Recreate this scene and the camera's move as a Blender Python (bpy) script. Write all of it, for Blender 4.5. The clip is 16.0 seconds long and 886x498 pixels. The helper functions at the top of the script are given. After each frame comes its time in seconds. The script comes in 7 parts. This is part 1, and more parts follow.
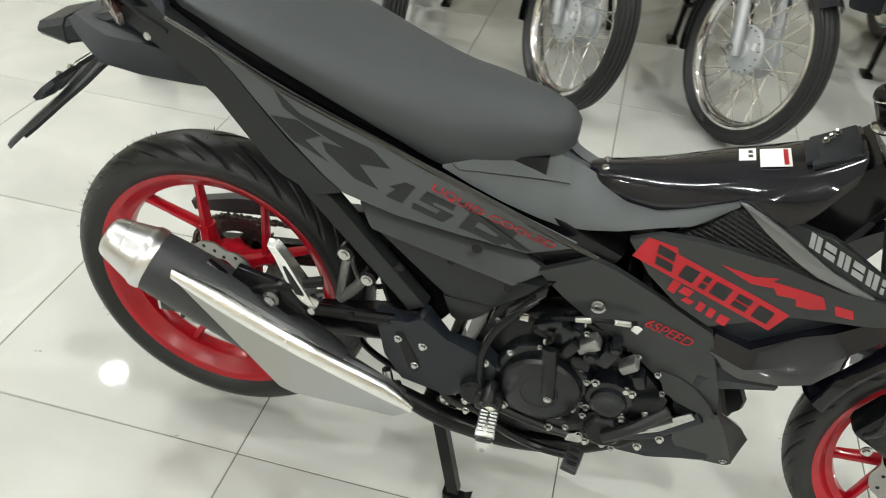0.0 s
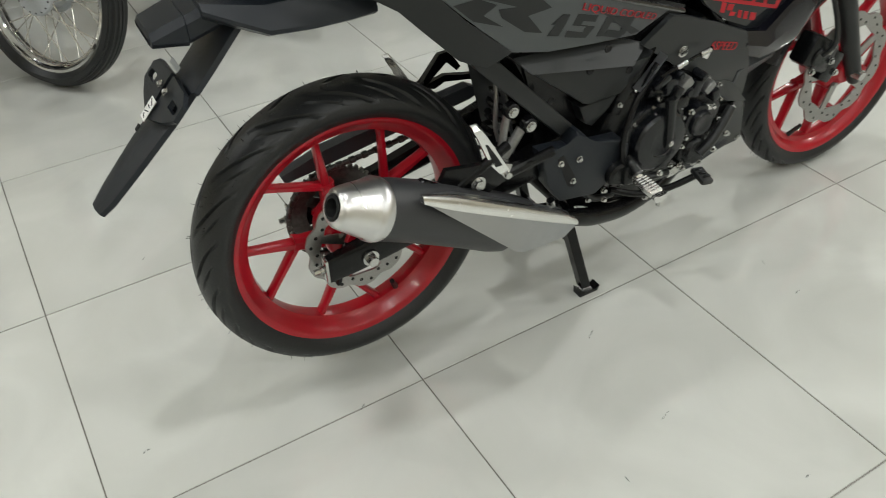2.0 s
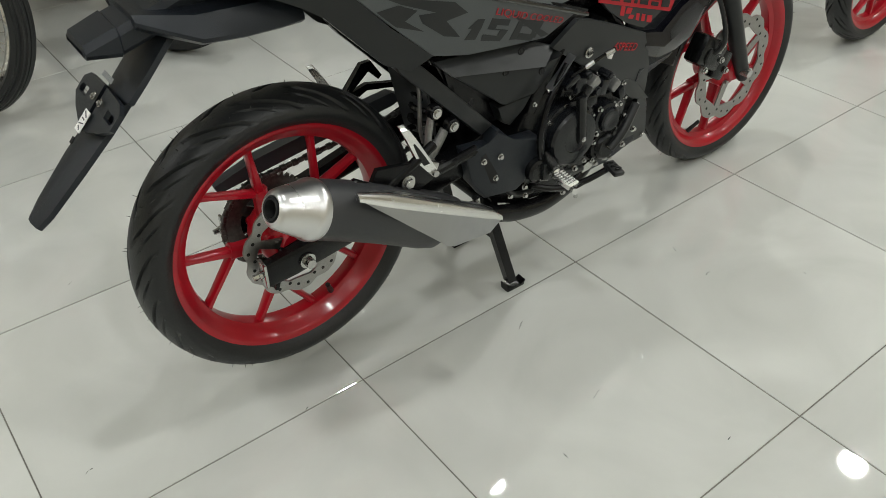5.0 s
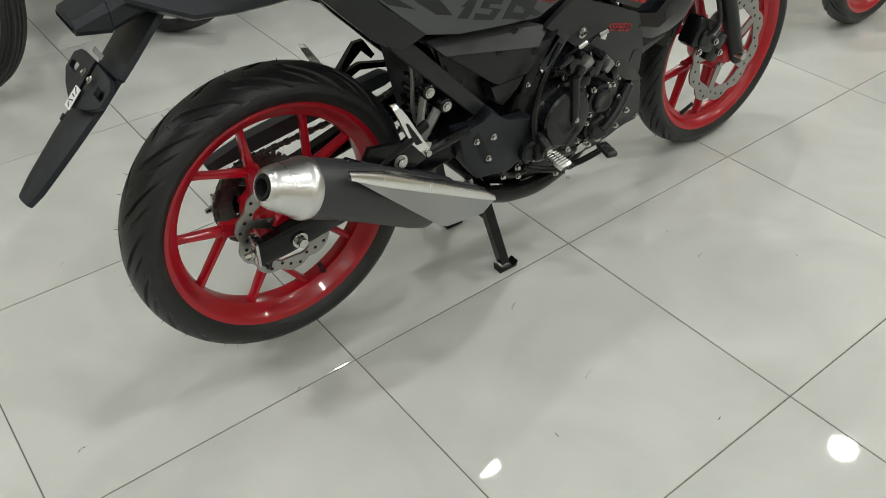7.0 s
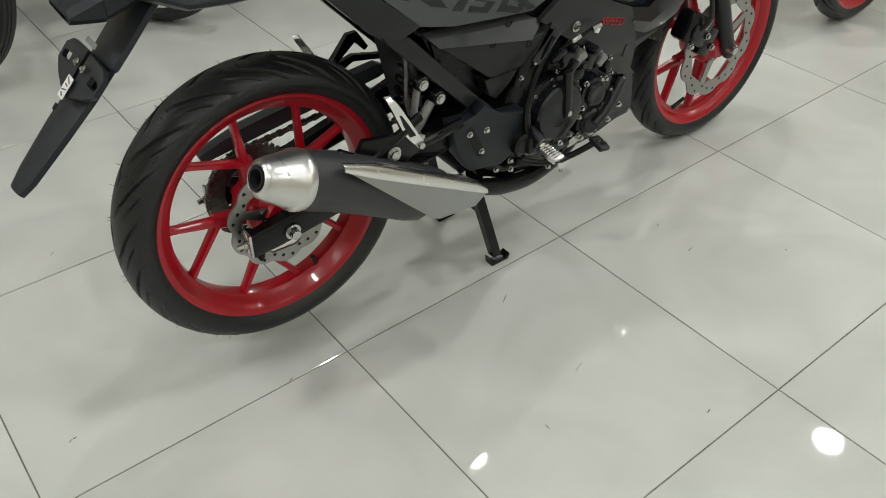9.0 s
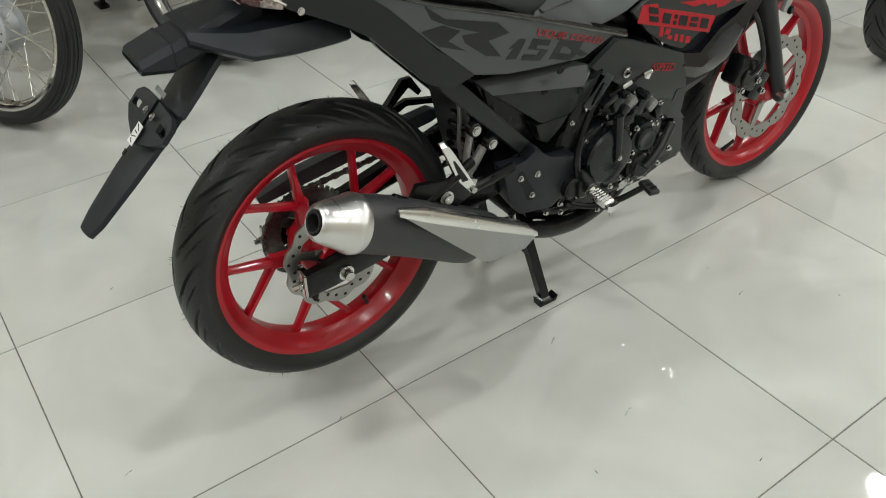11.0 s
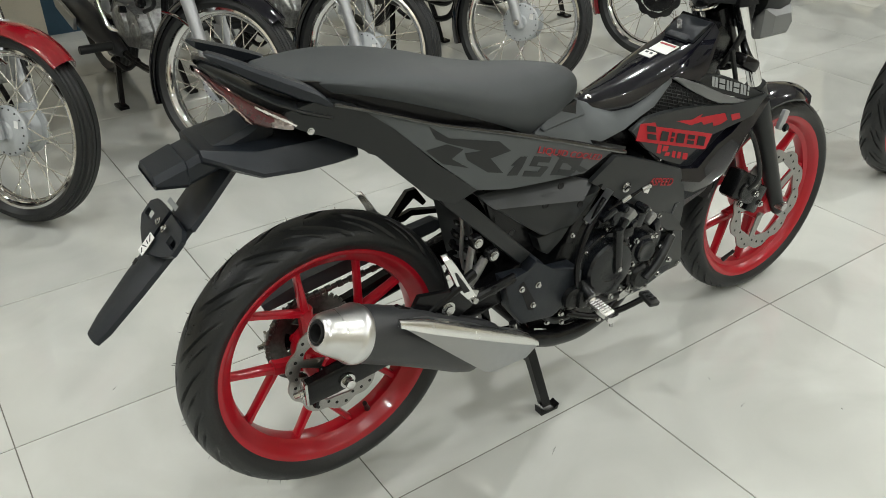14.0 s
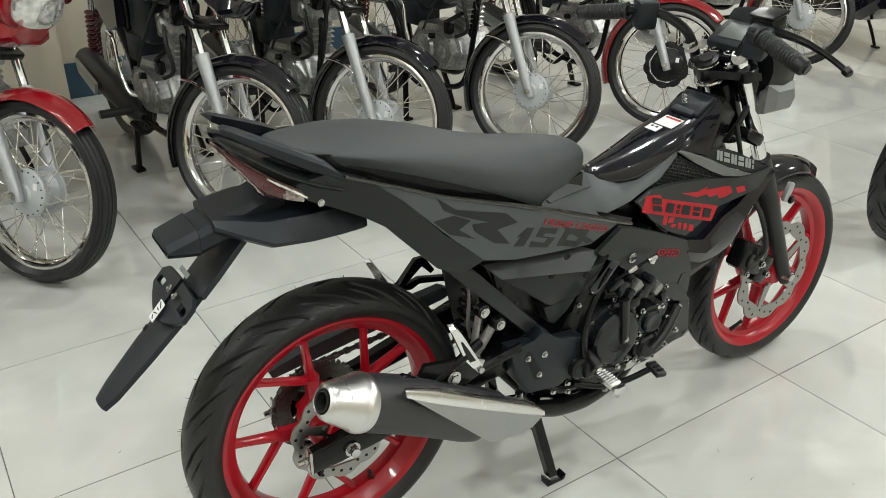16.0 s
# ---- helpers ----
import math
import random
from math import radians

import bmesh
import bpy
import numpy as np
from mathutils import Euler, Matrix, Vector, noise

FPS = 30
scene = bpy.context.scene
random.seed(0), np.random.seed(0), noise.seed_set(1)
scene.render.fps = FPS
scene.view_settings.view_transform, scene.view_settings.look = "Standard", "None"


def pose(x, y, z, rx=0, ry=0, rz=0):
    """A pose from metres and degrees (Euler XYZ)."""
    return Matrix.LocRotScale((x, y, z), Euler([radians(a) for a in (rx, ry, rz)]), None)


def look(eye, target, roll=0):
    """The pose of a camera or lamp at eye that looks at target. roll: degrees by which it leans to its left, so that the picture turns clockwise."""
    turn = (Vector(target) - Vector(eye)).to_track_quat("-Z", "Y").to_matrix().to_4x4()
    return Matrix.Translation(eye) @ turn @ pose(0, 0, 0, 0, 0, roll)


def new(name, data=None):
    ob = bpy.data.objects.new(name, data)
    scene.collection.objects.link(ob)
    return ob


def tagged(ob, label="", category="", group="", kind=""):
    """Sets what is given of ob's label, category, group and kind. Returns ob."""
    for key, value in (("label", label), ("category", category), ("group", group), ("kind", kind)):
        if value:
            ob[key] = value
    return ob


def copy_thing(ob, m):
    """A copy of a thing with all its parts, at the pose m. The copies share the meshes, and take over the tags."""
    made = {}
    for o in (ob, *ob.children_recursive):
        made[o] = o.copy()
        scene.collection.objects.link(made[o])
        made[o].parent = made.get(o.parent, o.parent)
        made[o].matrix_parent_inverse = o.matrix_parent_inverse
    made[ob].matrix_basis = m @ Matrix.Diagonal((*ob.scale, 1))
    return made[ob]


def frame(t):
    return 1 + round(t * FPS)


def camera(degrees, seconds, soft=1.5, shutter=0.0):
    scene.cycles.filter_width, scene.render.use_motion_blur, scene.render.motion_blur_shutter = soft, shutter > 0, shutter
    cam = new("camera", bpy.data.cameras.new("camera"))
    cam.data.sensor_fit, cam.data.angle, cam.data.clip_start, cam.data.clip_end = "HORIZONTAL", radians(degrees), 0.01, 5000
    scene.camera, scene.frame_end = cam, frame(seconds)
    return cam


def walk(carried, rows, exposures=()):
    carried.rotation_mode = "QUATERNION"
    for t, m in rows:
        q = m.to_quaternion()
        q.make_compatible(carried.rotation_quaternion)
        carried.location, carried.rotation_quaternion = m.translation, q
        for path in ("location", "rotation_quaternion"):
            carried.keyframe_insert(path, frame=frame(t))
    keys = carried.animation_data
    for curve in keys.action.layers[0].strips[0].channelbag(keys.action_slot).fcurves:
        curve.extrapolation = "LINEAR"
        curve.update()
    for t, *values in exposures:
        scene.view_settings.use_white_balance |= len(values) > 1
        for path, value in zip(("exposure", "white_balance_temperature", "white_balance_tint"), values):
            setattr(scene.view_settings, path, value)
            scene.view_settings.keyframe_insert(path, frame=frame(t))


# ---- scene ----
cam = camera(56.0, 16.0, soft=0.75, shutter=0.25)
PATH = [
    (0, (0.545, -0.939, 1.295), (0.24, 0.636, 0.1), 5.3),
    (0.3, (0.307, -0.956, 1.326), (0.236, 0.634, 0.115), 6.1),
    (0.5, (0.21, -0.977, 1.297), (0.156, 0.642, 0.124), 5.1),
    (0.7, (0.068, -0.928, 1.269), (0.096, 0.7, 0.107), 4.4),
    (0.9, (-0.04, -0.856, 1.26), (0.091, 0.766, 0.097), 2.0),
    (1.2, (-0.184, -0.793, 1.263), (0.1, 0.769, 0.047), -1.1),
    (1.5, (-0.323, -0.847, 1.234), (0.147, 0.684, 0.036), -0.6),
    (1.7, (-0.44, -0.911, 1.204), (0.248, 0.522, -0.01), -2.0),
    (2, (-0.498, -0.977, 1.241), (0.262, 0.36, -0.038), -2.3),
    (2.2, (-0.516, -1.012, 1.241), (0.346, 0.306, 0.009), -0.3),
    (2.5, (-0.527, -1.013, 1.251), (0.41, 0.241, 0.005), 1.3),
    (3, (-0.547, -1.021, 1.256), (0.392, 0.231, 0.01), -0.2),
    (5.5, (-0.571, -1.025, 1.232), (0.381, 0.229, -0.002), -1.1),
    (6, (-0.568, -1.022, 1.227), (0.375, 0.222, -0.023), -1.1),
    (6.5, (-0.568, -1.02, 1.232), (0.376, 0.21, -0.03), -0.7),
    (7, (-0.571, -1.033, 1.231), (0.378, 0.197, -0.03), -0.6),
    (7.5, (-0.572, -1.033, 1.232), (0.389, 0.182, -0.032), -0.0),
    (8, (-0.576, -1.029, 1.233), (0.394, 0.172, -0.037), 0.5),
    (8.5, (-0.578, -1.025, 1.232), (0.393, 0.17, -0.043), 0.7),
    (8.7, (-0.578, -1.028, 1.232), (0.392, 0.169, -0.043), 0.6),
    (10.8, (-0.588, -1.034, 1.264), (0.303, 0.251, 0.017), -0.9),
    (11, (-0.594, -1.022, 1.261), (0.319, 0.279, 0.046), -1.1),
    (11.5, (-0.59, -1.024, 1.271), (0.329, 0.305, 0.092), -1.1),
    (12, (-0.589, -1.029, 1.285), (0.336, 0.316, 0.13), -0.9),
    (12.5, (-0.593, -1.03, 1.284), (0.349, 0.335, 0.167), -1.0),
    (13, (-0.593, -1.03, 1.296), (0.357, 0.351, 0.204), -0.7),
    (13.5, (-0.595, -1.027, 1.298), (0.369, 0.371, 0.243), -0.6),
    (14, (-0.587, -1.03, 1.302), (0.385, 0.381, 0.27), -0.4),
    (14.5, (-0.591, -1.041, 1.304), (0.387, 0.391, 0.309), -0.6),
    (15, (-0.588, -1.044, 1.322), (0.387, 0.408, 0.351), -0.5),
    (15.5, (-0.588, -1.043, 1.326), (0.398, 0.427, 0.395), -0.3),
    (16, (-0.585, -1.04, 1.325), (0.405, 0.444, 0.419), -0.1),
]
EXPOSURES = [(0, 0.54), (0.9, 0.52), (1.5, 0.35), (2.0, 0.06), (2.5, -0.05), (8.7, -0.08), (11, 0.03), (12.5, 0.10), (14, 0.19), (16, 0.30)]
walk(cam, [(t, look(eye, target, roll)) for t, eye, target, roll in PATH], EXPOSURES)

# ---- world, lamps ----
world = bpy.data.worlds.new("world")
world.use_nodes = True
world.node_tree.nodes["Background"].inputs[0].default_value = (0.9, 0.95, 1.0, 1)
world.node_tree.nodes["Background"].inputs[1].default_value = 0.02
scene.world = world
CEIL = 3.0
# A few follow reflections in the floor; the rest are unseen, added as fill.
DOWNLIGHTS = [(1.52, 1.28, 0.9), (3.33, 0.0, 1.6), (4.30, 3.70, 2.7), (-2.35, 2.55, 1.4), (-0.29, 0.0, 0.65), (-2.1, 1.0, 1.0), (1.52, -1.28, 1.0), (-0.29, -2.57, 0.95), (-2.1, -1.28, 1.0), (3.33, -2.57, 1.2), (5.14, -1.28, 2.3), (5.4, 4.2, 1.8), (-3.7, 0.0, 1.2), (-2.1, -3.6, 1.0), (1.52, -3.6, 1.0)]
LAMP_POWER = 16.4


# ---- materials ----
def mat(name, color, rough=0.5, metal=0.0, grain=0.0, grain_scale=60.0, bump=0.0, stain=0.0, coat=0.0, spec=0.5, rough_var=0.0, emit=0.0, alpha=1.0, trans=0.0):
    """A surface with fine grain (grain, bump) and slow stains over it."""
    m = bpy.data.materials.new(name)
    m.use_nodes = True
    nt = m.node_tree
    b = nt.nodes["Principled BSDF"]
    b.inputs["Base Color"].default_value = (*color, 1)
    b.inputs["Roughness"].default_value = rough
    b.inputs["Metallic"].default_value = metal
    b.inputs["Coat Weight"].default_value = coat
    b.inputs["Coat Roughness"].default_value = 0.06
    b.inputs["Specular IOR Level"].default_value = spec
    b.inputs["Transmission Weight"].default_value = trans
    if emit:
        b.inputs["Emission Color"].default_value = (*color, 1)
        b.inputs["Emission Strength"].default_value = emit
    if grain or bump or stain or rough_var:
        tc = nt.nodes.new("ShaderNodeTexCoord")
        fine = nt.nodes.new("ShaderNodeTexNoise")
        fine.inputs["Scale"].default_value = grain_scale
        fine.inputs["Detail"].default_value = 4
        nt.links.new(tc.outputs["Object"], fine.inputs["Vector"])
        slow = nt.nodes.new("ShaderNodeTexNoise")
        slow.inputs["Scale"].default_value = 4.5
        slow.inputs["Detail"].default_value = 5
        nt.links.new(tc.outputs["Object"], slow.inputs["Vector"])
        mix = nt.nodes.new("ShaderNodeMix")
        mix.data_type = "RGBA"
        mix.blend_type = "MULTIPLY"
        mix.inputs[0].default_value = 1.0
        mix.inputs[6].default_value = (*color, 1)
        ramp = nt.nodes.new("ShaderNodeMapRange")
        ramp.inputs[1].default_value, ramp.inputs[2].default_value = 0.3, 0.7
        ramp.inputs[3].default_value, ramp.inputs[4].default_value = 1 - grain, 1 + grain
        nt.links.new(fine.outputs["Fac"], ramp.inputs[0])
        ramp2 = nt.nodes.new("ShaderNodeMapRange")
        ramp2.inputs[1].default_value, ramp2.inputs[2].default_value = 0.35, 0.7
        ramp2.inputs[3].default_value, ramp2.inputs[4].default_value = 1 - stain, 1 + stain * 0.5
        nt.links.new(slow.outputs["Fac"], ramp2.inputs[0])
        mul = nt.nodes.new("ShaderNodeMath")
        mul.operation = "MULTIPLY"
        nt.links.new(ramp.outputs[0], mul.inputs[0])
        nt.links.new(ramp2.outputs[0], mul.inputs[1])
        nt.links.new(mul.outputs[0], mix.inputs[7])
        nt.links.new(mix.outputs[2], b.inputs["Base Color"])
        if rough_var:
            rr = nt.nodes.new("ShaderNodeMapRange")
            rr.inputs[3].default_value, rr.inputs[4].default_value = rough - rough_var, rough + rough_var
            nt.links.new(slow.outputs["Fac"], rr.inputs[0])
            nt.links.new(rr.outputs[0], b.inputs["Roughness"])
        if bump:
            bp = nt.nodes.new("ShaderNodeBump")
            bp.inputs["Strength"].default_value = bump
            bp.inputs["Distance"].default_value = 0.002
            nt.links.new(fine.outputs["Fac"], bp.inputs["Height"])
            nt.links.new(bp.outputs["Normal"], b.inputs["Normal"])
    return m


def tile_material():
    """Polished cream porcelain, each tile a little different, with faint clouds."""
    m = bpy.data.materials.new("polished_tile")
    m.use_nodes = True
    nt = m.node_tree
    b = nt.nodes["Principled BSDF"]
    b.inputs["Specular IOR Level"].default_value = 0.85
    tc = nt.nodes.new("ShaderNodeTexCoord")
    info = nt.nodes.new("ShaderNodeObjectInfo")
    add = nt.nodes.new("ShaderNodeVectorMath")
    add.operation = "ADD"
    sc = nt.nodes.new("ShaderNodeVectorMath")
    sc.operation = "SCALE"
    sc.inputs["Scale"].default_value = 37.0
    comb = nt.nodes.new("ShaderNodeCombineXYZ")
    for i in range(3):
        nt.links.new(info.outputs["Random"], comb.inputs[i])
    nt.links.new(comb.outputs[0], sc.inputs[0])
    nt.links.new(tc.outputs["Object"], add.inputs[0])
    nt.links.new(sc.outputs[0], add.inputs[1])
    n1 = nt.nodes.new("ShaderNodeTexNoise")
    n1.inputs["Scale"].default_value, n1.inputs["Detail"].default_value, n1.inputs["Distortion"].default_value = 3.0, 6, 1.2
    nt.links.new(add.outputs[0], n1.inputs["Vector"])
    n2 = nt.nodes.new("ShaderNodeTexNoise")
    n2.inputs["Scale"].default_value, n2.inputs["Detail"].default_value = 160.0, 3
    nt.links.new(add.outputs[0], n2.inputs["Vector"])
    ramp = nt.nodes.new("ShaderNodeValToRGB")
    ramp.color_ramp.elements[0].position, ramp.color_ramp.elements[0].color = 0.3, (0.50, 0.508, 0.474, 1)
    ramp.color_ramp.elements[1].position, ramp.color_ramp.elements[1].color = 0.72, (0.58, 0.588, 0.553, 1)
    nt.links.new(n1.outputs["Fac"], ramp.inputs[0])
    var = nt.nodes.new("ShaderNodeMapRange")
    var.inputs[3].default_value, var.inputs[4].default_value = 0.955, 1.02
    nt.links.new(info.outputs["Random"], var.inputs[0])
    mx = nt.nodes.new("ShaderNodeMix")
    mx.data_type, mx.blend_type = "RGBA", "MULTIPLY"
    mx.inputs[0].default_value = 1.0
    nt.links.new(ramp.outputs[0], mx.inputs[6])
    nt.links.new(var.outputs[0], mx.inputs[7])
    nt.links.new(mx.outputs[2], b.inputs["Base Color"])
    rr = nt.nodes.new("ShaderNodeMapRange")
    rr.inputs[3].default_value, rr.inputs[4].default_value = 0.012, 0.04
    nt.links.new(n1.outputs["Fac"], rr.inputs[0])
    nt.links.new(rr.outputs[0], b.inputs["Roughness"])
    bp = nt.nodes.new("ShaderNodeBump")
    bp.inputs["Strength"].default_value, bp.inputs["Distance"].default_value = 0.02, 0.001
    nt.links.new(n2.outputs["Fac"], bp.inputs["Height"])
    nt.links.new(bp.outputs["Normal"], b.inputs["Normal"])
    return m


def brushed_material(name, color, rough, stretch):
    """Aluminium with fine turned lines."""
    m = bpy.data.materials.new(name)
    m.use_nodes = True
    nt = m.node_tree
    b = nt.nodes["Principled BSDF"]
    b.inputs["Base Color"].default_value = (*color, 1)
    b.inputs["Metallic"].default_value = 1.0
    tc = nt.nodes.new("ShaderNodeTexCoord")
    mp = nt.nodes.new("ShaderNodeMapping")
    mp.inputs["Scale"].default_value = stretch
    nt.links.new(tc.outputs["Object"], mp.inputs[0])
    n = nt.nodes.new("ShaderNodeTexNoise")
    n.inputs["Scale"].default_value, n.inputs["Detail"].default_value = 1.0, 5
    nt.links.new(mp.outputs[0], n.inputs["Vector"])
    rr = nt.nodes.new("ShaderNodeMapRange")
    rr.inputs[3].default_value, rr.inputs[4].default_value = rough - 0.1, rough + 0.12
    nt.links.new(n.outputs["Fac"], rr.inputs[0])
    nt.links.new(rr.outputs[0], b.inputs["Roughness"])
    bp = nt.nodes.new("ShaderNodeBump")
    bp.inputs["Strength"].default_value, bp.inputs["Distance"].default_value = 0.12, 0.001
    nt.links.new(n.outputs["Fac"], bp.inputs["Height"])
    nt.links.new(bp.outputs["Normal"], b.inputs["Normal"])
    return m


TILE = tile_material()
GROUT = mat("grout", (0.16, 0.15, 0.13), 0.9, grain=0.2, grain_scale=90, stain=0.2)
WALL = mat("wall_paint", (0.52, 0.48, 0.385), 0.6, grain=0.03, grain_scale=120, bump=0.1, stain=0.06)
SKIRT = mat("blue_skirting_paint", (0.03, 0.075, 0.12), 0.4, grain=0.06, stain=0.15)
CEILING = mat("ceiling_paint", (0.66, 0.66, 0.64), 0.8, grain=0.02)
LAMP_GLOW = mat("lamp_glow", (1.0, 0.97, 0.9), 0.4, emit=60.0)
LAMP_TRIM = mat("lamp_trim", (0.8, 0.8, 0.8), 0.4)
PLASTIC = mat("matte_black_plastic", (0.0125, 0.0155, 0.0200), 0.38, grain=0.08, grain_scale=900, bump=0.25, stain=0.08, spec=0.32)
PANEL = mat("satin_black_panel", (0.0145, 0.0160, 0.0164), 0.32, grain=0.03, grain_scale=500, stain=0.05, rough_var=0.03, spec=0.3)
GREY = mat("matte_grey_paint", (0.084, 0.091, 0.094), 0.46, metal=0.1, spec=0.25, grain=0.05, grain_scale=1200, stain=0.04)
DECAL = mat("dark_decal", (0.013, 0.0143, 0.015), 0.4, grain=0.03, spec=0.35)
SEAT = mat("grey_vinyl", (0.045, 0.050, 0.052), 0.55, spec=0.30, grain=0.05, grain_scale=1500, bump=0.22, stain=0.05)
GLOSS = mat("gloss_black_paint", (0.005, 0.005, 0.009), 0.12, coat=0.9, spec=0.12, grain=0.1, stain=0.05)
TRIM = mat("gloss_black_trim", (0.008, 0.008, 0.009), 0.26, coat=1.0, spec=0.6, grain=0.05)
RUBBER = mat("tyre_rubber", (0.0145, 0.0155, 0.0158), 0.42, spec=0.40, grain=0.12, grain_scale=220, bump=0.25, stain=0.15, rough_var=0.08)
RED_WHEEL = mat("red_wheel_paint", (0.38, 0.004, 0.014), 0.28, spec=0.35, grain=0.03, grain_scale=300, coat=0.3, stain=0.05)
RED_DECAL = mat("red_decal", (0.36, 0.006, 0.014), 0.4, grain=0.04)
MUFFLER = mat("muffler_black", (0.028, 0.029, 0.031), 0.45, grain=0.06, grain_scale=700, bump=0.15, stain=0.06)
ALU = brushed_material("turned_aluminium", (0.70, 0.70, 0.70), 0.31, (260, 8, 8))
SATIN = brushed_material("satin_silver", (0.43, 0.44, 0.45), 0.34, (6, 90, 90))
POLISHED = brushed_material("polished_aluminium", (0.86, 0.86, 0.85), 0.22, (30, 120, 120))
STEEL = mat("zinc_steel", (0.52, 0.52, 0.51), 0.22, metal=1.0, grain=0.1, grain_scale=150, rough_var=0.08)
CHROME = mat("chrome", (0.8, 0.8, 0.8), 0.08, metal=1.0, grain=0.02)
DISC = mat("disc_steel", (0.36, 0.355, 0.34), 0.4, metal=1.0, grain=0.08, grain_scale=400, bump=0.1)
CAST = mat("cast_black", (0.0055, 0.006, 0.0065), 0.26, spec=0.30, grain=0.15, grain_scale=240, bump=0.3, stain=0.1)
CASTGREY = mat("cast_aluminium", (0.30, 0.30, 0.295), 0.42, metal=0.8, grain=0.12, grain_scale=200, bump=0.35, stain=0.2)
FORKGREY = mat("fork_silver_paint", (0.40, 0.41, 0.42), 0.36, metal=0.4, grain=0.04, stain=0.05)
BLACKMETAL = mat("black_powder_coat", (0.0045, 0.0045, 0.005), 0.24, spec=0.26, grain=0.1, grain_scale=300, stain=0.1)
CLUTCH = mat("satin_black_cover", (0.0075, 0.0085, 0.0105), 0.24, spec=0.42, grain=0.08, grain_scale=260, bump=0.1, stain=0.08)
# near-black that paints in the shade inside holes, slots and recesses
HOLE = mat("hole_shade", (0.004, 0.004, 0.004), 0.8, grain=0.1)
CHAIN = mat("oiled_chain", (0.10, 0.098, 0.092), 0.35, metal=0.8, grain=0.3, grain_scale=120)
LENS_RED = mat("red_lens", (0.06, 0.005, 0.008), 0.12, coat=0.6, grain=0.1, grain_scale=160)
LENS_CLEAR = mat("clear_lens", (0.80, 0.80, 0.78), 0.12, coat=1.0, metal=0.75, spec=0.5, grain=0.3, grain_scale=45, bump=0.4)
LENS_SMOKE = mat("smoky_clear_lens", (0.30, 0.255, 0.24), 0.16, coat=1.0, metal=0.6, grain=0.6, grain_scale=150, bump=0.5)
SILVER_ENGINE = mat("silver_engine", (0.42, 0.425, 0.415), 0.30, metal=0.75, grain=0.35, grain_scale=70, bump=0.6, stain=0.5)
WHITE = mat("white_sticker", (0.75, 0.75, 0.73), 0.5, grain=0.03)
INK = mat("ink", (0.02, 0.02, 0.03), 0.5, grain=0.05)
RED_GLOSS = mat("red_gloss_paint", (0.21, 0.002, 0.008), 0.16, coat=1.0, grain=0.04, stain=0.04)
LCD = mat("unlit_lcd", (0.095, 0.105, 0.10), 0.35, grain=0.06, grain_scale=40)
SPOKE = mat("bright_spoke_wire", (0.72, 0.70, 0.64), 0.25, metal=0.8, grain=0.05)
HUBGREY = mat("hub_paint", (0.42, 0.44, 0.45), 0.42, metal=0.15, grain=0.05, grain_scale=200, bump=0.1, stain=0.06)
STRIP = mat("dark_silver_paint", (0.17, 0.175, 0.175), 0.4, metal=0.3, grain=0.04, grain_scale=900)
LENS_PINK = mat("pale_lamp_lens", (0.075, 0.036, 0.034), 0.14, metal=0.7, coat=1.0, grain=0.55, grain_scale=190, bump=0.5)
GUARD = mat("blue_black_plastic", (0.024, 0.027, 0.031), 0.4, grain=0.05, grain_scale=600, stain=0.05)
DARK_RED = mat("dark_red_paint", (0.06, 0.003, 0.005), 0.35, grain=0.1)
MARK = mat("silver_mark", (0.30, 0.315, 0.32), 0.4, metal=0.3, grain=0.04)


# ---- mesh helpers ----
def finish(name, bm, material, smooth=True):
    bmesh.ops.recalc_face_normals(bm, faces=bm.faces)
    me = bpy.data.meshes.new(name)
    bm.to_mesh(me)
    bm.free()
    me.materials.append(material)
    if smooth:
        for p in me.polygons:
            p.use_smooth = True
        me.set_sharp_from_angle(angle=radians(32))
    return me


def part(name, bm, material, parent, label=""):
    ob = new(name, finish(name, bm, material))
    ob.parent = parent
    if label:
        ob["label"] = label
    return ob


def thing(name, label, category, m=None, group=""):
    ob = new(name)
    ob.empty_display_size = 0.1
    if m is not None:
        ob.matrix_world = m
    return tagged(ob, label, category, group)


def put(bm, verts, m):
    bmesh.ops.transform(bm, matrix=m, verts=verts)


def box(bm, cx, cy, cz, sx, sy, sz, bevel=0.0, m=None, seg=2):
    r = bmesh.ops.create_cube(bm, size=1.0)
    v = r["verts"]
    bmesh.ops.scale(bm, vec=(sx, sy, sz), verts=v)
    if bevel:
        e = list({e for q in v for e in q.link_edges})
        o = bmesh.ops.bevel(bm, geom=e, offset=bevel, segments=seg, profile=0.5, affect="EDGES")
        v = list({q for f in o["faces"] for q in f.verts} | {q for q in v if q.is_valid})
    mm = Matrix.Translation((cx, cy, cz))
    put(bm, v, mm @ m if m is not None else mm)
    return bm


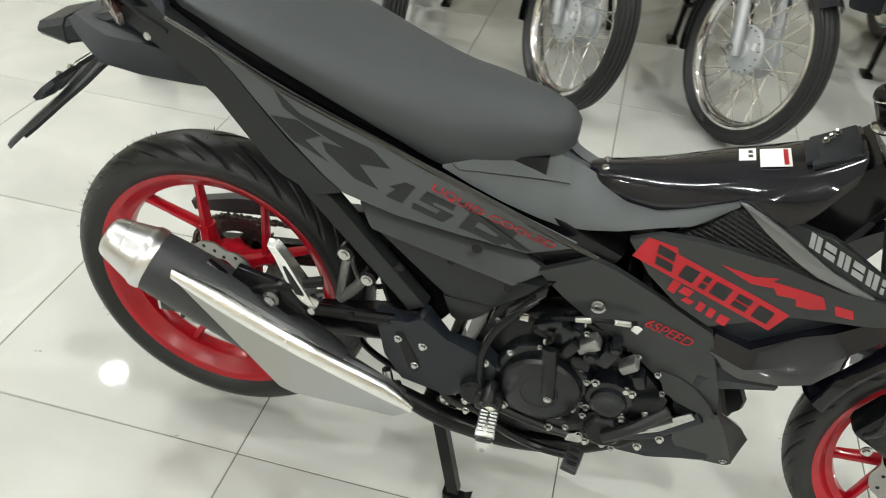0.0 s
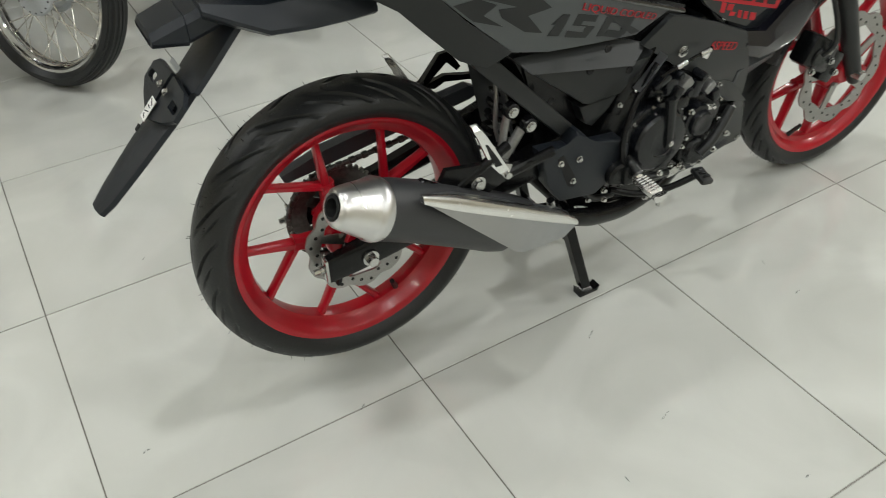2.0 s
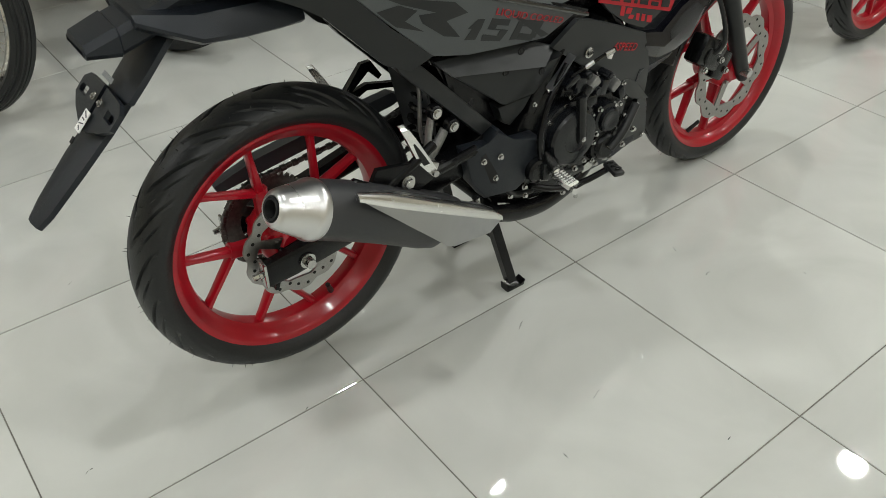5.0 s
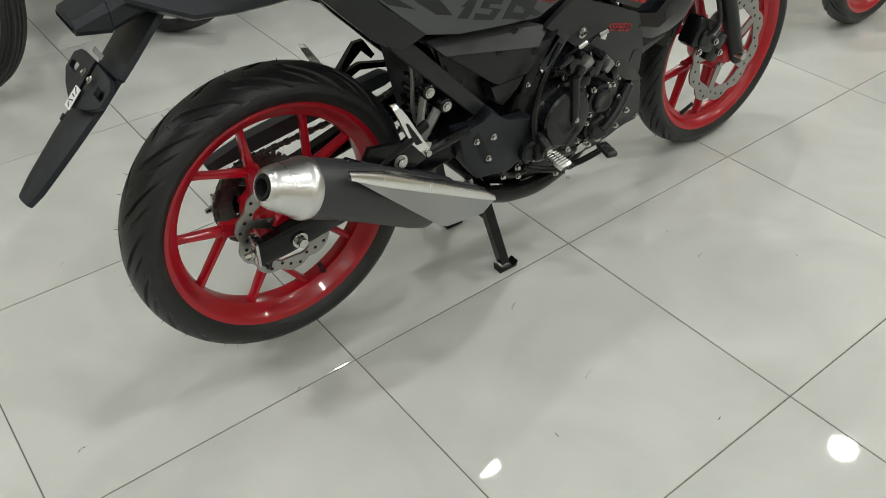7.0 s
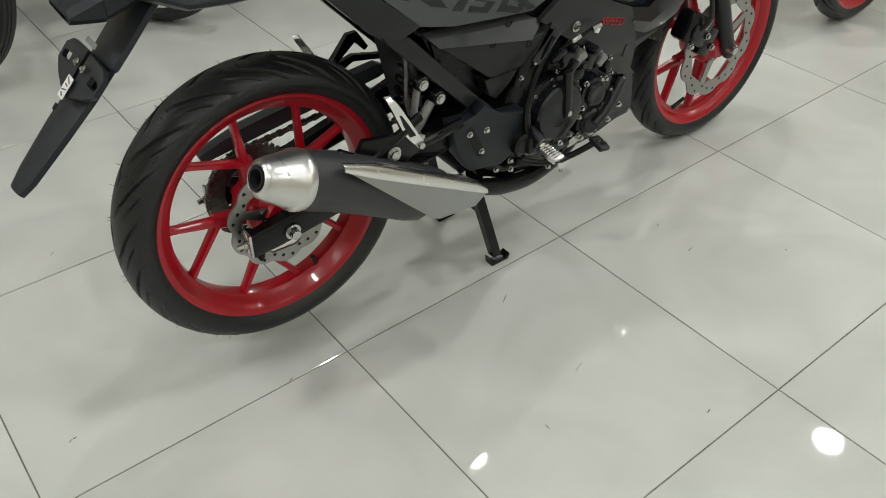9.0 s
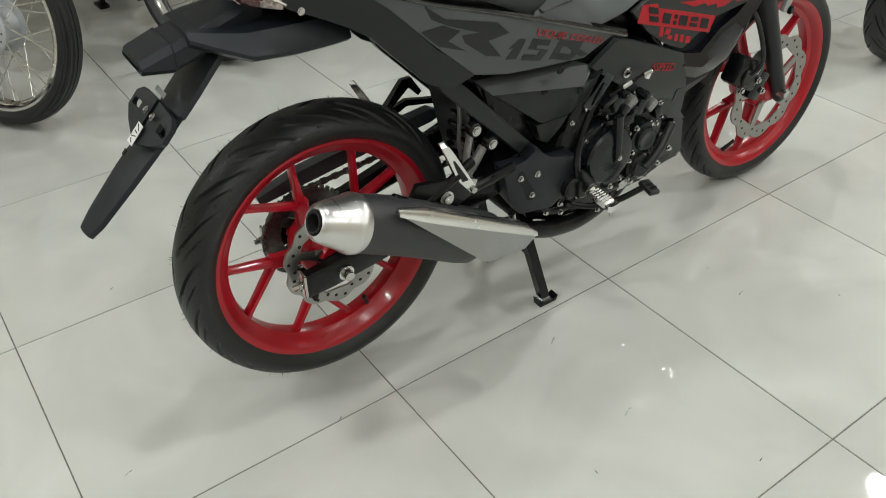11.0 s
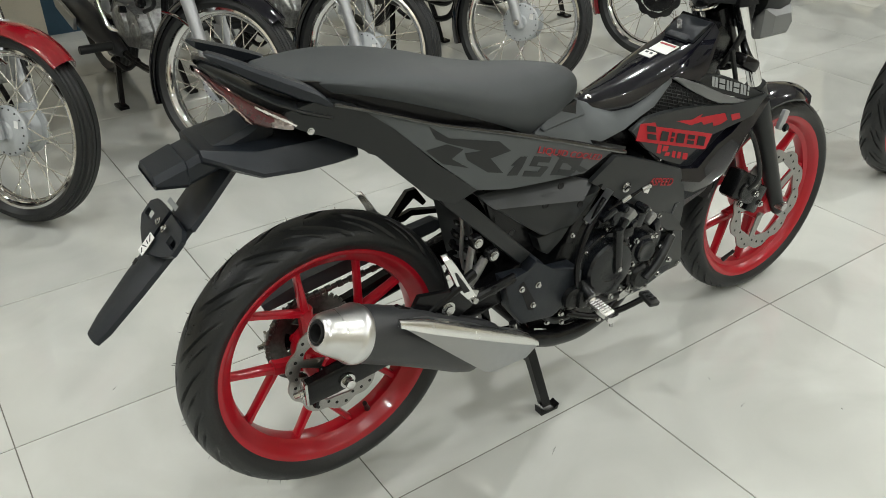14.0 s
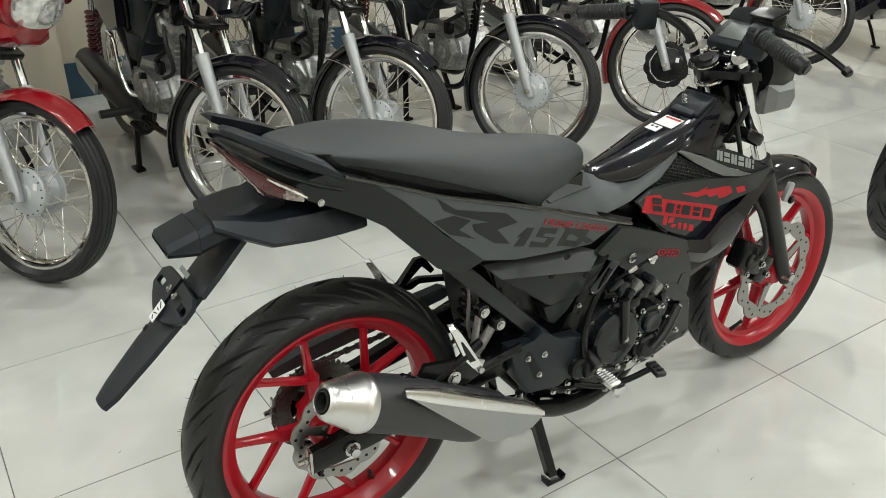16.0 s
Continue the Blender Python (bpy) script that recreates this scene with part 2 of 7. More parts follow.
def lathe(bm, profile, axis="Y", seg=64, closed=False, m=None, a0=0.0, a1=2 * math.pi):
    """Turns (radius, along) pairs round an axis; closed joins last to first."""
    full = abs(a1 - a0) > 6.28
    n = seg if full else seg + 1
    rings = []
    for i in range(n):
        a = a0 + (a1 - a0) * i / seg
        ca, sa = math.cos(a), math.sin(a)
        ring = []
        for r, h in profile:
            p = {"Y": (r * ca, h, r * sa), "X": (h, r * ca, r * sa), "Z": (r * ca, r * sa, h)}[axis]
            p = Vector(p)
            ring.append(bm.verts.new(m @ p if m is not None else p))
        rings.append(ring)
    k = len(profile)
    for i in range(n if full else n - 1):
        A, B = rings[i], rings[(i + 1) % n]
        for j in range(k if closed else k - 1):
            q = (A[j], A[(j + 1) % k], B[(j + 1) % k], B[j])
            try:
                bm.faces.new(q)
            except ValueError:
                pass
    return rings


def cyl(bm, p0, p1, r0, r1=None, seg=16, bevel=0.0):
    """A capped rod between two points, its rims rounded."""
    p0, p1 = Vector(p0), Vector(p1)
    r1 = r0 if r1 is None else r1
    d = p1 - p0
    L = d.length
    m = Matrix.Translation(p0) @ d.to_track_quat("Z", "Y").to_matrix().to_4x4()
    prof = [(0.0001, 0)]
    if bevel:
        prof += [(r0 - bevel, 0), (r0, bevel), (r1, L - bevel), (r1 - bevel, L)]
    else:
        prof += [(r0, 0), (r1, L)]
    prof += [(0.0001, L)]
    lathe(bm, prof, "Z", seg, m=m)
    return bm


def tube(bm, pts, r, seg=10, steps=6, cap=True):
    """A bent round bar through the points, smoothed; r is one radius or one for each point."""
    P = [Vector(p) for p in pts]
    R = r if isinstance(r, (list, tuple)) else [r] * len(P)
    path, rad = [], []
    for i in range(len(P) - 1):
        a, b, c, d = P[max(i - 1, 0)], P[i], P[i + 1], P[min(i + 2, len(P) - 1)]
        for k in range(steps):
            t = k / steps
            path.append(0.5 * ((2 * b) + (c - a) * t + (2 * a - 5 * b + 4 * c - d) * t * t + (3 * b - a - 3 * c + d) * t ** 3))
            rad.append(R[i] + (R[i + 1] - R[i]) * t)
    path.append(P[-1])
    rad.append(R[-1])
    up = Vector((0, 0, 1))
    rings = []
    for i, p in enumerate(path):
        d = (path[min(i + 1, len(path) - 1)] - path[max(i - 1, 0)]).normalized()
        if abs(d.dot(up)) > 0.95:
            up = Vector((0, 1, 0))
        s = d.cross(up).normalized()
        up = s.cross(d).normalized()
        rings.append([bm.verts.new(p + rad[i] * (math.cos(2 * math.pi * j / seg) * s + math.sin(2 * math.pi * j / seg) * up)) for j in range(seg)])
    for A, B in zip(rings, rings[1:]):
        for j in range(seg):
            bm.faces.new((A[j], A[(j + 1) % seg], B[(j + 1) % seg], B[j]))
    if cap:
        bm.faces.new(rings[0][::-1])
        bm.faces.new(rings[-1])
    return bm


def loft(bm, rings, cap=True, loop=True):
    V = [[bm.verts.new(p) for p in ring] for ring in rings]
    n = len(V[0])
    for A, B in zip(V, V[1:]):
        for j in range(n if loop else n - 1):
            bm.faces.new((A[j], A[(j + 1) % n], B[(j + 1) % n], B[j]))
    if cap:
        bm.faces.new(V[0][::-1])
        bm.faces.new(V[-1])
    return V


def plate(bm, poly, y0, y1, bevel=0.0, crown=0.0, inset=0.012):
    """A side-view outline (x, z) as a plate from y0 (outer face) to y1; crown lifts a raised field on the outer face."""
    sgn = 1 if y0 > y1 else -1
    A = [bm.verts.new((x, y0, z)) for x, z in poly]
    B = [bm.verts.new((x, y1, z)) for x, z in poly]
    n = len(poly)
    face = bm.faces.new(A)
    back = bm.faces.new(B[::-1])
    sides = [bm.faces.new((A[i], B[i], B[(i + 1) % n], A[(i + 1) % n])) for i in range(n)]
    if crown:
        r = bmesh.ops.inset_individual(bm, faces=[face], thickness=inset, depth=0.0)
        for v in face.verts:
            v.co.y += sgn * crown
    if bevel:
        e = [q for q in bm.edges if q.verts[0] in A and q.verts[1] in A]
        bmesh.ops.bevel(bm, geom=e, offset=bevel, segments=2, profile=0.5, affect="EDGES")
    return bm


def sheet_plate(bm, poly, yfun, th, step=0.02):
    """A curved panel: the outline (x, z) cut into a fine grid and laid on y = yfun(x, z), th thick."""
    face = bm.faces.new([bm.verts.new((x, 0, z)) for x, z in poly])
    xs, zs = [p[0] for p in poly], [p[1] for p in poly]
    geom = [face, *face.edges, *face.verts]
    for lo, hi, no in ((min(xs), max(xs), (1, 0, 0)), (min(zs), max(zs), (0, 0, 1))):
        n = int((hi - lo) / step)
        for i in range(1, n + 1):
            c = lo + (hi - lo) * i / (n + 1)
            co = (c, 0, 0) if no[0] else (0, 0, c)
            r = bmesh.ops.bisect_plane(bm, geom=bm.faces[:] + bm.edges[:] + bm.verts[:], plane_co=co, plane_no=no)
    for v in bm.verts:
        v.co.y = yfun(v.co.x, v.co.z)
    outer = bm.faces[:]
    r = bmesh.ops.extrude_face_region(bm, geom=outer)
    moved = [q for q in r["geom"] if isinstance(q, bmesh.types.BMVert)]
    s = -1 if sum(v.co.y for v in bm.verts) > 0 else 1
    for v in moved:
        v.co.y += s * th
    return bm


def bolt(bm, p, n, r=0.008, h=0.006):
    """A flanged hexagon head on a face with normal n."""
    p, n = Vector(p), Vector(n).normalized()
    r, h = r * 0.8, h * 0.85
    cyl(bm, p, p + n * h * 0.35, r * 1.35, seg=14)
    cyl(bm, p + n * h * 0.3, p + n * h, r, r * 0.92, seg=6)
    cyl(bm, p + n * h, p + n * h * 1.02, r * 0.5, seg=8)
    return bm


def B():
    return bmesh.new()


def text_mesh(txt, size, m, name, material, parent, depth=0.0008, shear=0.0, squash=1.0, yfun=None):
    """Flat raised letters in the built-in font."""
    cu = bpy.data.curves.new(name, "FONT")
    cu.body, cu.size, cu.extrude, cu.shear = txt, size, depth, shear
    tmp = bpy.data.objects.new(name, cu)
    scene.collection.objects.link(tmp)
    me = bpy.data.meshes.new_from_object(tmp.evaluated_get(bpy.context.evaluated_depsgraph_get()))
    bpy.data.objects.remove(tmp)
    bpy.data.curves.remove(cu)
    out = [v.co.z > 0 for v in me.vertices]
    me.transform(m @ Matrix.Diagonal((squash, 1, 1, 1)))
    if yfun is not None:
        for v, o in zip(me.vertices, out):
            v.co.y = yfun(v.co.x, v.co.z) - (0.0018 if o else 0.0008)
    me.materials.clear()
    me.materials.append(material)
    ob = new(name, me)
    ob.parent = parent
    return ob


# ---- the room ----
X_LO, X_HI, Y_LO, Y_HI = -4.2, 7.8, -4.2, 6.6
PART_X, PART_Y = 2.1, 3.78
FY = 0.002


def build_room():
    def slab(name, x0, x1, y0, y1, z0, z1, material, label, cat):
        bm = B()
        box(bm, (x0 + x1) / 2, (y0 + y1) / 2, (z0 + z1) / 2, x1 - x0, y1 - y0, z1 - z0)
        ob = new(name, finish(name, bm, material, False))
        return tagged(ob, label, cat, kind="structure")
    floor = slab("floor", X_LO - 0.2, X_HI + 0.2, Y_LO - 0.2, Y_HI + 0.2, -0.1, -0.0016, GROUT, "showroom floor of polished cream porcelain tiles with thin dark joints", "floor")
    # Ceiling and outer walls are unseen, added so that light bounces in a closed room.
    slab("ceiling", X_LO - 0.2, X_HI + 0.2, Y_LO - 0.2, Y_HI + 0.2, CEIL, CEIL + 0.1, CEILING, "unseen white ceiling, added to carry the downlights and bounce light", "ceiling")
    slab("wall_north", X_LO - 0.2, X_HI + 0.2, Y_HI, Y_HI + 0.2, 0, CEIL, WALL, "unseen beige back wall, added to close the room and bounce light", "wall")
    slab("wall_partition", X_LO, PART_X, PART_Y, PART_Y + 0.2, 0, CEIL, WALL, "beige painted partition wall behind the parked motorcycles", "wall")
    slab("pilaster", -0.7, 0.17, PART_Y - 0.09, PART_Y, 0, CEIL, WALL, "beige painted pilaster on the partition wall", "wall")
    slab("wall_south", X_LO - 0.2, X_HI + 0.2, Y_LO - 0.2, Y_LO, 0, CEIL, WALL, "unseen beige wall, added to close the room and bounce light", "wall")
    slab("wall_west", X_LO - 0.2, X_LO, Y_LO, Y_HI, 0, CEIL, WALL, "unseen beige side wall, added to close the room and bounce light", "wall")
    slab("wall_east", X_HI, X_HI + 0.2, Y_LO, Y_HI, 0, CEIL, WALL, "unseen beige end wall, added to close the room and bounce light", "wall")
    slab("baseboard", 0.175, PART_X, PART_Y - 0.015, PART_Y - 0.001, 0, 0.19, SKIRT, "dark blue painted skirting along the beige wall", "baseboard")
    return floor


def build_tiles(floor):
    """Square 0.6 m tiles, each a low bevelled slab on the shared mesh."""
    S, gap = 0.6, 0.0026
    bm = B()
    h = S / 2 - gap / 2
    rings = [[Vector((sx * (h - d), sy * (h - d), z)) for sx, sy in ((-1, -1), (1, -1), (1, 1), (-1, 1))] for d, z in ((0, -0.0035), (0, -0.0009), (0.0009, 0))]
    V = [[bm.verts.new(p) for p in r] for r in rings]
    for A, C in zip(V, V[1:]):
        for j in range(4):
            bm.faces.new((A[j], A[(j + 1) % 4], C[(j + 1) % 4], C[j]))
    bm.faces.new(V[-1])
    me = finish("tile", bm, TILE, False)
    for i in range(int(X_LO / S), int(X_HI / S)):
        for j in range(int(Y_LO / S), int(Y_HI / S) + 1):
            ob = new("tile", me)
            ob.location = ((i + 0.5) * S, (j + 0.5) * S, random.uniform(-0.0003, 0))
            ob.parent = floor


def build_downlights():
    for x, y, f in DOWNLIGHTS:
        d = thing("downlight", "round recessed white LED ceiling downlight, lit, in a set partly added as fill", "ceiling light", pose(x, y, CEIL), "ceiling downlights")
        bm = B()
        lathe(bm, [(0.072, -0.001), (0.073, -0.012), (0.092, -0.010), (0.10, -0.001)], "Z", 32, closed=True)
        part("trim", bm, LAMP_TRIM, d)
        bm = B()
        cyl(bm, (0, 0, -0.002), (0, 0, -0.006), 0.071, seg=32)
        part("diffuser", bm, LAMP_GLOW, d, "glowing white diffuser")
        la = bpy.data.lights.new("downlight_lamp", "AREA")
        la.shape, la.size, la.energy, la.color = "DISK", 0.14, LAMP_POWER * f, (0.965, 1.0, 0.997) if x < 2.5 else (0.98, 0.995, 0.955)
        ob = new("downlight_lamp", la)
        ob.location = (x, y, CEIL - 0.016)


def build_scuffs(floor):
    """Short dark heel and tyre scuffs on the tiles."""
    rng = random.Random(8)
    for x, y, a, n in ((0.352, -0.082, 35, 3), (0.337, -0.320, 20, 3), (-0.513, 0.123, 15, 2), (-0.132, 0.001, 40, 2), (0.806, -0.221, 10, 2), (0.817, -0.115, 60, 1), (0.185, -0.389, 80, 1), (-0.365, 0.674, 50, 1), (0.45, -0.55, 30, 1), (0.98, -0.36, 70, 1), (-0.22, -0.35, 20, 1)):
        bm = B()
        for k in range(n):
            L = rng.uniform(0.006, 0.014)
            b = radians(a + rng.uniform(-30, 30))
            c = Vector((x + 0.009 * (k - (n - 1) / 2) * math.cos(radians(a)), y + 0.009 * (k - (n - 1) / 2) * math.sin(radians(a)), 0.0001))
            d, e = Vector((math.cos(b), math.sin(b), 0)) * L / 2, Vector((-math.sin(b), math.cos(b), 0)) * rng.uniform(0.0005, 0.0012)
            loft(bm, [[c - d + e * 0.2, c - d * 0.3 - e, c + d, c + d * 0.2 + e], [p + Vector((0, 0, 0.0003)) for p in (c - d + e * 0.2, c - d * 0.3 - e, c + d, c + d * 0.2 + e)]])
        part("scuff", bm, RUBBER, floor)


# ---- wheels ----
def tyre_mesh(bm, R, half, bead, tread=18, seg=540, slant=1.25, crown=0.0):
    """A tyre round the y axis: bead radius to outer radius R, with slanted tread grooves cut in."""
    prof = []
    H = R - bead
    for i in range(41):
        a = -1.0 + 2.0 * i / 40
        th = a * math.radians(128)
        y = half * math.sin(th) if abs(th) < math.pi / 2 else half * (1.0 - 0.28 * ((abs(th) - math.pi / 2) / 0.66) ** 1.4) * (1 if th > 0 else -1)
        z = R - H * 0.62 * (1 - math.cos(min(abs(th), math.pi / 2))) - (H * 0.38 * (abs(th) - math.pi / 2) / 0.66 if abs(th) > math.pi / 2 else 0)
        prof.append((z, y))
    rings = []
    for i in range(seg):
        ring = []
        for r, y in prof:
            d = 0.0
            k = abs(y) / half
            a = 2 * math.pi * (i / seg - slant * min(k, 1.0) ** 1.3 / max(tread, 1))
            if tread and r > R - H * 0.55:
                u = (i / seg * tread + (0.5 if y > 0 else 0.0)) % 1.0
                if u < 0.14 and 0.08 < k < 0.95:
                    d = 0.0055 * min(1.0, (k - 0.08) * 7) * min(1.0, (0.95 - k) * 8)
                elif 0.46 < u < 0.56 and 0.45 < k < 0.90:
                    d = 0.0045 * min(1.0, (k - 0.45) * 7) * min(1.0, (0.90 - k) * 8)
            ring.append(bm.verts.new(((r - d) * math.cos(a), y, (r - d) * math.sin(a))))
        rings.append(ring)
    n = len(prof)
    for i in range(seg):
        A, C = rings[i], rings[(i + 1) % seg]
        for j in range(n - 1):
            bm.faces.new((A[j], A[j + 1], C[j + 1], C[j]))
    return bm


def rim_profile(rf, half, depth=0.024):
    """Cross-section (radius, y) of a cast rim with flange lips and a dropped well."""
    a = half
    return [(rf, -a), (rf + 0.001, -a + 0.004), (rf - 0.010, -a + 0.007), (rf - 0.016, -a + 0.014), (rf - 0.019, -a * 0.4), (rf - 0.019, a * 0.4), (rf - 0.016, a - 0.014), (rf - 0.010, a - 0.007), (rf + 0.001, a - 0.004), (rf, a),
            (rf - 0.007, a - 0.001), (rf - 0.014, a - 0.006), (rf - 0.022, a - 0.018), (rf - depth - 0.010, a * 0.36), (rf - depth - 0.013, 0.0), (rf - depth - 0.010, -a * 0.36), (rf - 0.022, -a + 0.018), (rf - 0.014, -a + 0.006), (rf - 0.007, -a + 0.001)]


def spoke_bar(bm, p, q, w0, w1, d0, d1):
    """A tapered bar from p to q in the wheel's plane, w across and d deep, its corners cut off."""
    p, q = Vector(p), Vector(q)
    d = (q - p).normalized()
    s = Vector((0, 1, 0)).cross(d)
    rings = []
    for k in range(6):
        t = k / 5
        w, h = w0 + (w1 - w0) * t, d0 + (d1 - d0) * t
        if k == 5:
            w *= 1.35
        c = p.lerp(q, t)
        o = [(-1, -0.55), (-0.55, -1), (0.55, -1), (1, -0.55), (1, 0.55), (0.55, 1), (-0.55, 1), (-1, 0.55)]
        rings.append([c + s * (w / 2 * u) + Vector((0, h / 2 * v, 0)) for u, v in o])
    loft(bm, rings)
    return bm


def wave_disc(bm, R, y, th, waves, rin, holes=True):
    """A petal-edged brake disc with drilled holes as dark studs left open between arms."""
    n = waves * 8
    prof_o = [R * (1 - 0.075 * (0.5 + 0.5 * math.cos(2 * math.pi * waves * i / n)) ** 2) for i in range(n)]
    prof_i = [rin * (1 + 0.05 * (0.5 + 0.5 * math.cos(2 * math.pi * waves * i / n + 0.6)) ** 2) for i in range(n)]
    rows = []
    for yy in (y - th / 2, y + th / 2):
        rows.append([bm.verts.new((r * math.cos(2 * math.pi * i / n), yy, r * math.sin(2 * math.pi * i / n))) for i, r in enumerate(prof_o)])
        rows.append([bm.verts.new((r * math.cos(2 * math.pi * i / n), yy, r * math.sin(2 * math.pi * i / n))) for i, r in enumerate(prof_i)])
    o0, i0, o1, i1 = rows
    for k in range(n):
        j = (k + 1) % n
        for q in ((o0[k], o0[j], i0[j], i0[k]), (o1[k], i1[k], i1[j], o1[j]), (o0[k], o1[k], o1[j], o0[j]), (i0[k], i0[j], i1[j], i1[k])):
            bm.faces.new(q)
    return bm


def cast_wheel(name, root, x, z, R, half, rf, rhalf, phase, disc_R, disc_y, sprocket, turn=0.0):
    """A red cast wheel with five forked spokes; the mesh of the wheel is its rim."""
    bm = B()
    lathe(bm, rim_profile(rf, rhalf), "Y", 128, closed=True)
    w = part(name, bm, RED_WHEEL, root, "glossy red cast alloy wheel with forked spokes")
    w.matrix_basis = pose(x, 0, z, 0, 0, turn)
    bm = tyre_mesh(B(), R, half, rf - 0.004)
    part("tyre", bm, RUBBER, w, "new black road tyre with slanted tread grooves")
    bm = B()
    rng = random.Random(5)
    for k in range(150):
        a = rng.uniform(0, 2 * math.pi)
        yy = rng.choice((-0.82, -0.55, -0.2, 0.2, 0.55, 0.82)) * half
        rr = R - (R - rf) * 0.62 * (1 - math.sqrt(max(0, 1 - (yy / half) ** 2)))
        n = Vector((math.cos(a), yy / half * 0.8, math.sin(a))).normalized()
        p = Vector((rr * math.cos(a), yy, rr * math.sin(a)))
        cyl(bm, p, p + n * rng.uniform(0.003, 0.008), 0.0006, 0.0003, seg=4)
    tagged(part("tyre_stubble", bm, RUBBER, w, "fine moulding hairs on the tyre"), kind="stuff")
    bm = B()
    lathe(bm, [(0.012, -0.062), (0.030, -0.060), (0.036, -0.048), (0.050, -0.040), (0.056, -0.030), (0.056, 0.030), (0.050, 0.040), (0.036, 0.05), (0.012, 0.052)], "Y", 48)
    for k in range(5):
        a = phase + 2 * math.pi * k / 5
        cyl(bm, (0.046 * math.cos(a + 0.6), -0.043, 0.046 * math.sin(a + 0.6)), (0.046 * math.cos(a + 0.6), 0.04, 0.046 * math.sin(a + 0.6)), 0.010, seg=12)
    part("hub", bm, RED_WHEEL, w)
    ri = rf - 0.034
    for k in range(5):
        a = phase + 2 * math.pi * k / 5
        bm = B()
        at = lambda r, deg: Vector((r * math.cos(a + radians(deg)), 0, r * math.sin(a + radians(deg))))
        # a stout arm that runs on to the rim, and a thinner one that forks off it
        spoke_bar(bm, at(0.040, 6), at(0.108, -13), 0.034, 0.022, 0.034, 0.026)
        spoke_bar(bm, at(0.100, -12), at(ri, -18), 0.017, 0.0105, 0.025, 0.020)
        spoke_bar(bm, at(0.102, -10), at(ri, 17), 0.014, 0.0105, 0.022, 0.020)
        part("spoke", bm, RED_WHEEL, w)
    bm = wave_disc(B(), disc_R, disc_y, 0.004, 10, disc_R * 0.72)
    dk = part("brake_disc", bm, DISC, w, "wave-edged drilled steel brake disc")
    bm = B()
    for k in range(30):
        a = 2 * math.pi * k / 30
        r = disc_R * (0.80 + 0.055 * (k % 3))
        cyl(bm, (r * math.cos(a), disc_y - 0.0025, r * math.sin(a)), (r * math.cos(a), disc_y + 0.0025, r * math.sin(a)), 0.0034, seg=8)
    tagged(part("drilling", bm, HOLE, dk), kind="stuff")
    bm = B()
    for k in range(5):
        a = phase + 0.5 + 2 * math.pi * k / 5
        b = a + 0.16
        plate(bm, [(0.03 * math.cos(a - 0.3), 0.03 * math.sin(a - 0.3)), (disc_R * 0.76 * math.cos(b - 0.09), disc_R * 0.76 * math.sin(b - 0.09)), (disc_R * 0.76 * math.cos(b + 0.09), disc_R * 0.76 * math.sin(b + 0.09)), (0.03 * math.cos(a + 0.5), 0.03 * math.sin(a + 0.5))], disc_y - 0.0018, disc_y + 0.0018)
        bolt(bm, (0.04 * math.cos(a), disc_y - 0.002, 0.04 * math.sin(a)), (0, -1, 0), 0.006, 0.005)
    part("disc_carrier", bm, DISC, dk)
    if sprocket:
        bm = B()
        n = 42 * 4
        o = [0.088 + (0.0045 if i % 4 in (0, 1) else -0.003) for i in range(n)]
        P = [(r * math.cos(2 * math.pi * i / n), r * math.sin(2 * math.pi * i / n)) for i, r in enumerate(o)]
        V = [[bm.verts.new((px, yy, pz)) for px, pz in P] for yy in (0.056, 0.062)]
        W = [[bm.verts.new((0.055 * math.cos(2 * math.pi * i / n), yy, 0.055 * math.sin(2 * math.pi * i / n))) for i in range(n)] for yy in (0.056, 0.062)]
        for i in range(n):
            j = (i + 1) % n
            for q in ((V[0][i], V[0][j], W[0][j], W[0][i]), (V[1][i], W[1][i], W[1][j], V[1][j]), (V[0][i], V[1][i], V[1][j], V[0][j]), (W[0][i], W[0][j], W[1][j], W[1][i])):
                bm.faces.new(q)
        for k in range(5):
            a = 2 * math.pi * k / 5
            spoke_bar(bm, (0.02 * math.cos(a), 0.058, 0.02 * math.sin(a)), (0.06 * math.cos(a), 0.058, 0.06 * math.sin(a)), 0.03, 0.018, 0.006, 0.006)
        part("sprocket", bm, CHAIN, w, "toothed steel rear sprocket")
    bm = B()
    a = phase - math.radians(187)
    tube(bm, [(ri * math.cos(a), -0.012, ri * math.sin(a)), ((ri - 0.02) * math.cos(a), -0.022, (ri - 0.02) * math.sin(a)), ((ri - 0.036) * math.cos(a), -0.03, (ri - 0.036) * math.sin(a))], [0.0065, 0.005, 0.0048], seg=10)
    part("valve_stem", bm, RUBBER, w)
    return w


# ---- the sport underbone motorcycle ----
AX_R, AX_F = (0.0, 0.318), (1.228, 0.292)
LEAN = 1.0  # degrees by which the machine leans to its left on the stand


def mid_y(x, z):
    """Where the leaning machine's middle plane lies in the body's own coordinates."""
    return -0.003 + 0.022 * x + 0.006 * (z - 0.323)


def lean_body(root, skip):
    """Carries the middle and the left half of the body over with the lean; the right flank is built in place."""
    for ob in root.children:
        if ob.name.split(".")[0] in skip:
            continue
        for o in (ob, *ob.children_recursive):
            for v in o.data.vertices:
                k = max(-1.0, min(1.0, v.co.y / 0.045))
                v.co.y += mid_y(v.co.x, v.co.z) * (1 + k)


def curved_pair(root, name, poly, yfun, th, material, label="", step=0.02):
    obs = []
    for s in (-1, 1):
        bm = sheet_plate(B(), poly, lambda x, z: s * yfun(x, z), th, step)
        obs.append(part(name, bm, material, root, label))
    return obs


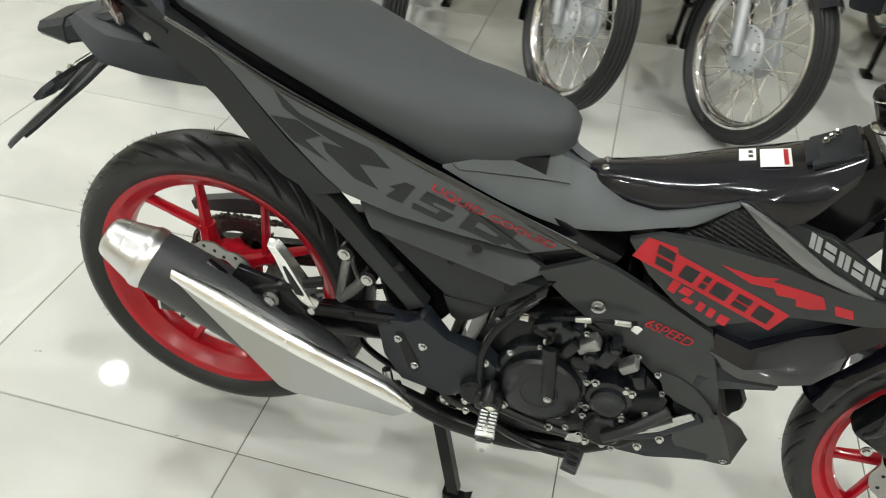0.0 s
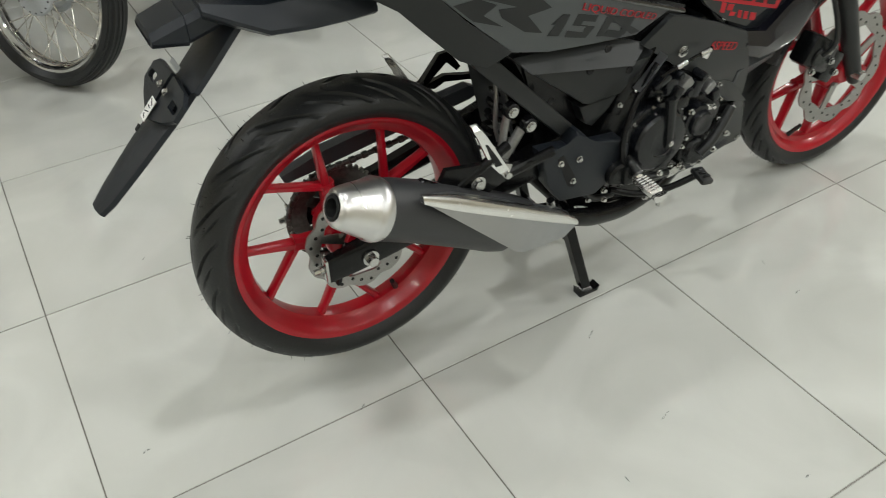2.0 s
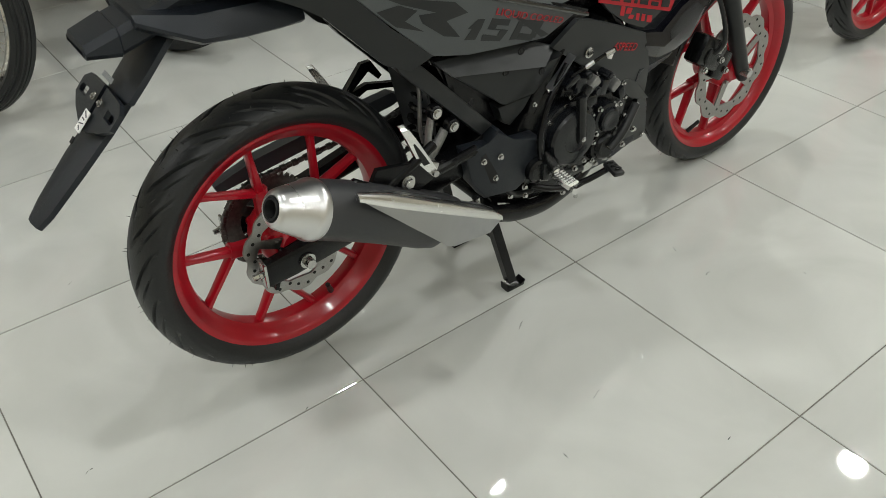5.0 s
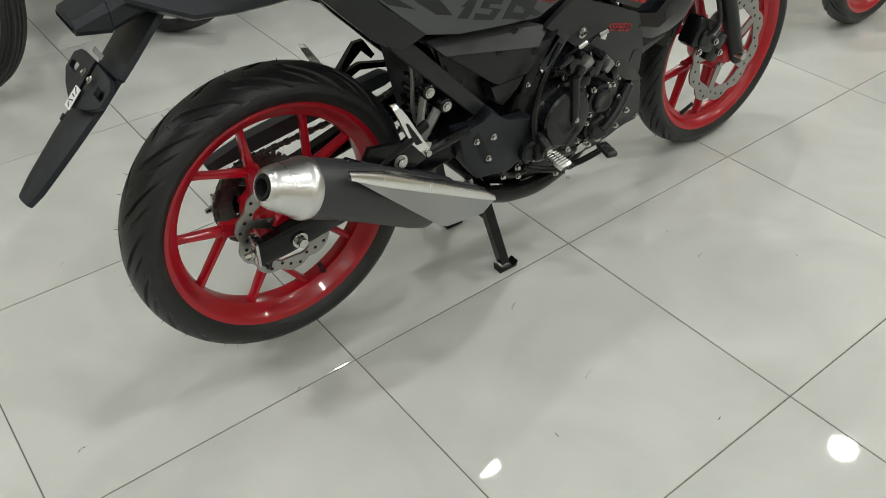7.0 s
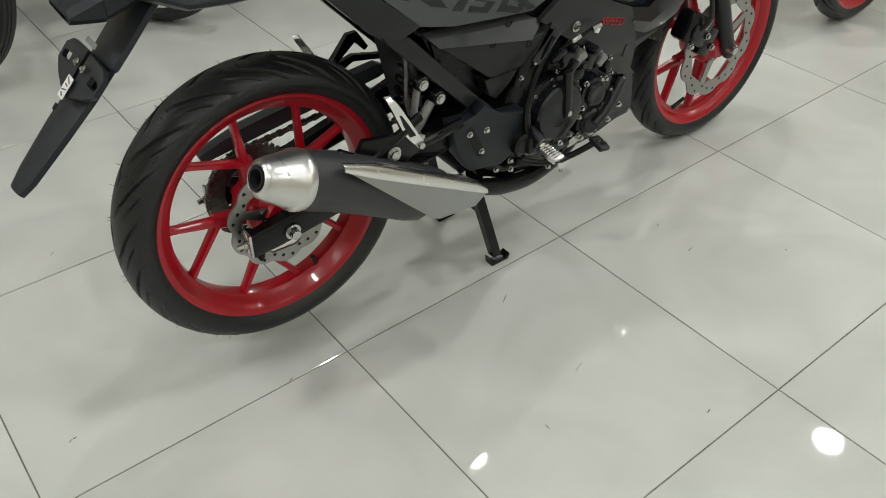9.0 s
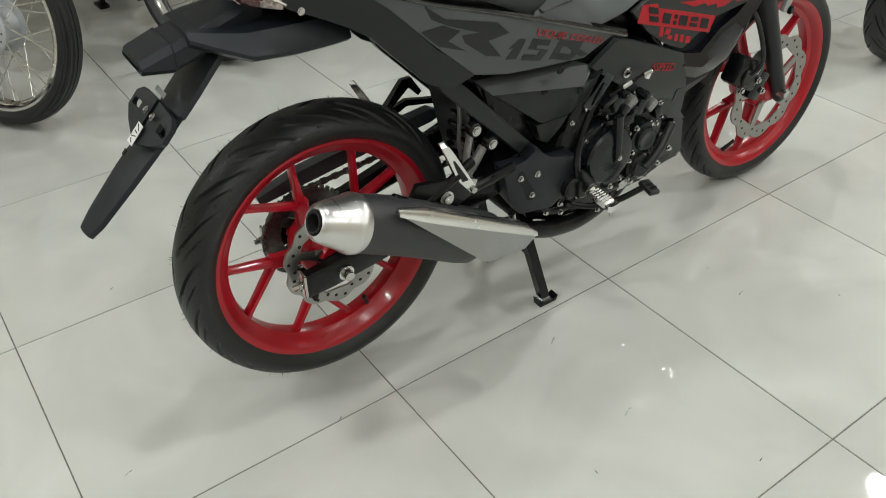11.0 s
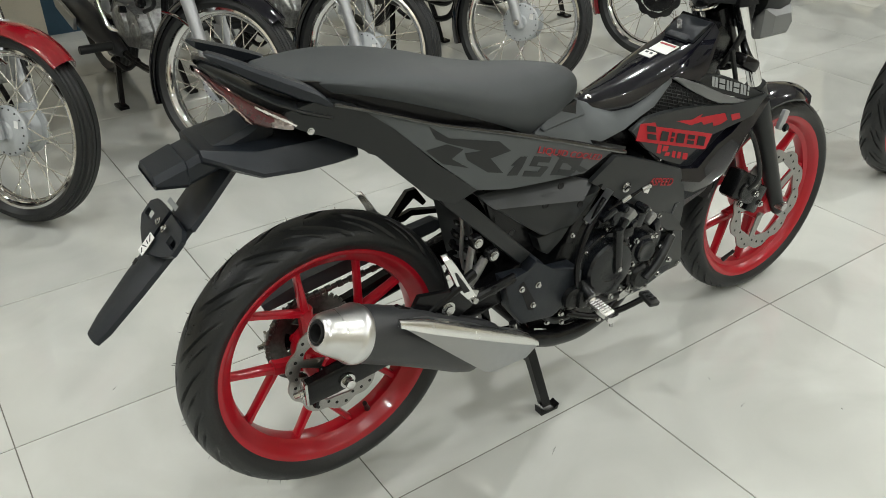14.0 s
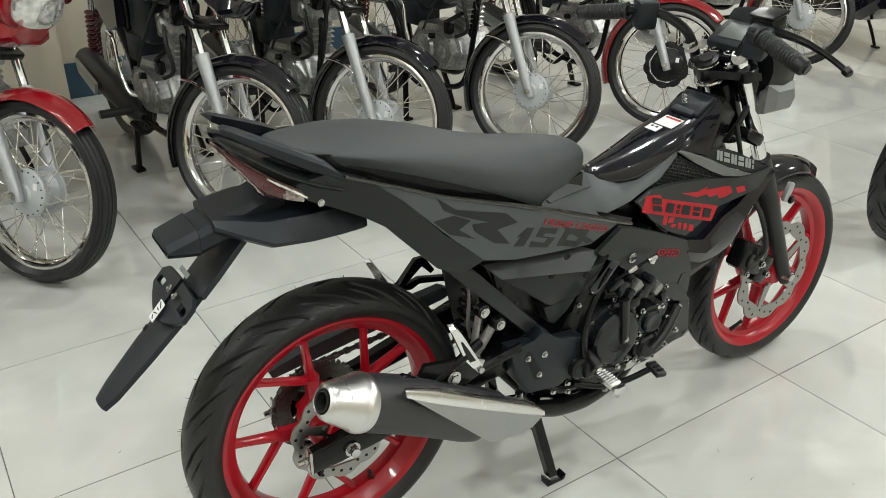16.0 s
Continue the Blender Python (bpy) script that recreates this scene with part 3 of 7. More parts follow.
def lerp_table(tab, x):
    if x <= tab[0][0]:
        return tab[0][1]
    for (a, u), (b, v) in zip(tab, tab[1:]):
        if x <= b:
            return u + (v - u) * (x - a) / (b - a)
    return tab[-1][1]


def seat_mesh(bm):
    """The long one-piece seat: rings across, from the tail to the nose."""
    # x, top z, edge z, half width at the edge
    st = [(-0.064, 0.886, 0.884, 0.030), (-0.048, 0.888, 0.878, 0.050), (0.0, 0.882, 0.870, 0.078), (0.05, 0.877, 0.862, 0.100), (0.10, 0.873, 0.848, 0.113), (0.16, 0.865, 0.826, 0.120), (0.23, 0.848, 0.797, 0.120), (0.29, 0.829, 0.769, 0.115),
          (0.35, 0.812, 0.739, 0.106), (0.407, 0.801, 0.710, 0.094), (0.45, 0.795, 0.712, 0.083), (0.50, 0.786, 0.719, 0.065), (0.54, 0.777, 0.726, 0.048), (0.566, 0.767, 0.730, 0.033), (0.580, 0.752, 0.738, 0.017)]
    rings = []
    for x, zt, ze, w in st:
        ring = []
        for i in range(25):
            a = math.pi * i / 24
            yy = -w * math.cos(a)
            s = math.sin(a)
            k = s ** 0.72 if s > 0 else 0
            bulge = 1.0 + 0.06 * math.sin(2 * a) * (1 if a < math.pi / 2 else -1)
            ring.append(Vector((x, yy * bulge, ze + (zt - ze) * k)))
        for i in range(24, -1, -1):
            a = math.pi * i / 24
            ring.append(Vector((x, -w * 0.94 * math.cos(a), ze - 0.012)))
        rings.append(ring)
    fine = []
    n = len(rings)
    for i in range(n - 1):
        a, b, c, d = rings[max(i - 1, 0)], rings[i], rings[i + 1], rings[min(i + 2, n - 1)]
        for k in range(4):
            t = k / 4
            fine.append([0.5 * ((2 * q) + (r - p) * t + (2 * p - 5 * q + 4 * r - s) * t * t + (3 * q - p - 3 * r + s) * t ** 3) for p, q, r, s in zip(a, b, c, d)])
    fine.append(rings[-1])
    loft(bm, fine)
    return bm


def decal(root, name, polys, yfun, material, lift=0.0012, label=""):
    """Flat printed shapes lying on the right flank: outlines (x, z) on y = yfun(x, z)."""
    bm = B()
    for poly in polys:
        bm2 = sheet_plate(B(), poly, lambda x, z: yfun(x, z) - lift * 0.6, 0.0004, 0.03)
        me = bpy.data.meshes.new("tmp")
        bm2.to_mesh(me)
        bm2.free()
        bm.from_mesh(me)
        bpy.data.meshes.remove(me)
    return part(name, bm, material, root, label)


def flank(x, z):
    """Half width of the tail side panels: fullest at the middle, drawn in to the front edge and below."""
    return -(lerp_table([(-0.1, 0.092), (-0.024, 0.098), (0.05, 0.108), (0.15, 0.117), (0.25, 0.120), (0.45, 0.116), (0.62, 0.104)], x) - 0.35 * max(0.0, 0.66 - z) ** 1.2 + 0.0)


def cowl(x, z):
    """Half width of the front leg shields."""
    return -(lerp_table([(0.52, 0.105), (0.62, 0.128), (0.75, 0.146), (0.88, 0.146), (1.06, 0.112)], x) - 0.30 * max(0.0, 0.5 - z) ** 1.1 - 0.25 * max(0.0, z - 0.70))


def neg(f):
    return lambda x, z: -f(x, z)


def build_sport_bike(m, label):
    root = thing("motorcycle", label, "motorcycle", m, "sport underbones on show")
    P = lambda *a, **k: part(*a, **k)
    # wheels
    w = cast_wheel("rear_wheel", root, *AX_R, 0.281, 0.053, 0.2265, 0.041, math.radians(120), 0.105, -0.052, True)
    w.matrix_basis = pose(0.0034, -0.0013, 0.3222, -LEAN, 0, 1.7)
    cast_wheel("front_wheel", root, *AX_F, 0.2715, 0.0435, 0.2265, 0.035, math.radians(67), 0.142, -0.046, False)

    # swing arm, chain, chain guard
    for s in (-1, 1):
        bm = B()
        y = 0.088 * s
        sec = lambda x, z, h, w: [Vector((x, y + w * u, z + h * v)) for u, v in ((-1, -0.7), (-0.7, -1), (0.7, -1), (1, -0.7), (1, 0.7), (0.7, 1), (-0.7, 1), (-1, 0.7))]
        loft(bm, [sec(-0.075, 0.312, 0.024, 0.012), sec(-0.02, 0.318, 0.026, 0.013), sec(0.10, 0.335, 0.024, 0.014), sec(0.28, 0.372, 0.03, 0.016), sec(0.40, 0.40, 0.034, 0.018)])
        arm = P("swing_arm", bm, BLACKMETAL, root)
        bm = B()
        box(bm, -0.078, y, 0.315, 0.006, 0.026, 0.05, 0.002)
        P("chain_adjuster", bm, STEEL, arm)
        P("axle_nut", bolt(B(), (-0.0, y + 0.014 * s, 0.318), (0, s, 0), 0.014, 0.016), STEEL, arm)
        P("adjuster_bolt", bolt(B(), (-0.082, y, 0.315), (-1, 0, 0), 0.007, 0.02), STEEL, arm)
    bm = B()
    cyl(bm, (0, -0.12, 0.318), (0, 0.125, 0.318), 0.009, seg=16)
    P("rear_axle", bm, STEEL, root)
    bm = B()
    n = 120
    path = []
    for i in range(n + 1):
        t = i / n
        path.append((0.0 + 0.44 * t, 0.318 + 0.091 + (0.42 + 0.028 - 0.409) * t - 0.004 * math.sin(math.pi * t)))
    low = [(x, 0.318 - 0.091 + (0.42 - 0.03 - 0.227) * i / n - 0.01 * math.sin(math.pi * i / n)) for i, (x, z) in enumerate(path)]
    back = [(0.091 * math.cos(math.radians(90 + 180 * k / 24)), 0.318 + 0.091 * math.sin(math.radians(90 + 180 * k / 24))) for k in range(25)]
    loop = path[::-1] + back + low
    acc, last, step, links = 0.0, Vector((*loop[0], 0)), 0.0127, []
    for q in loop[1:]:
        q = Vector((*q, 0))
        while (q - last).length >= step:
            d = (q - last).normalized()
            links.append((last.copy(), d))
            last = last + d * step
    for i, (p, d) in enumerate(links):
        a = math.degrees(math.atan2(d.y, d.x))
        w = 0.013 if i % 2 else 0.008
        box(bm, p.x, 0.059, p.y, 0.0135, w, 0.0095, 0.002, pose(0, 0, 0, 0, -a, 0), seg=1)
    P("drive_chain", bm, CHAIN, root, label="oiled roller drive chain")
    bm = plate(B(), [(-0.088, 0.425), (-0.082, 0.408), (0.10, 0.430), (0.30, 0.452), (0.33, 0.462), (0.30, 0.480), (0.14, 0.466), (0.0, 0.449)], 0.084, 0.060, 0.003)
    P("chain_guard", bm, GUARD, root, label="slim blue-black plastic chain guard")
    # rear caliper bracket
    bm = plate(B(), [(-0.03, 0.33), (0.035, 0.345), (0.07, 0.325), (0.075, 0.285), (0.02, 0.272), (-0.035, 0.285)], -0.070, -0.050, 0.004)
    box(bm, -0.045, -0.062, 0.285, 0.008, 0.03, 0.06, 0.002, pose(0, 0, 0, 0, 18, 0))
    P("caliper_bracket", bm, BLACKMETAL, root)
    bm = B()
    box(bm, 0.09, -0.062, 0.355, 0.085, 0.045, 0.05, 0.008, pose(0, 0, 0, 0, 12, 0))
    cyl(bm, (0.10, -0.088, 0.35), (0.10, -0.06, 0.35), 0.019, seg=20, bevel=0.003)
    P("rear_caliper", bm, CAST, root)

    # muffler: end cone, black can, silver heat shield, pipe
    def msec(x, z, y, h, w, n=20, sq=0.8):
        return [Vector((x, y + w * math.copysign(abs(math.cos(a)) ** sq, math.cos(a)), z + h * math.copysign(abs(math.sin(a)) ** sq, math.sin(a)))) for a in (2 * math.pi * i / n for i in range(n))]
    o = Vector((-0.083, -0.188, 0.512))
    ax = Vector((0.48, 0.045, -0.238)).normalized()
    rot = Matrix.Translation(o) @ ax.to_track_quat("X", "Z").to_matrix().to_4x4()
    bm = B()
    lathe(bm, [(0.019, 0.03), (0.019, 0.002), (0.0215, -0.001), (0.027, 0.001), (0.0315, 0.006), (0.0345, 0.014), (0.0465, 0.056), (0.0475, 0.059), (0.0500, 0.062), (0.0512, 0.067), (0.0508, 0.075), (0.049, 0.080)], "X", 56, m=rot)
    muff = P("muffler_tip", bm, ALU, root, label="turned bare aluminium muffler end cone")
    bm = B()
    lathe(bm, [(0.0185, 0.028), (0.0185, -0.003), (0.0145, -0.003), (0.0145, 0.05), (0.0001, 0.05)], "X", 32, m=rot)
    P("outlet", bm, HOLE, muff)
    # the can: round behind the cone, its lower edge drawn down into a slanted fin
    bm = B()
    rings = []
    for d, up, dn, w, sh in ((0.075, 0.044, 0.044, 0.045, 0), (0.078, 0.0485, 0.0485, 0.0485, 0), (0.10, 0.050, 0.050, 0.050, 0), (0.16, 0.050, 0.053, 0.051, 0), (0.22, 0.047, 0.059, 0.050, 0), (0.28, 0.043, 0.066, 0.047, 0.0), (0.335, 0.038, 0.073, 0.044, 0.0), (0.372, 0.034, 0.074, 0.036, 0.010), (0.390, 0.028, 0.066, 0.028, 0.020)):
        ring = []
        for i in range(28):
            a = 2 * math.pi * i / 28
            cz = up * math.sin(a) if math.sin(a) > 0 else dn * math.sin(a)
            ring.append(rot @ Vector((d + sh * (0.5 + 0.5 * math.sin(a)), w * math.cos(a), cz)))
        rings.append(ring)
    loft(bm, rings)
    P("muffler_can", bm, MUFFLER, root, label="matte black muffler can")
    bm = B()
    loft(bm, [[rot @ Vector((d, 0.010 * min(1, (d - 0.28) / 0.1) + w * math.cos(2 * math.pi * i / 20), dz + h * math.sin(2 * math.pi * i / 20))) for i in range(20)] for d, w, h, dz in ((0.28, 0.036, 0.034, 0.0), (0.34, 0.026, 0.026, -0.002), (0.42, 0.018, 0.018, -0.006), (0.53, 0.013, 0.014, -0.008))])
    P("muffler_neck", bm, MUFFLER, root)
    # silver heat shield: a bright folded strip on top and a long triangular outer face
    bm = B()
    E0, L0, E1 = Vector((0.046, -0.2285, 0.497)), Vector((0.221, -0.232, 0.322)), Vector((0.408, -0.150, 0.258))
    rings = []
    for k in range(17):
        q = k / 16
        e = E0.lerp(E1, q)
        l = E0.lerp(L0, q / 0.52) if q < 0.52 else L0.lerp(E1 + Vector((-0.03, 0, -0.022)), (q - 0.52) / 0.48)
        e = e + Vector((0, -0.012 * math.sin(math.pi * min(1, q * 1.1)) ** 1.0, 0.006 * math.sin(math.pi * q)))
        w = 0.35 + 0.65 * min(1, q * 6)
        if q > 0.9:
            w *= 1 - (q - 0.9) * 6
        inn = e + Vector((0, 0.026 * w, 0.0155 * w))
        t = Vector((0, 0.0025, -0.0022))
        dn = Vector((0.0, 0.003, -0.002))
        rings.append([inn, e + Vector((0, 0.014 * w, 0.0145 * w)), e + Vector((0, 0.006 * w, 0.0105 * w)), e + Vector((0, 0.0015 * w, 0.005 * w)), e, l.lerp(e, 0.03), l, l + Vector((0, 0.008, 0.002)), e + Vector((0, 0.008, -0.006)), inn + Vector((0, 0.001, -0.006))])
    loft(bm, rings)
    hs = P("heat_shield", bm, SATIN, root, label="satin silver folded muffler heat shield")
    # its rolled top edge, polished
    bm = B()
    rings = []
    for k in range(17):
        q = k / 16
        e = E0.lerp(E1, q) + Vector((0, -0.012 * math.sin(math.pi * min(1, q * 1.1)), 0.006 * math.sin(math.pi * q)))
        w = (0.55 + 0.45 * min(1, q * 6)) * (1 - max(0, q - 0.9) * 5)
        c = e + Vector((0, 0.012 * w, -0.002 * w))
        rings.append([c + Vector((0, -0.0155 * w * math.cos(a), 0.0195 * w * math.sin(a))) for a in (radians(-12 + 112 * i / 8) for i in range(9))] + [c + Vector((0, 0.004, -0.004))])
    loft(bm, rings)
    P("shield_edge", bm, POLISHED, hs, label="polished rolled top edge")
    bm = bolt(B(), (0.322, -0.160, 0.325), (0.4, -0.4, 1), 0.009, 0.008)
    P("shield_bolt", bm, STEEL, root)
    bm = tube(B(), [(0.375, -0.128, 0.272), (0.43, -0.122, 0.245), (0.48, -0.112, 0.222), (0.58, -0.09, 0.195), (0.70, -0.06, 0.20), (0.80, -0.03, 0.26), (0.82, -0.01, 0.36)], [0.014, 0.018, 0.019, 0.019, 0.019, 0.019, 0.019], seg=16)
    P("exhaust_pipe", bm, BLACKMETAL, root)
    # muffler hanger
    bm = plate(B(), [(0.12, 0.49), (0.20, 0.475), (0.235, 0.43), (0.20, 0.415), (0.14, 0.42), (0.10, 0.455)], -0.165, -0.155, 0.002)
    tube(bm, [(0.09, -0.16, 0.40), (0.13, -0.16, 0.44), (0.19, -0.16, 0.47), (0.25, -0.14, 0.48)], 0.009)
    cyl(bm, (0.068, -0.168, 0.487), (0.100, -0.168, 0.464), 0.010, seg=12, bevel=0.003)
    P("muffler_hanger", bm, BLACKMETAL, root)
    bm = bolt(B(), (0.176, -0.168, 0.447), (0, -1, 0), 0.013, 0.012)
    P("hanger_bolt", bm, STEEL, root)

    # pillion pegs: folded up, polished
    for s in (-1, 1):
        bm = B()
        sec = lambda p, w, h: [Vector((p[0] + h * u, p[1] + w * v * 0.6, p[2] + w * v * 0.25)) for u, v in ((-1, -1), (1, -1), (1, 1), (-1, 1))]
        loft(bm, [sec((0.176, s * 0.157, 0.549), 0.006, 0.004), sec((0.179, s * 0.157, 0.546), 0.012, 0.007), sec((0.190, s * 0.155, 0.528), 0.013, 0.0085), sec((0.212, s * 0.152, 0.484), 0.017, 0.0115), sec((0.226, s * 0.150, 0.456), 0.020, 0.0135), sec((0.232, s * 0.150, 0.448), 0.018, 0.012)])
        peg = P("pillion_peg", bm, POLISHED, root, label="polished aluminium pillion footpeg, folded up")
        peg.location.z -= 0.014 if s > 0 else 0.0
        # black strip on the outer face, painting in the shade of the peg's hollow
        bm = B()
        loft(bm, [[Vector((x + u * h, s * (y + d), z + s * 0.25 * w)) for u, d in ((-1, 0.0015), (1, 0.0015), (1, -0.002), (-1, -0.002))] for x, y, z, w, h in ((0.197, 0.1624, 0.514, 0.014, 0.002), (0.208, 0.1622, 0.492, 0.0163, 0.005), (0.221, 0.1622, 0.467, 0.019, 0.0065))])
        P("peg_cavity", bm, CAST, peg, "dark hollow along the peg")
        bm = B()
        box(bm, 0.236, s * 0.148, 0.444, 0.022, 0.024, 0.03, 0.004, pose(0, 0, 0, 0, 25, 0))
        cyl(bm, (0.24, s * 0.165, 0.436), (0.24, s * 0.13, 0.436), 0.006, seg=12)
        P("peg_bracket", bm, STEEL, peg)
    bm = tube(B(), [(0.24, -0.15, 0.43), (0.30, -0.135, 0.425), (0.36, -0.12, 0.42)], 0.010)
    box(bm, 0.285, -0.137, 0.426, 0.035, 0.018, 0.016, 0.003)
    P("peg_arm", bm, BLACKMETAL, root)

    # centre stand
    for s in (-1, 1):
        bm = B()
        loft(bm, [[Vector((x + u * 0.011, y + v * 0.010, z)) for u, v in ((-1, -1), (1, -1), (1, 1), (-1, 1))] for x, y, z in ((0.425, s * 0.07, 0.25), (0.44, s * 0.08, 0.19), (0.485, s * 0.095, 0.02))])
        plate(bm, [(0.468, 0.0), (0.515, 0.0), (0.519, 0.014), (0.505, 0.006), (0.478, 0.009), (0.466, 0.02)], s * 0.108, s * 0.084, 0.001)
        P("centre_stand_leg", bm, BLACKMETAL, root)
    bm = cyl(B(), (0.425, -0.10, 0.25), (0.425, 0.10, 0.25), 0.012)
    cyl(bm, (0.45, -0.08, 0.15), (0.45, 0.08, 0.15), 0.009)
    P("stand_crossbar", bm, BLACKMETAL, root)

    # frame core behind the panels
    bm = B()
    plate(bm, [(0.62, 0.64), (0.70, 0.655), (0.80, 0.69), (0.90, 0.745), (0.96, 0.80), (1.00, 0.76), (0.92, 0.60), (0.75, 0.585), (0.62, 0.575)], -0.036, 0.040, 0.004)
    plate(bm, [(-0.03, 0.86), (0.10, 0.80), (0.30, 0.73), (0.44, 0.69), (0.60, 0.63), (0.68, 0.60), (0.66, 0.56), (0.56, 0.54), (0.46, 0.46), (0.40, 0.36), (0.33, 0.36), (0.36, 0.46), (0.328, 0.56), (0.275, 0.66), (0.17, 0.69), (0.05, 0.77), (-0.05, 0.82)], -0.072, 0.072, 0.006)
    P("frame", bm, BLACKMETAL, root)
    # inner fender in front of the rear wheel
    bm = B()
    rings = []
    for x, z, w in ((0.345, 0.37, 0.045), (0.336, 0.41, 0.052), (0.326, 0.46, 0.056), (0.316, 0.51, 0.058), (0.305, 0.56, 0.060), (0.288, 0.61, 0.060), (0.270, 0.65, 0.058), (0.245, 0.68, 0.055)):
        curve = (-1, -0.85, -0.5, 0, 0.5, 0.85, 1)
        rings.append([Vector((x - 0.016 * u * u, w * u, z)) for u in curve] + [Vector((x + 0.005 - 0.016 * u * u, w * u, z)) for u in curve[::-1]])
    loft(bm, rings)
    # Grey instead of black plastic: the floor's reflection is put into the colour.
    P("inner_fender", bm, mat_grey2(), root)
    # peg hanger on the left
    bm = plate(B(), [(0.213, 0.475), (0.233, 0.477), (0.273, 0.524), (0.296, 0.524), (0.320, 0.487), (0.311, 0.480), (0.289, 0.504), (0.248, 0.473), (0.228, 0.463)], 0.136, 0.124, 0.002)
    plate(bm, [(0.228, 0.463), (0.244, 0.469), (0.284, 0.478), (0.329, 0.466), (0.400, 0.452), (0.400, 0.438), (0.328, 0.455), (0.283, 0.464), (0.263, 0.456)], 0.137, 0.125, 0.002)
    P("peg_hanger", bm, BLACKMETAL, root, "black triangular pillion peg hanger")
    P("breather_tube", tube(B(), [(0.270, -0.070, 0.565), (0.272, -0.071, 0.53), (0.271, -0.070, 0.478), (0.280, -0.066, 0.44)], 0.004, seg=8), CASTGREY, root, "pale breather tube in front of the fender")
    # tail: side covers, lamp, grab rail, wing, plate holder
    curved_pair(root, "tail_cover", [(-0.06, 0.845), (0.00, 0.855), (0.055, 0.832), (0.113, 0.785), (0.19, 0.705), (0.272, 0.634), (0.228, 0.617), (0.175, 0.645), (0.115, 0.708), (0.080, 0.746), (0.045, 0.770), (0.005, 0.792), (-0.04, 0.814), (-0.065, 0.830)], lambda x, z: -flank(x, z) + 0.002, 0.02, PANEL, "satin black tail side cover")
    curved_pair(root, "side_panel", [(0.060, 0.826), (0.127, 0.797), (0.20, 0.769), (0.34, 0.720), (0.43, 0.687), (0.52, 0.652), (0.612, 0.614), (0.545, 0.584), (0.45, 0.597), (0.35, 0.610), (0.274, 0.632), (0.19, 0.708), (0.115, 0.783)], neg(flank), 0.015, GREY, "matte grey side panel with dark printed lettering shapes")
    # glossy seam strip over the panels
    for s in (-1, 1):
        bm = tube(B(), [(0.014, s * 0.110, 0.846), (0.06, s * 0.113, 0.829), (0.13, s * 0.117, 0.801), (0.20, s * 0.119, 0.773), (0.34, s * 0.118, 0.725), (0.43, s * 0.116, 0.692), (0.52, s * 0.111, 0.657), (0.645, s * 0.100, 0.607)], [0.003, 0.0035, 0.0035, 0.0035, 0.004, 0.005, 0.0055, 0.004], seg=8)
        P("trim_strip", bm, TRIM, root, label="gloss black trim strip below the seat")
    bm = B()
    rings = []
    for x, z, w, h in ((-0.10, 0.86, 0.060, 0.025), (0.0, 0.850, 0.080, 0.026), (0.10, 0.822, 0.098, 0.032), (0.25, 0.755, 0.100, 0.040), (0.35, 0.715, 0.090, 0.034), (0.42, 0.690, 0.080, 0.022), (0.55, 0.690, 0.05, 0.03)):
        rings.append([Vector((x, w * u, z + h * v)) for u, v in ((-1, -1), (1, -1), (1, 1), (-1, 1))])
    loft(bm, rings)
    P("seat_base", bm, BLACKMETAL, root)
    P("seat", seat_mesh(B()), SEAT, root, label="long one-piece seat in grained charcoal vinyl")
    # grab rail / tail cowl: a long blade on each side, a fairing with a bright ledge under it, and the lamp below
    for s in (-1, 1):
        bm = B()
        rings = []
        for x, yo, zt, zb in ((-0.150, 0.045, 0.936, 0.932), (-0.140, 0.052, 0.936, 0.921), (-0.120, 0.063, 0.928, 0.908), (-0.090, 0.078, 0.914, 0.889), (-0.060, 0.088, 0.900, 0.872), (-0.030, 0.098, 0.885, 0.856), (-0.008, 0.104, 0.871, 0.848), (0.006, 0.107, 0.857, 0.842), (0.013, 0.1075, 0.847, 0.841)):
            d, w = zt - zb, 0.034 * min(1.0, (zt - zb) / 0.02)
            rings.append([Vector((x, s * (yo - w), zt - 0.10 * d)), Vector((x, s * (yo - 0.55 * w), zt)), Vector((x, s * (yo - 0.16 * w), zt - 0.10 * d)), Vector((x, s * yo, zt - 0.34 * d)), Vector((x, s * (yo - 0.02 * w), zb + 0.12 * d)), Vector((x, s * (yo - 0.15 * w), zb)), Vector((x, s * (yo - 0.8 * w), zb + 0.1 * d))])
        loft(bm, rings)
        P("grab_rail", bm, PLASTIC, root, label="moulded black grab rail beside the seat")
        bm = B()
        rings = []
        for x, yo, zt, zm, zb in ((-0.152, 0.020, 0.914, 0.912, 0.908), (-0.140, 0.062, 0.9105, 0.906, 0.896), (-0.110, 0.080, 0.893, 0.886, 0.870), (-0.071, 0.096, 0.868, 0.861, 0.843), (-0.030, 0.104, 0.848, 0.842, 0.826), (0.012, 0.108, 0.828, 0.826, 0.815)):
            rings.append([Vector((x, s * 0.012, zb)), Vector((x, s * 0.012, zt)), Vector((x, s * (yo - 0.022), zt)), Vector((x, s * (yo - 0.001), zm)), Vector((x, s * yo, zm - 0.003)), Vector((x, s * (yo - 0.012), zb))])
        loft(bm, rings)
        P("tail_fairing", bm, PANEL, root, label="satin black tail fairing with a folded ledge")
        # tail lamp: clear outer lens, dark red core, clear turn signal at the front with bright facets
        bm = B()
        rings = []
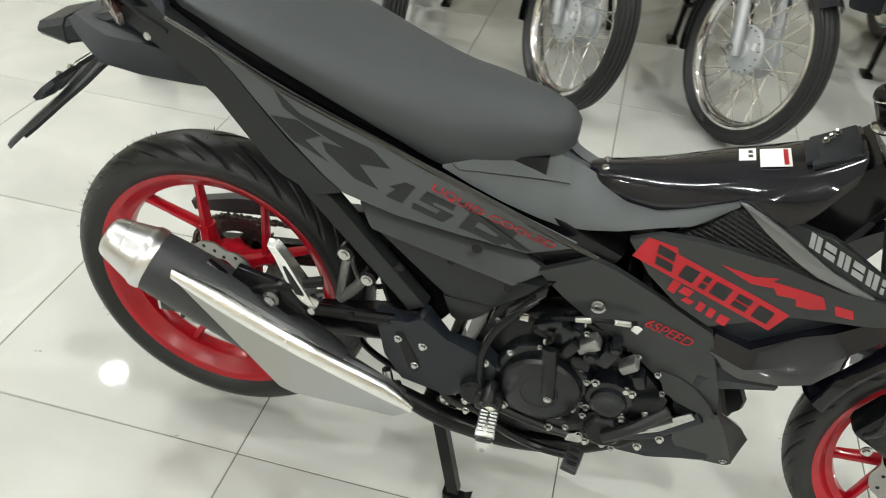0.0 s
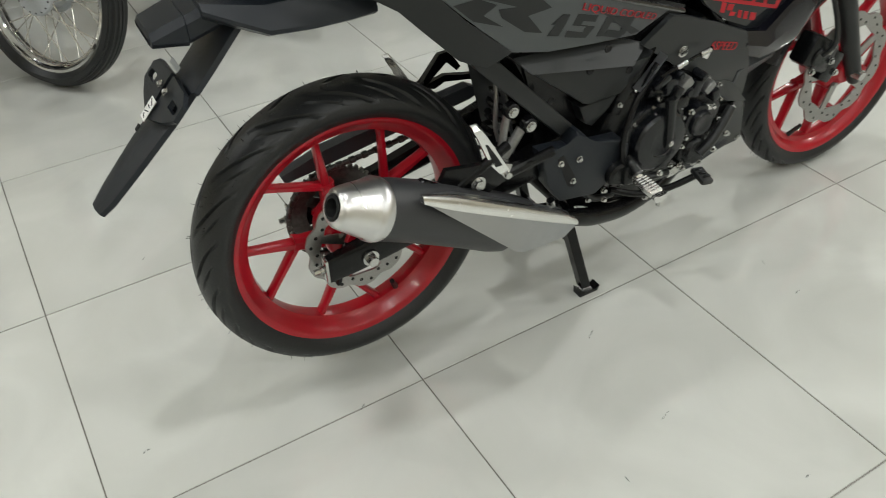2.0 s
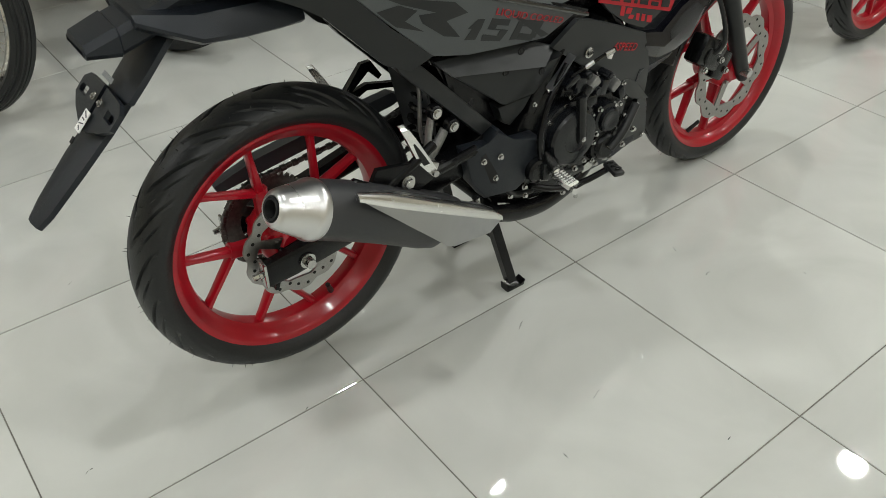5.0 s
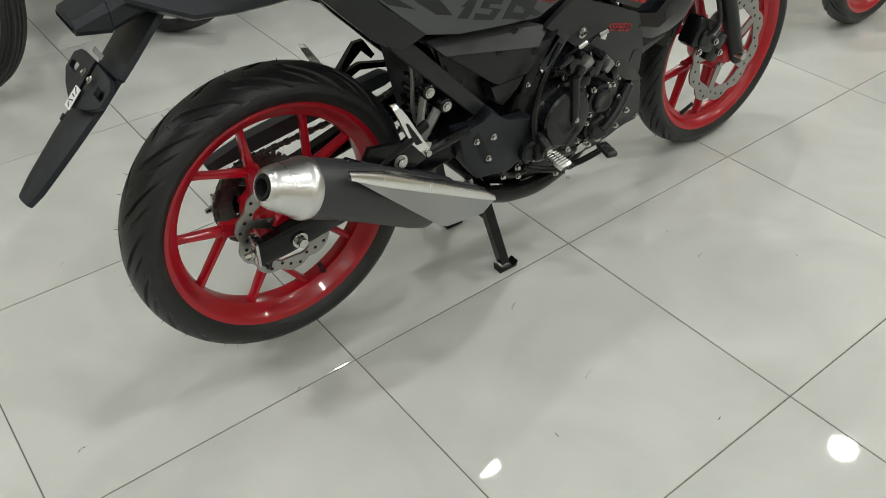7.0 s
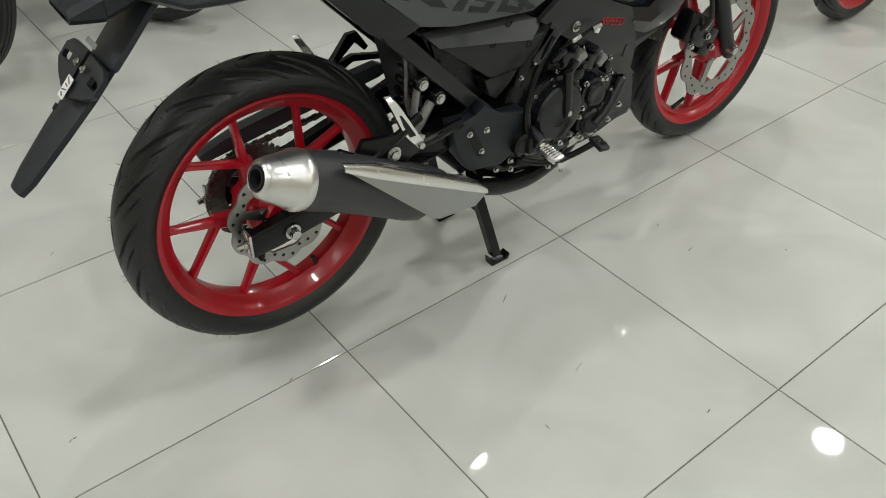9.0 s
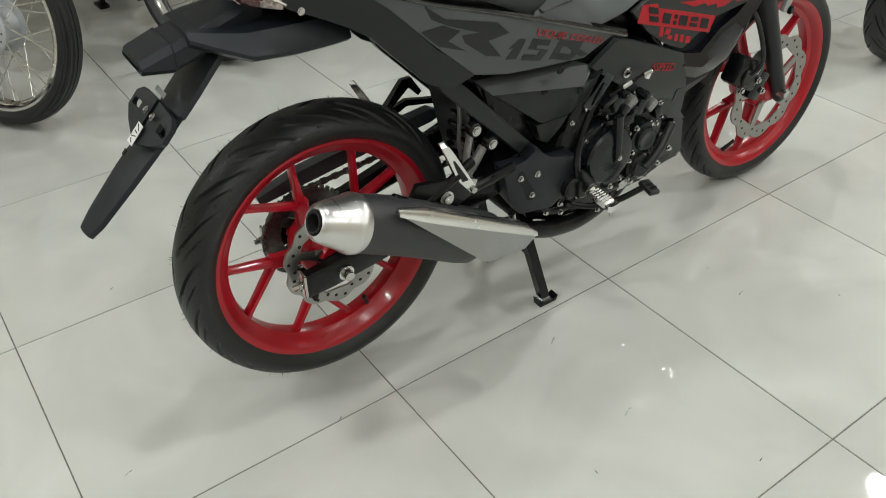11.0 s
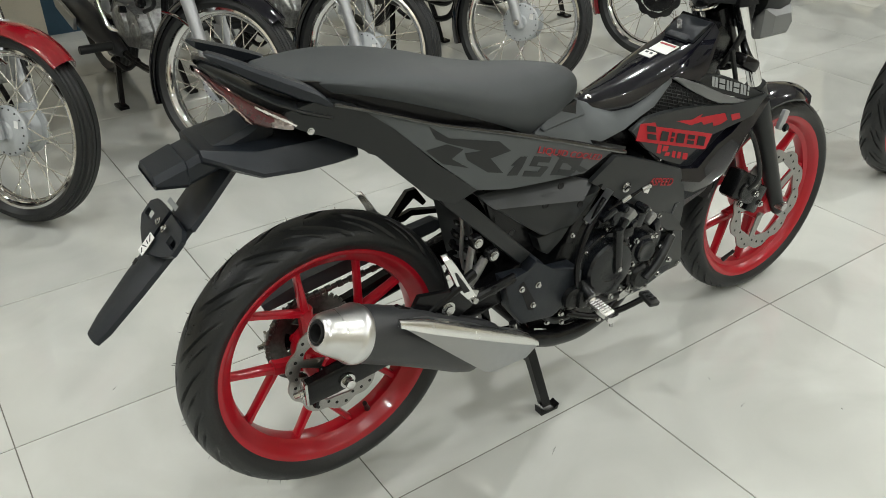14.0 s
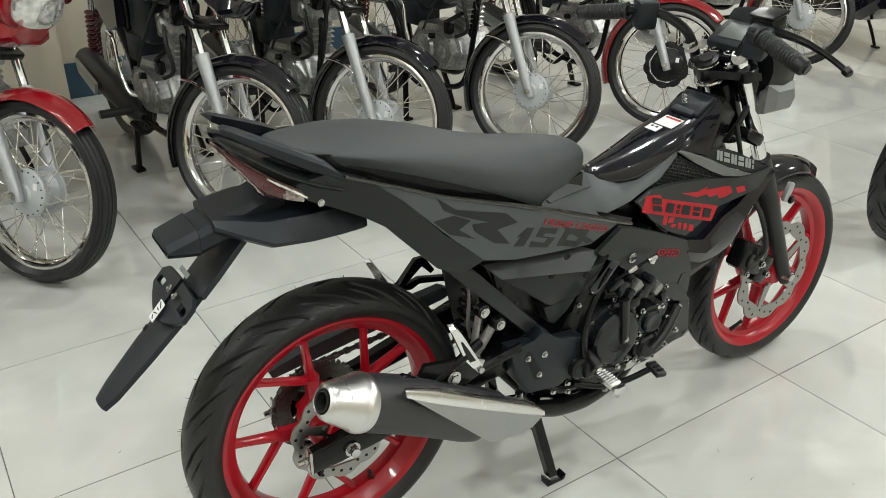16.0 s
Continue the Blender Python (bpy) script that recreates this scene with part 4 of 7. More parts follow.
        for x, yo, zt, zb in ((-0.158, 0.012, 0.908, 0.900), (-0.141, 0.036, 0.895, 0.880), (-0.116, 0.064, 0.874, 0.843), (-0.109, 0.071, 0.869, 0.829), (-0.085, 0.091, 0.854, 0.824), (-0.061, 0.110, 0.841, 0.823)):
            rings.append([Vector((x, s * (yo - 0.02), zb)), Vector((x, s * (yo - 0.02), zt)), Vector((x, s * (yo - 0.005), zt)), Vector((x, s * (yo + 0.001), zt * 0.6 + zb * 0.4)), Vector((x, s * (yo + 0.0005), zt * 0.3 + zb * 0.7)), Vector((x, s * (yo - 0.004), zb))])
        loft(bm, rings)
        lens = P("tail_lamp", bm, LENS_PINK, root, label="clear and dark red tail lamp lens")
        bm = B()
        rings = []
        for x, yo, zt, zb in ((-0.146, 0.0315, 0.897, 0.889), (-0.130, 0.0505, 0.884, 0.864), (-0.116, 0.0650, 0.872, 0.846), (-0.105, 0.0750, 0.864, 0.833), (-0.088, 0.0895, 0.848, 0.828), (-0.078, 0.0975, 0.842, 0.827)):
            rings.append([Vector((x, s * (yo - 0.01), zb)), Vector((x, s * (yo - 0.01), zt)), Vector((x, s * (yo + 0.0005), zt - 0.002)), Vector((x, s * (yo + 0.0022), (zt + zb) / 2)), Vector((x, s * (yo - 0.001), zb + 0.001))])
        loft(bm, rings)
        P("red_reflector", bm, LENS_RED, lens, label="dark red inner lens")
        bm = B()
        rng = random.Random(4)
        for k in range(13):
            u = k / 12
            p = Vector((-0.156, s * 0.0195, 0.900)).lerp(Vector((-0.112, s * 0.0705, 0.840)), u) + Vector((0, s * 0.001, rng.uniform(-0.002, 0.002)))
            tube(bm, [p, p + Vector((0.007, s * 0.0062, -0.008))], [0.0016, 0.0010], seg=6)
        tagged(P("lens_facet", bm, LENS_SMOKE, lens, label="pale ribbed edge of the lens"), kind="stuff")
        for k in range(4):
            bm = B()
            p = Vector((-0.099 + 0.010 * k, s * (0.0805 + 0.0083 * k), 0.858 - 0.0055 * k))
            loft(bm, [[p + Vector((a, s * (0.0020 + 0.80 * a), b)) for a, b in ((0, 0.0015), (0.017, -0.0095), (0.015, -0.0125), (-0.001, -0.002))], [p + Vector((a, s * (0.0035 + 0.80 * a), b)) for a, b in ((0.001, 0.001), (0.016, -0.0095), (0.0145, -0.0115), (0, -0.0015))]])
            P("bright_bar", bm, LENS_CLEAR, lens, label="bright reflector bar")
        bm = B()
        loft(bm, [[Vector((x, s * (yo + o), z)) for z, o in ((zt, 0.0), ((zt + zb) / 2, 0.003), (zb, 0.0), (zb, -0.01), (zt, -0.01))] for x, yo, zt, zb in ((-0.082, 0.0945, 0.8400, 0.8265), (-0.068, 0.1060, 0.8385, 0.8240), (-0.056, 0.1125, 0.8365, 0.8225))])
        P("turn_lens", bm, LENS_SMOKE, lens, label="clear turn signal lens")
    bm = bolt(B(), (-0.024, -0.1005, 0.809), (0, -1, 0), 0.0055, 0.003)
    P("tail_screw", bm, STEEL, root)
    # undertail wing
    bm = B()
    rings = []
    for x, w, zt, zb in ((-0.180, 0.060, 0.797, 0.776), (-0.145, 0.084, 0.794, 0.763), (-0.105, 0.106, 0.790, 0.748), (-0.04, 0.104, 0.786, 0.741), (0.02, 0.092, 0.780, 0.735), (0.066, 0.074, 0.775, 0.729)):
        rings.append([Vector((x, w * u, zb if v < 0 else zt)) if abs(u) < 1 else Vector((x, w * u, (zb + 0.008) if v < 0 else zb + 0.014)) for u, v in ((-1, -1), (-0.85, -1), (0.85, -1), (1, -1), (1, 1), (0.8, 1), (-0.8, 1), (-1, 1))])
    loft(bm, rings)
    P("undertail", bm, PLASTIC, root, label="faceted black undertail tray")
    bm = B()
    rings = []
    for x, w, zt, zb in ((-0.254, 0.044, 0.764, 0.754), (-0.251, 0.048, 0.769, 0.748), (-0.203, 0.051, 0.784, 0.741), (-0.201, 0.049, 0.782, 0.743), (-0.10, 0.044, 0.812, 0.770), (-0.06, 0.040, 0.832, 0.786)):
        rings.append([Vector((x, w * u, z)) for u, z in ((-1, zb + 0.008), (-0.85, zb), (0.85, zb), (1, zb + 0.008), (1, zt - 0.01), (0.82, zt), (-0.82, zt), (-1, zt - 0.01))])
    loft(bm, rings)
    P("tail_block", bm, PLASTIC, root, label="chamfered black plastic tail block over the plate holder")
    # long mud flap with plate bracket
    bm = B()
    rings = []
    for x, z, w in ((-0.122, 0.765, 0.052), (-0.184, 0.70, 0.053), (-0.211, 0.673, 0.053), (-0.214, 0.670, 0.047), (-0.249, 0.636, 0.049), (-0.303, 0.588, 0.049), (-0.363, 0.532, 0.040), (-0.383, 0.514, 0.028)):
        n = Vector((-0.72, 0, -0.69)).cross(Vector((0, 1, 0))).normalized()
        c = Vector((x, 0, z))
        rings.append([c + Vector((0, w * u, 0)) + n * d for u, d in ((-1, 0.004), (-0.92, -0.003), (-0.35, -0.008), (0.35, -0.008), (0.92, -0.003), (1, 0.004), (0.93, 0.006), (0.85, 0.000), (-0.85, 0.000), (-0.93, 0.006))])
    loft(bm, rings)
    flap = P("mud_flap", bm, PLASTIC, root, label="long grained black plastic rear mud flap")
    # local x of fl runs down the flap, local z away from the wheel
    fl = Matrix(((-0.70, 0, -0.714, -0.237), (0, 1, 0, 0), (-0.714, 0, 0.70, 0.666), (0, 0, 0, 1)))
    for s in (-1, 1):
        bm = B()
        out = [(-0.022, 0.006), (-0.020, 0.068), (-0.008, 0.085), (0.018, 0.085), (0.034, 0.060), (0.052, 0.006)]
        slot = [(-0.001, 0.048), (0.0, 0.074), (0.004, 0.078), (0.010, 0.078), (0.013, 0.074), (0.013, 0.048)]
        V = [[bm.verts.new(fl @ Vector((a, s * b, d))) for a, b in q] for d in (0.002, 0.010) for q in (out, slot)]
        for j in range(6):
            k = (j + 1) % 6
            bm.faces.new((V[0][j], V[0][k], V[1][k], V[1][j]))
            bm.faces.new((V[2][j], V[2][k], V[3][k], V[3][j]))
            bm.faces.new((V[0][j], V[0][k], V[2][k], V[2][j]))
            bm.faces.new((V[1][j], V[1][k], V[3][k], V[3][j]))
        P("plate_bracket", bm, PLASTIC, flap, label="plate bracket ear with a slot through it")
    for yy in (-0.025, 0.008):
        bm = bolt(B(), fl @ Vector((0.0, yy, 0.0142)), fl.to_3x3() @ Vector((0, 0, 1)), 0.006, 0.005)
        P("plate_screw", bm, STEEL, flap)
    bm = B()
    box(bm, 0.038, -0.004, 0.0152, 0.034, 0.024, 0.001)
    put(bm, bm.verts, fl)
    st = P("paper_sticker", bm, WHITE, flap, label="small white paper sticker with handwriting")
    bm = B()
    for k in range(4):
        box(bm, 0.027 + 0.0075 * k, -0.004, 0.0160, 0.0018, 0.016 - 0.005 * (k % 2), 0.0006, 0, pose(0, 0, 0, 0, 0, 25 - 20 * (k % 3)))
    put(bm, bm.verts, fl)
    P("pen_strokes", bm, INK, st)
    bm = B()
    for k in range(6):
        box(bm, -0.034, -0.010 + 0.0078 * k, 0.0105, 0.0085, 0.0058, 0.001)
    put(bm, bm.verts, fl)
    P("brand_mark", bm, MARK, flap)
    # hole painted as a near-black chip on the flap
    bm = B()
    box(bm, 0.072, 0.004, 0.011, 0.010, 0.008, 0.002)
    put(bm, bm.verts, fl)
    P("flap_hole", bm, HOLE, flap)
    build_bodywork(root)
    build_front(root)
    build_engine(root)
    build_decals(root)
    # wheel, fork, fender and caliper stand together round the front axle
    turn = pose(1.285, 0.038, 0.2715, -LEAN, 0, 1.2) @ Matrix.Translation((-1.228, 0, -0.292))
    for ob in root.children:
        if ob.name.split(".")[0] in FRONT_END:
            ob.matrix_basis = turn @ ob.matrix_basis
    for ob in root.children:
        if ob.name.split(".")[0] in BAR_PARTS:
            ob.location += Vector((0.041, 0.033, -0.011))
    lean_body(root, ("rear_wheel", *FRONT_END, *BAR_PARTS))
    return root


FRONT_END = ("front_wheel", "fork_leg", "fork_tube", "front_axle", "front_fender", "fender_bracket", "fender_bolt", "front_caliper", "hose_union")
BAR_PARTS = ("handlebar", "grip", "switch_box", "lever", "brake_reservoir", "instrument_panel", "bar_clamp", "clamp_bolt", "stem_nut", "fork_cap", "top_yoke", "lower_yoke", "steering_head", "headlight_cowl", "side_lens", "throttle_cable", "clutch_cable")


def cowl_y(x, z):
    """The right face of the leg shields; narrow at the nose and drawn in at the top."""
    return -(lerp_table([(0.52, 0.100), (0.65, 0.097), (0.80, 0.096), (0.92, 0.096), (1.0, 0.102), (1.10, 0.103)], x) - 0.22 * max(0.0, 0.45 - z) - 0.22 * max(0.0, z - 0.53) * lerp_table([(0.88, 1.0), (1.0, 0.15), (1.1, 0.0)], x))


def front_y(x):
    """Half width of the upper cowl and the vent; flares towards the nose."""
    return lerp_table([(0.74, 0.048), (0.80, 0.047), (0.90, 0.074), (1.0, 0.094), (1.10, 0.102)], x)


def build_bodywork(root):
    P = part
    # grey shroud between seat and tank
    # rows across the machine: edge under the seat and tank, two creases, lower edge
    for s in (-1, 1):
        bm = B()
        rings = []
        for x, *row in ((0.412, (0.098, 0.704), (0.099, 0.703), (0.099, 0.701), (0.098, 0.699)), (0.455, (0.078, 0.712), (0.088, 0.695), (0.095, 0.686), (0.097, 0.680)), (0.50, (0.055, 0.716), (0.068, 0.690), (0.088, 0.668), (0.091, 0.660)), (0.55, (0.030, 0.718), (0.050, 0.683), (0.078, 0.648), (0.082, 0.641)),
                        (0.59, (0.018, 0.700), (0.036, 0.677), (0.068, 0.633), (0.070, 0.626)), (0.625, (0.016, 0.684), (0.034, 0.671), (0.066, 0.640), (0.069, 0.630)), (0.665, (0.022, 0.668), (0.036, 0.664), (0.066, 0.650), (0.072, 0.641)), (0.712, (0.034, 0.668), (0.040, 0.667), (0.055, 0.662), (0.062, 0.652)), (0.76, (0.039, 0.690), (0.044, 0.688), (0.052, 0.676), (0.056, 0.664)), (0.812, (0.040, 0.716), (0.044, 0.714), (0.047, 0.710), (0.048, 0.704))):
            pts = [Vector((x, s * y, z)) for y, z in row]
            rings.append(pts + [p + Vector((0, -s * 0.012, -0.008)) for p in pts[::-1]])
        loft(bm, rings)
        P("tank_shroud", bm, GREY, root, "matte dark grey faceted shroud in front of the seat")
        # raised triangular pad beside the seat nose
        bm = B()
        up, down = ((0.425, 0.0940, 0.7050), (0.50, 0.0545, 0.7175), (0.545, 0.0325, 0.7185), (0.575, 0.0250, 0.7080)), ((0.435, 0.0935, 0.6975), (0.51, 0.0650, 0.6895), (0.555, 0.0480, 0.6835), (0.584, 0.0385, 0.6790))
        loft(bm, [[Vector((x0, s * y0, z0)), Vector((x0, s * (y0 + 0.0026), z0 + 0.0036)), Vector((x1, s * (y1 + 0.0032), z1 + 0.0030)), Vector((x1, s * y1, z1 - 0.001))] for (x0, y0, z0), (x1, y1, z1) in zip(up, down)])
        P("shroud_pad", bm, GREY, root)
    bm = B()
    loft(bm, [[Vector((x, w * u, z)) for u, z in ((-1, z0), (-0.7, z1), (0.7, z1), (1, z0), (1, z0 - 0.05), (-1, z0 - 0.05))] for x, w, z0, z1 in ((0.50, 0.045, 0.690, 0.705), (0.57, 0.026, 0.680, 0.695), (0.62, 0.016, 0.670, 0.680), (0.72, 0.034, 0.655, 0.664), (0.80, 0.040, 0.69, 0.70))])
    P("tunnel_cover", bm, GREY, root)
    # gloss tank cover: a flat crown, a crease and steep sides
    bm = B()
    rings = []
    for x, w, zt, ze in ((0.606, 0.012, 0.690, 0.685), (0.618, 0.021, 0.694, 0.680), (0.645, 0.029, 0.700, 0.670), (0.675, 0.036, 0.706, 0.668), (0.709, 0.042, 0.713, 0.672), (0.75, 0.045, 0.725, 0.687), (0.80, 0.047, 0.741, 0.711), (0.85, 0.045, 0.753, 0.737), (0.89, 0.039, 0.768, 0.760), (0.93, 0.033, 0.792, 0.786), (0.945, 0.031, 0.802, 0.797)):
        d = zt - ze
        half = [(-1.0, ze), (-0.97, ze + 0.22 * d), (-0.90, ze + 0.42 * d), (-0.86, zt - 0.36 * d), (-0.80, zt - 0.26 * d), (-0.45, zt - 0.06 * d), (0.0, zt)]
        prof = half + [(-u, z) for u, z in half[-2::-1]]
        rings.append([Vector((x, w * u, z)) for u, z in prof] + [Vector((x, 0.9 * w, ze - 0.012)), Vector((x, -0.9 * w, ze - 0.012))])
    loft(bm, rings)
    tank = P("tank_cover", bm, GLOSS, root, "gloss black centre cover with a white warning label")
    bm = B()
    m = Matrix.Translation((0.834, -0.001, 0.7505)) @ pose(0, 0, 0, 0, -14.5, 0)
    box(bm, 0.012, 0, 0, 0.040, 0.036, 0.001)
    put(bm, bm.verts, m)
    lab = P("warning_label", bm, WHITE, tank, "white warning label with a red bar")
    bm = B()
    box(bm, -0.024, 0.008, 0, 0.022, 0.024, 0.001)
    put(bm, bm.verts, m)
    P("small_label", bm, WHITE, tank, "small white pictogram label")
    bm = B()
    box(bm, 0.025, 0, 0.0008, 0.006, 0.030, 0.0006)
    put(bm, bm.verts, m)
    P("red_bar", bm, RED_DECAL, lab)
    bm = B()
    for k in range(2):
        box(bm, -0.020, 0.004 + 0.009 * k, 0.0008, 0.006, 0.005, 0.0006)
    put(bm, bm.verts, m)
    P("pictogram", bm, INK, lab)
    bm = B()
    box(bm, 0.914, 0.0, 0.7835, 0.062, 0.058, 0.010, 0.003, pose(0, 0, 0, 0, -30, 0))
    box(bm, 0.893, 0.0, 0.7730, 0.030, 0.044, 0.008, 0.003, pose(0, 0, 0, 0, -22, 0))
    P("key_panel", bm, PLASTIC, root)
    bm = B()
    for k in range(3):
        bolt(bm, (0.902 + 0.007 * k, 0.008 + 0.005 * k, 0.7835 + 0.004 * k), (-0.5, 0, 1), 0.0045, 0.006)
    P("key_lock", bm, STEEL, root)
    for s in (-1, 1):
        bm = bolt(B(), (0.627, s * 0.009, 0.694), (-0.3, s * 0.2, 1), 0.005, 0.005)
        P("cover_screw", bm, STEEL, root)
    # leg shields with the decals
    # pointed chin below the cowl, drawn in towards the belly
    chin = lambda x, z: 0.0785 - 0.24 * max(0.0, 0.352 - z)
    curved_pair(root, "chin_panel", [(0.808, 0.352), (0.845, 0.348), (0.876, 0.351), (0.893, 0.318), (0.910, 0.280), (0.932, 0.222), (0.925, 0.213), (0.885, 0.208), (0.845, 0.222), (0.828, 0.250), (0.824, 0.310)], chin, 0.010, mat_grey2(), "dark grey pointed chin panel under the cowl")
    for s in (-1, 1):
        bm = B()
        loft(bm, [[Vector((x0, s * y0, z0)), Vector((x1, s * y1, z1)), Vector((x1 - 0.006, s * (y1 - 0.006), z1)), Vector((x0 - 0.006, s * (y0 - 0.012), z0))] for x0, y0, z0, x1, y1, z1 in ((0.862, 0.083, 0.412, 0.863, 0.078, 0.408), (0.876, 0.0775, 0.351, 0.886, 0.066, 0.345), (0.892, 0.070, 0.318, 0.925, 0.045, 0.305), (0.910, 0.061, 0.279, 0.946, 0.034, 0.268), (0.931, 0.047, 0.222, 0.944, 0.032, 0.250))])
        P("chin_return", bm, PANEL, root, "satin black folded front edge of the chin panel")
        P("chin_bolt", bolt(B(), (0.918, s * 0.049, 0.226), (0, s, -0.3), 0.006, 0.005), STEEL, root)
    curved_pair(root, "leg_shield", [(0.682, 0.634), (0.724, 0.650), (0.771, 0.652), (0.836, 0.648), (0.96, 0.635), (1.061, 0.643), (1.024, 0.602), (0.917, 0.577), (0.867, 0.555), (0.815, 0.534), (0.765, 0.556), (0.718, 0.591)], lambda x, z: -cowl_y(x, z) + 0.003, 0.012, mat_grey2(), "dark grey leg shield with red printed shapes")
    cowl = curved_pair(root, "lower_cowl", [(0.567, 0.557), (0.639, 0.592), (0.675, 0.583), (0.754, 0.552), (0.825, 0.520), (0.842, 0.470), (0.860, 0.420), (0.876, 0.353), (0.845, 0.350), (0.808, 0.354), (0.773, 0.405), (0.722, 0.454), (0.651, 0.495)], neg(cowl_y), 0.012, mat_grey2(), "dark grey lower cowl over the engine")
    for s in (-1, 1):
        bm = B()
        top = [(0.768, 0.426), (0.800, 0.420), (0.830, 0.402), (0.862, 0.366)]
        low = [(0.786, 0.392), (0.812, 0.372), (0.842, 0.360), (0.872, 0.352)]
        loft(bm, [[Vector((x0, s * (-cowl_y(x0, z0) + 0.0015), z0)), Vector((x1, s * (-cowl_y(x1, z1) + 0.016), z1)), Vector((x1, s * (-cowl_y(x1, z1) - 0.004), z1 - 0.003)), Vector((x0, s * (-cowl_y(x0, z0) - 0.006), z0))] for (x0, z0), (x1, z1) in zip(top, low)])
        P("cowl_facet", bm, mat_grey2(), root, "upturned facet at the foot of the cowl")
    # mesh side vent with its silver edge strip
    VENT = [(0.735, 0.632), (0.782, 0.664), (0.808, 0.697), (0.817, 0.702), (0.867, 0.673), (0.952, 0.637), (0.895, 0.625), (0.827, 0.624)]
    for s in (-1, 1):
        bm = plate(B(), VENT, s * 0.006, s * -0.004, 0)
        for v in bm.verts:
            v.co.y += s * (front_y(v.co.x) - 0.010)
        gr = P("vent_grille", bm, HOLE, root, "black mesh side vent")
        bm = B()
        for fam in (0, 1):
            for k in range(30):
                if fam:
                    p, d = Vector((0.69 + 0.0115 * k, 0.60)), Vector((-0.30, 0.95)).normalized()
                else:
                    p, d = Vector((0.66, 0.60 + 0.0075 * k)), Vector((0.95, -0.30)).normalized()
                cuts = []
                for (x0, z0), (x1, z1) in zip(VENT, VENT[1:] + VENT[:1]):
                    e = Vector((x1 - x0, z1 - z0))
                    den = d.x * e.y - d.y * e.x
                    if abs(den) < 1e-9:
                        continue
                    w = Vector((x0, z0)) - p
                    tt, uu = (w.x * e.y - w.y * e.x) / den, (w.x * d.y - w.y * d.x) / den
                    if 0 <= uu < 1:
                        cuts.append(tt)
                cuts.sort()
                for q in range(0, len(cuts) - 1, 2):
                    if cuts[q + 1] - cuts[q] > 0.004:
                        u, v = p + d * cuts[q], p + d * cuts[q + 1]
                        tube(bm, [(r.x, s * (front_y(r.x) - 0.003), r.y) for r in (u.lerp(v, f / 4) for f in range(5))], 0.0013, seg=5, steps=1)
        tagged(P("vent_mesh", bm, PANEL, gr), kind="stuff")
        bm = plate(B(), [(0.811, 0.7135), (0.816, 0.7145), (0.823, 0.713), (0.85, 0.703), (0.878, 0.692), (0.908, 0.677), (0.94, 0.659), (1.002, 0.638), (0.996, 0.632), (0.929, 0.643), (0.897, 0.658), (0.853, 0.683), (0.812, 0.7115)], s * 0.004, s * -0.006, 0.0015)
        for v in bm.verts:
            v.co.y += s * front_y(v.co.x)
        P("edge_strip", bm, STRIP, root, "dark silver edge strip along the vent")
        bm = plate(B(), [(0.872, 0.697), (0.885, 0.708), (0.93, 0.7045), (0.963, 0.691), (1.0, 0.671), (1.04, 0.651), (1.098, 0.626), (1.05, 0.633), (1.0, 0.641), (0.943, 0.66), (0.912, 0.675)], 0.0, s * -0.012, 0.0015)
        for v in bm.verts:
            v.co.y += s * front_y(v.co.x)
        P("upper_cowl", bm, PANEL, root, "satin black upper cowl with a silver brand mark")
        # gloss wing from the edge strip up to the steering head
        bm = B()
        up = ((0.806, 0.0445, 0.714), (0.835, 0.0455, 0.731), (0.865, 0.0430, 0.746), (0.895, 0.0385, 0.7635), (0.922, 0.034, 0.780), (0.945, 0.032, 0.799))
        down = ((0.812, 0.0475, 0.712), (0.835, 0.0555, 0.709), (0.855, 0.0615, 0.704), (0.878, 0.068, 0.697), (0.902, 0.063, 0.722), (0.938, 0.047, 0.770))
        loft(bm, [[Vector((x0, s * y0, z0)), Vector(((x0 + x1) / 2, s * ((y0 + y1) / 2 + 0.004), (z0 + z1) / 2 + 0.002)), Vector((x1, s * y1, z1)), Vector((x1, s * (y1 - 0.008), z1 - 0.002)), Vector((x0, s * (y0 - 0.006), z0 - 0.006))] for (x0, y0, z0), (x1, y1, z1) in zip(up, down)])
        P("cowl_wing", bm, GLOSS, root, "gloss black cowl wing beside the tank cover")
        bm = plate(B(), [(0.80, 0.60), (0.90, 0.625), (1.03, 0.63), (1.00, 0.56), (0.93, 0.50), (0.84, 0.47), (0.79, 0.52)], s * 0.074, s * 0.066, 0.002)
        P("inner_panel", bm, PLASTIC, root, "black inner panel behind the leg shield")
        # faceted black chin ducts below the shields
        bm = B()
        loft(bm, [[Vector((x, s * yo, zt)), Vector((x, s * (yo + 0.012), (zt + zb) / 2)), Vector((x, s * yo, zb)), Vector((x, s * (yo - 0.03), zb)), Vector((x, s * (yo - 0.03), zt))] for x, yo, zt, zb in ((0.83, 0.086, 0.515, 0.465), (0.88, 0.094, 0.506, 0.448), (0.94, 0.088, 0.545, 0.448), (0.975, 0.095, 0.568, 0.470), (1.0, 0.095, 0.588, 0.505), (1.03, 0.096, 0.612, 0.55), (1.07, 0.094, 0.640, 0.622))])
        P("chin_duct", bm, GLOSS, root, "faceted gloss black chin duct")
        bm = B()
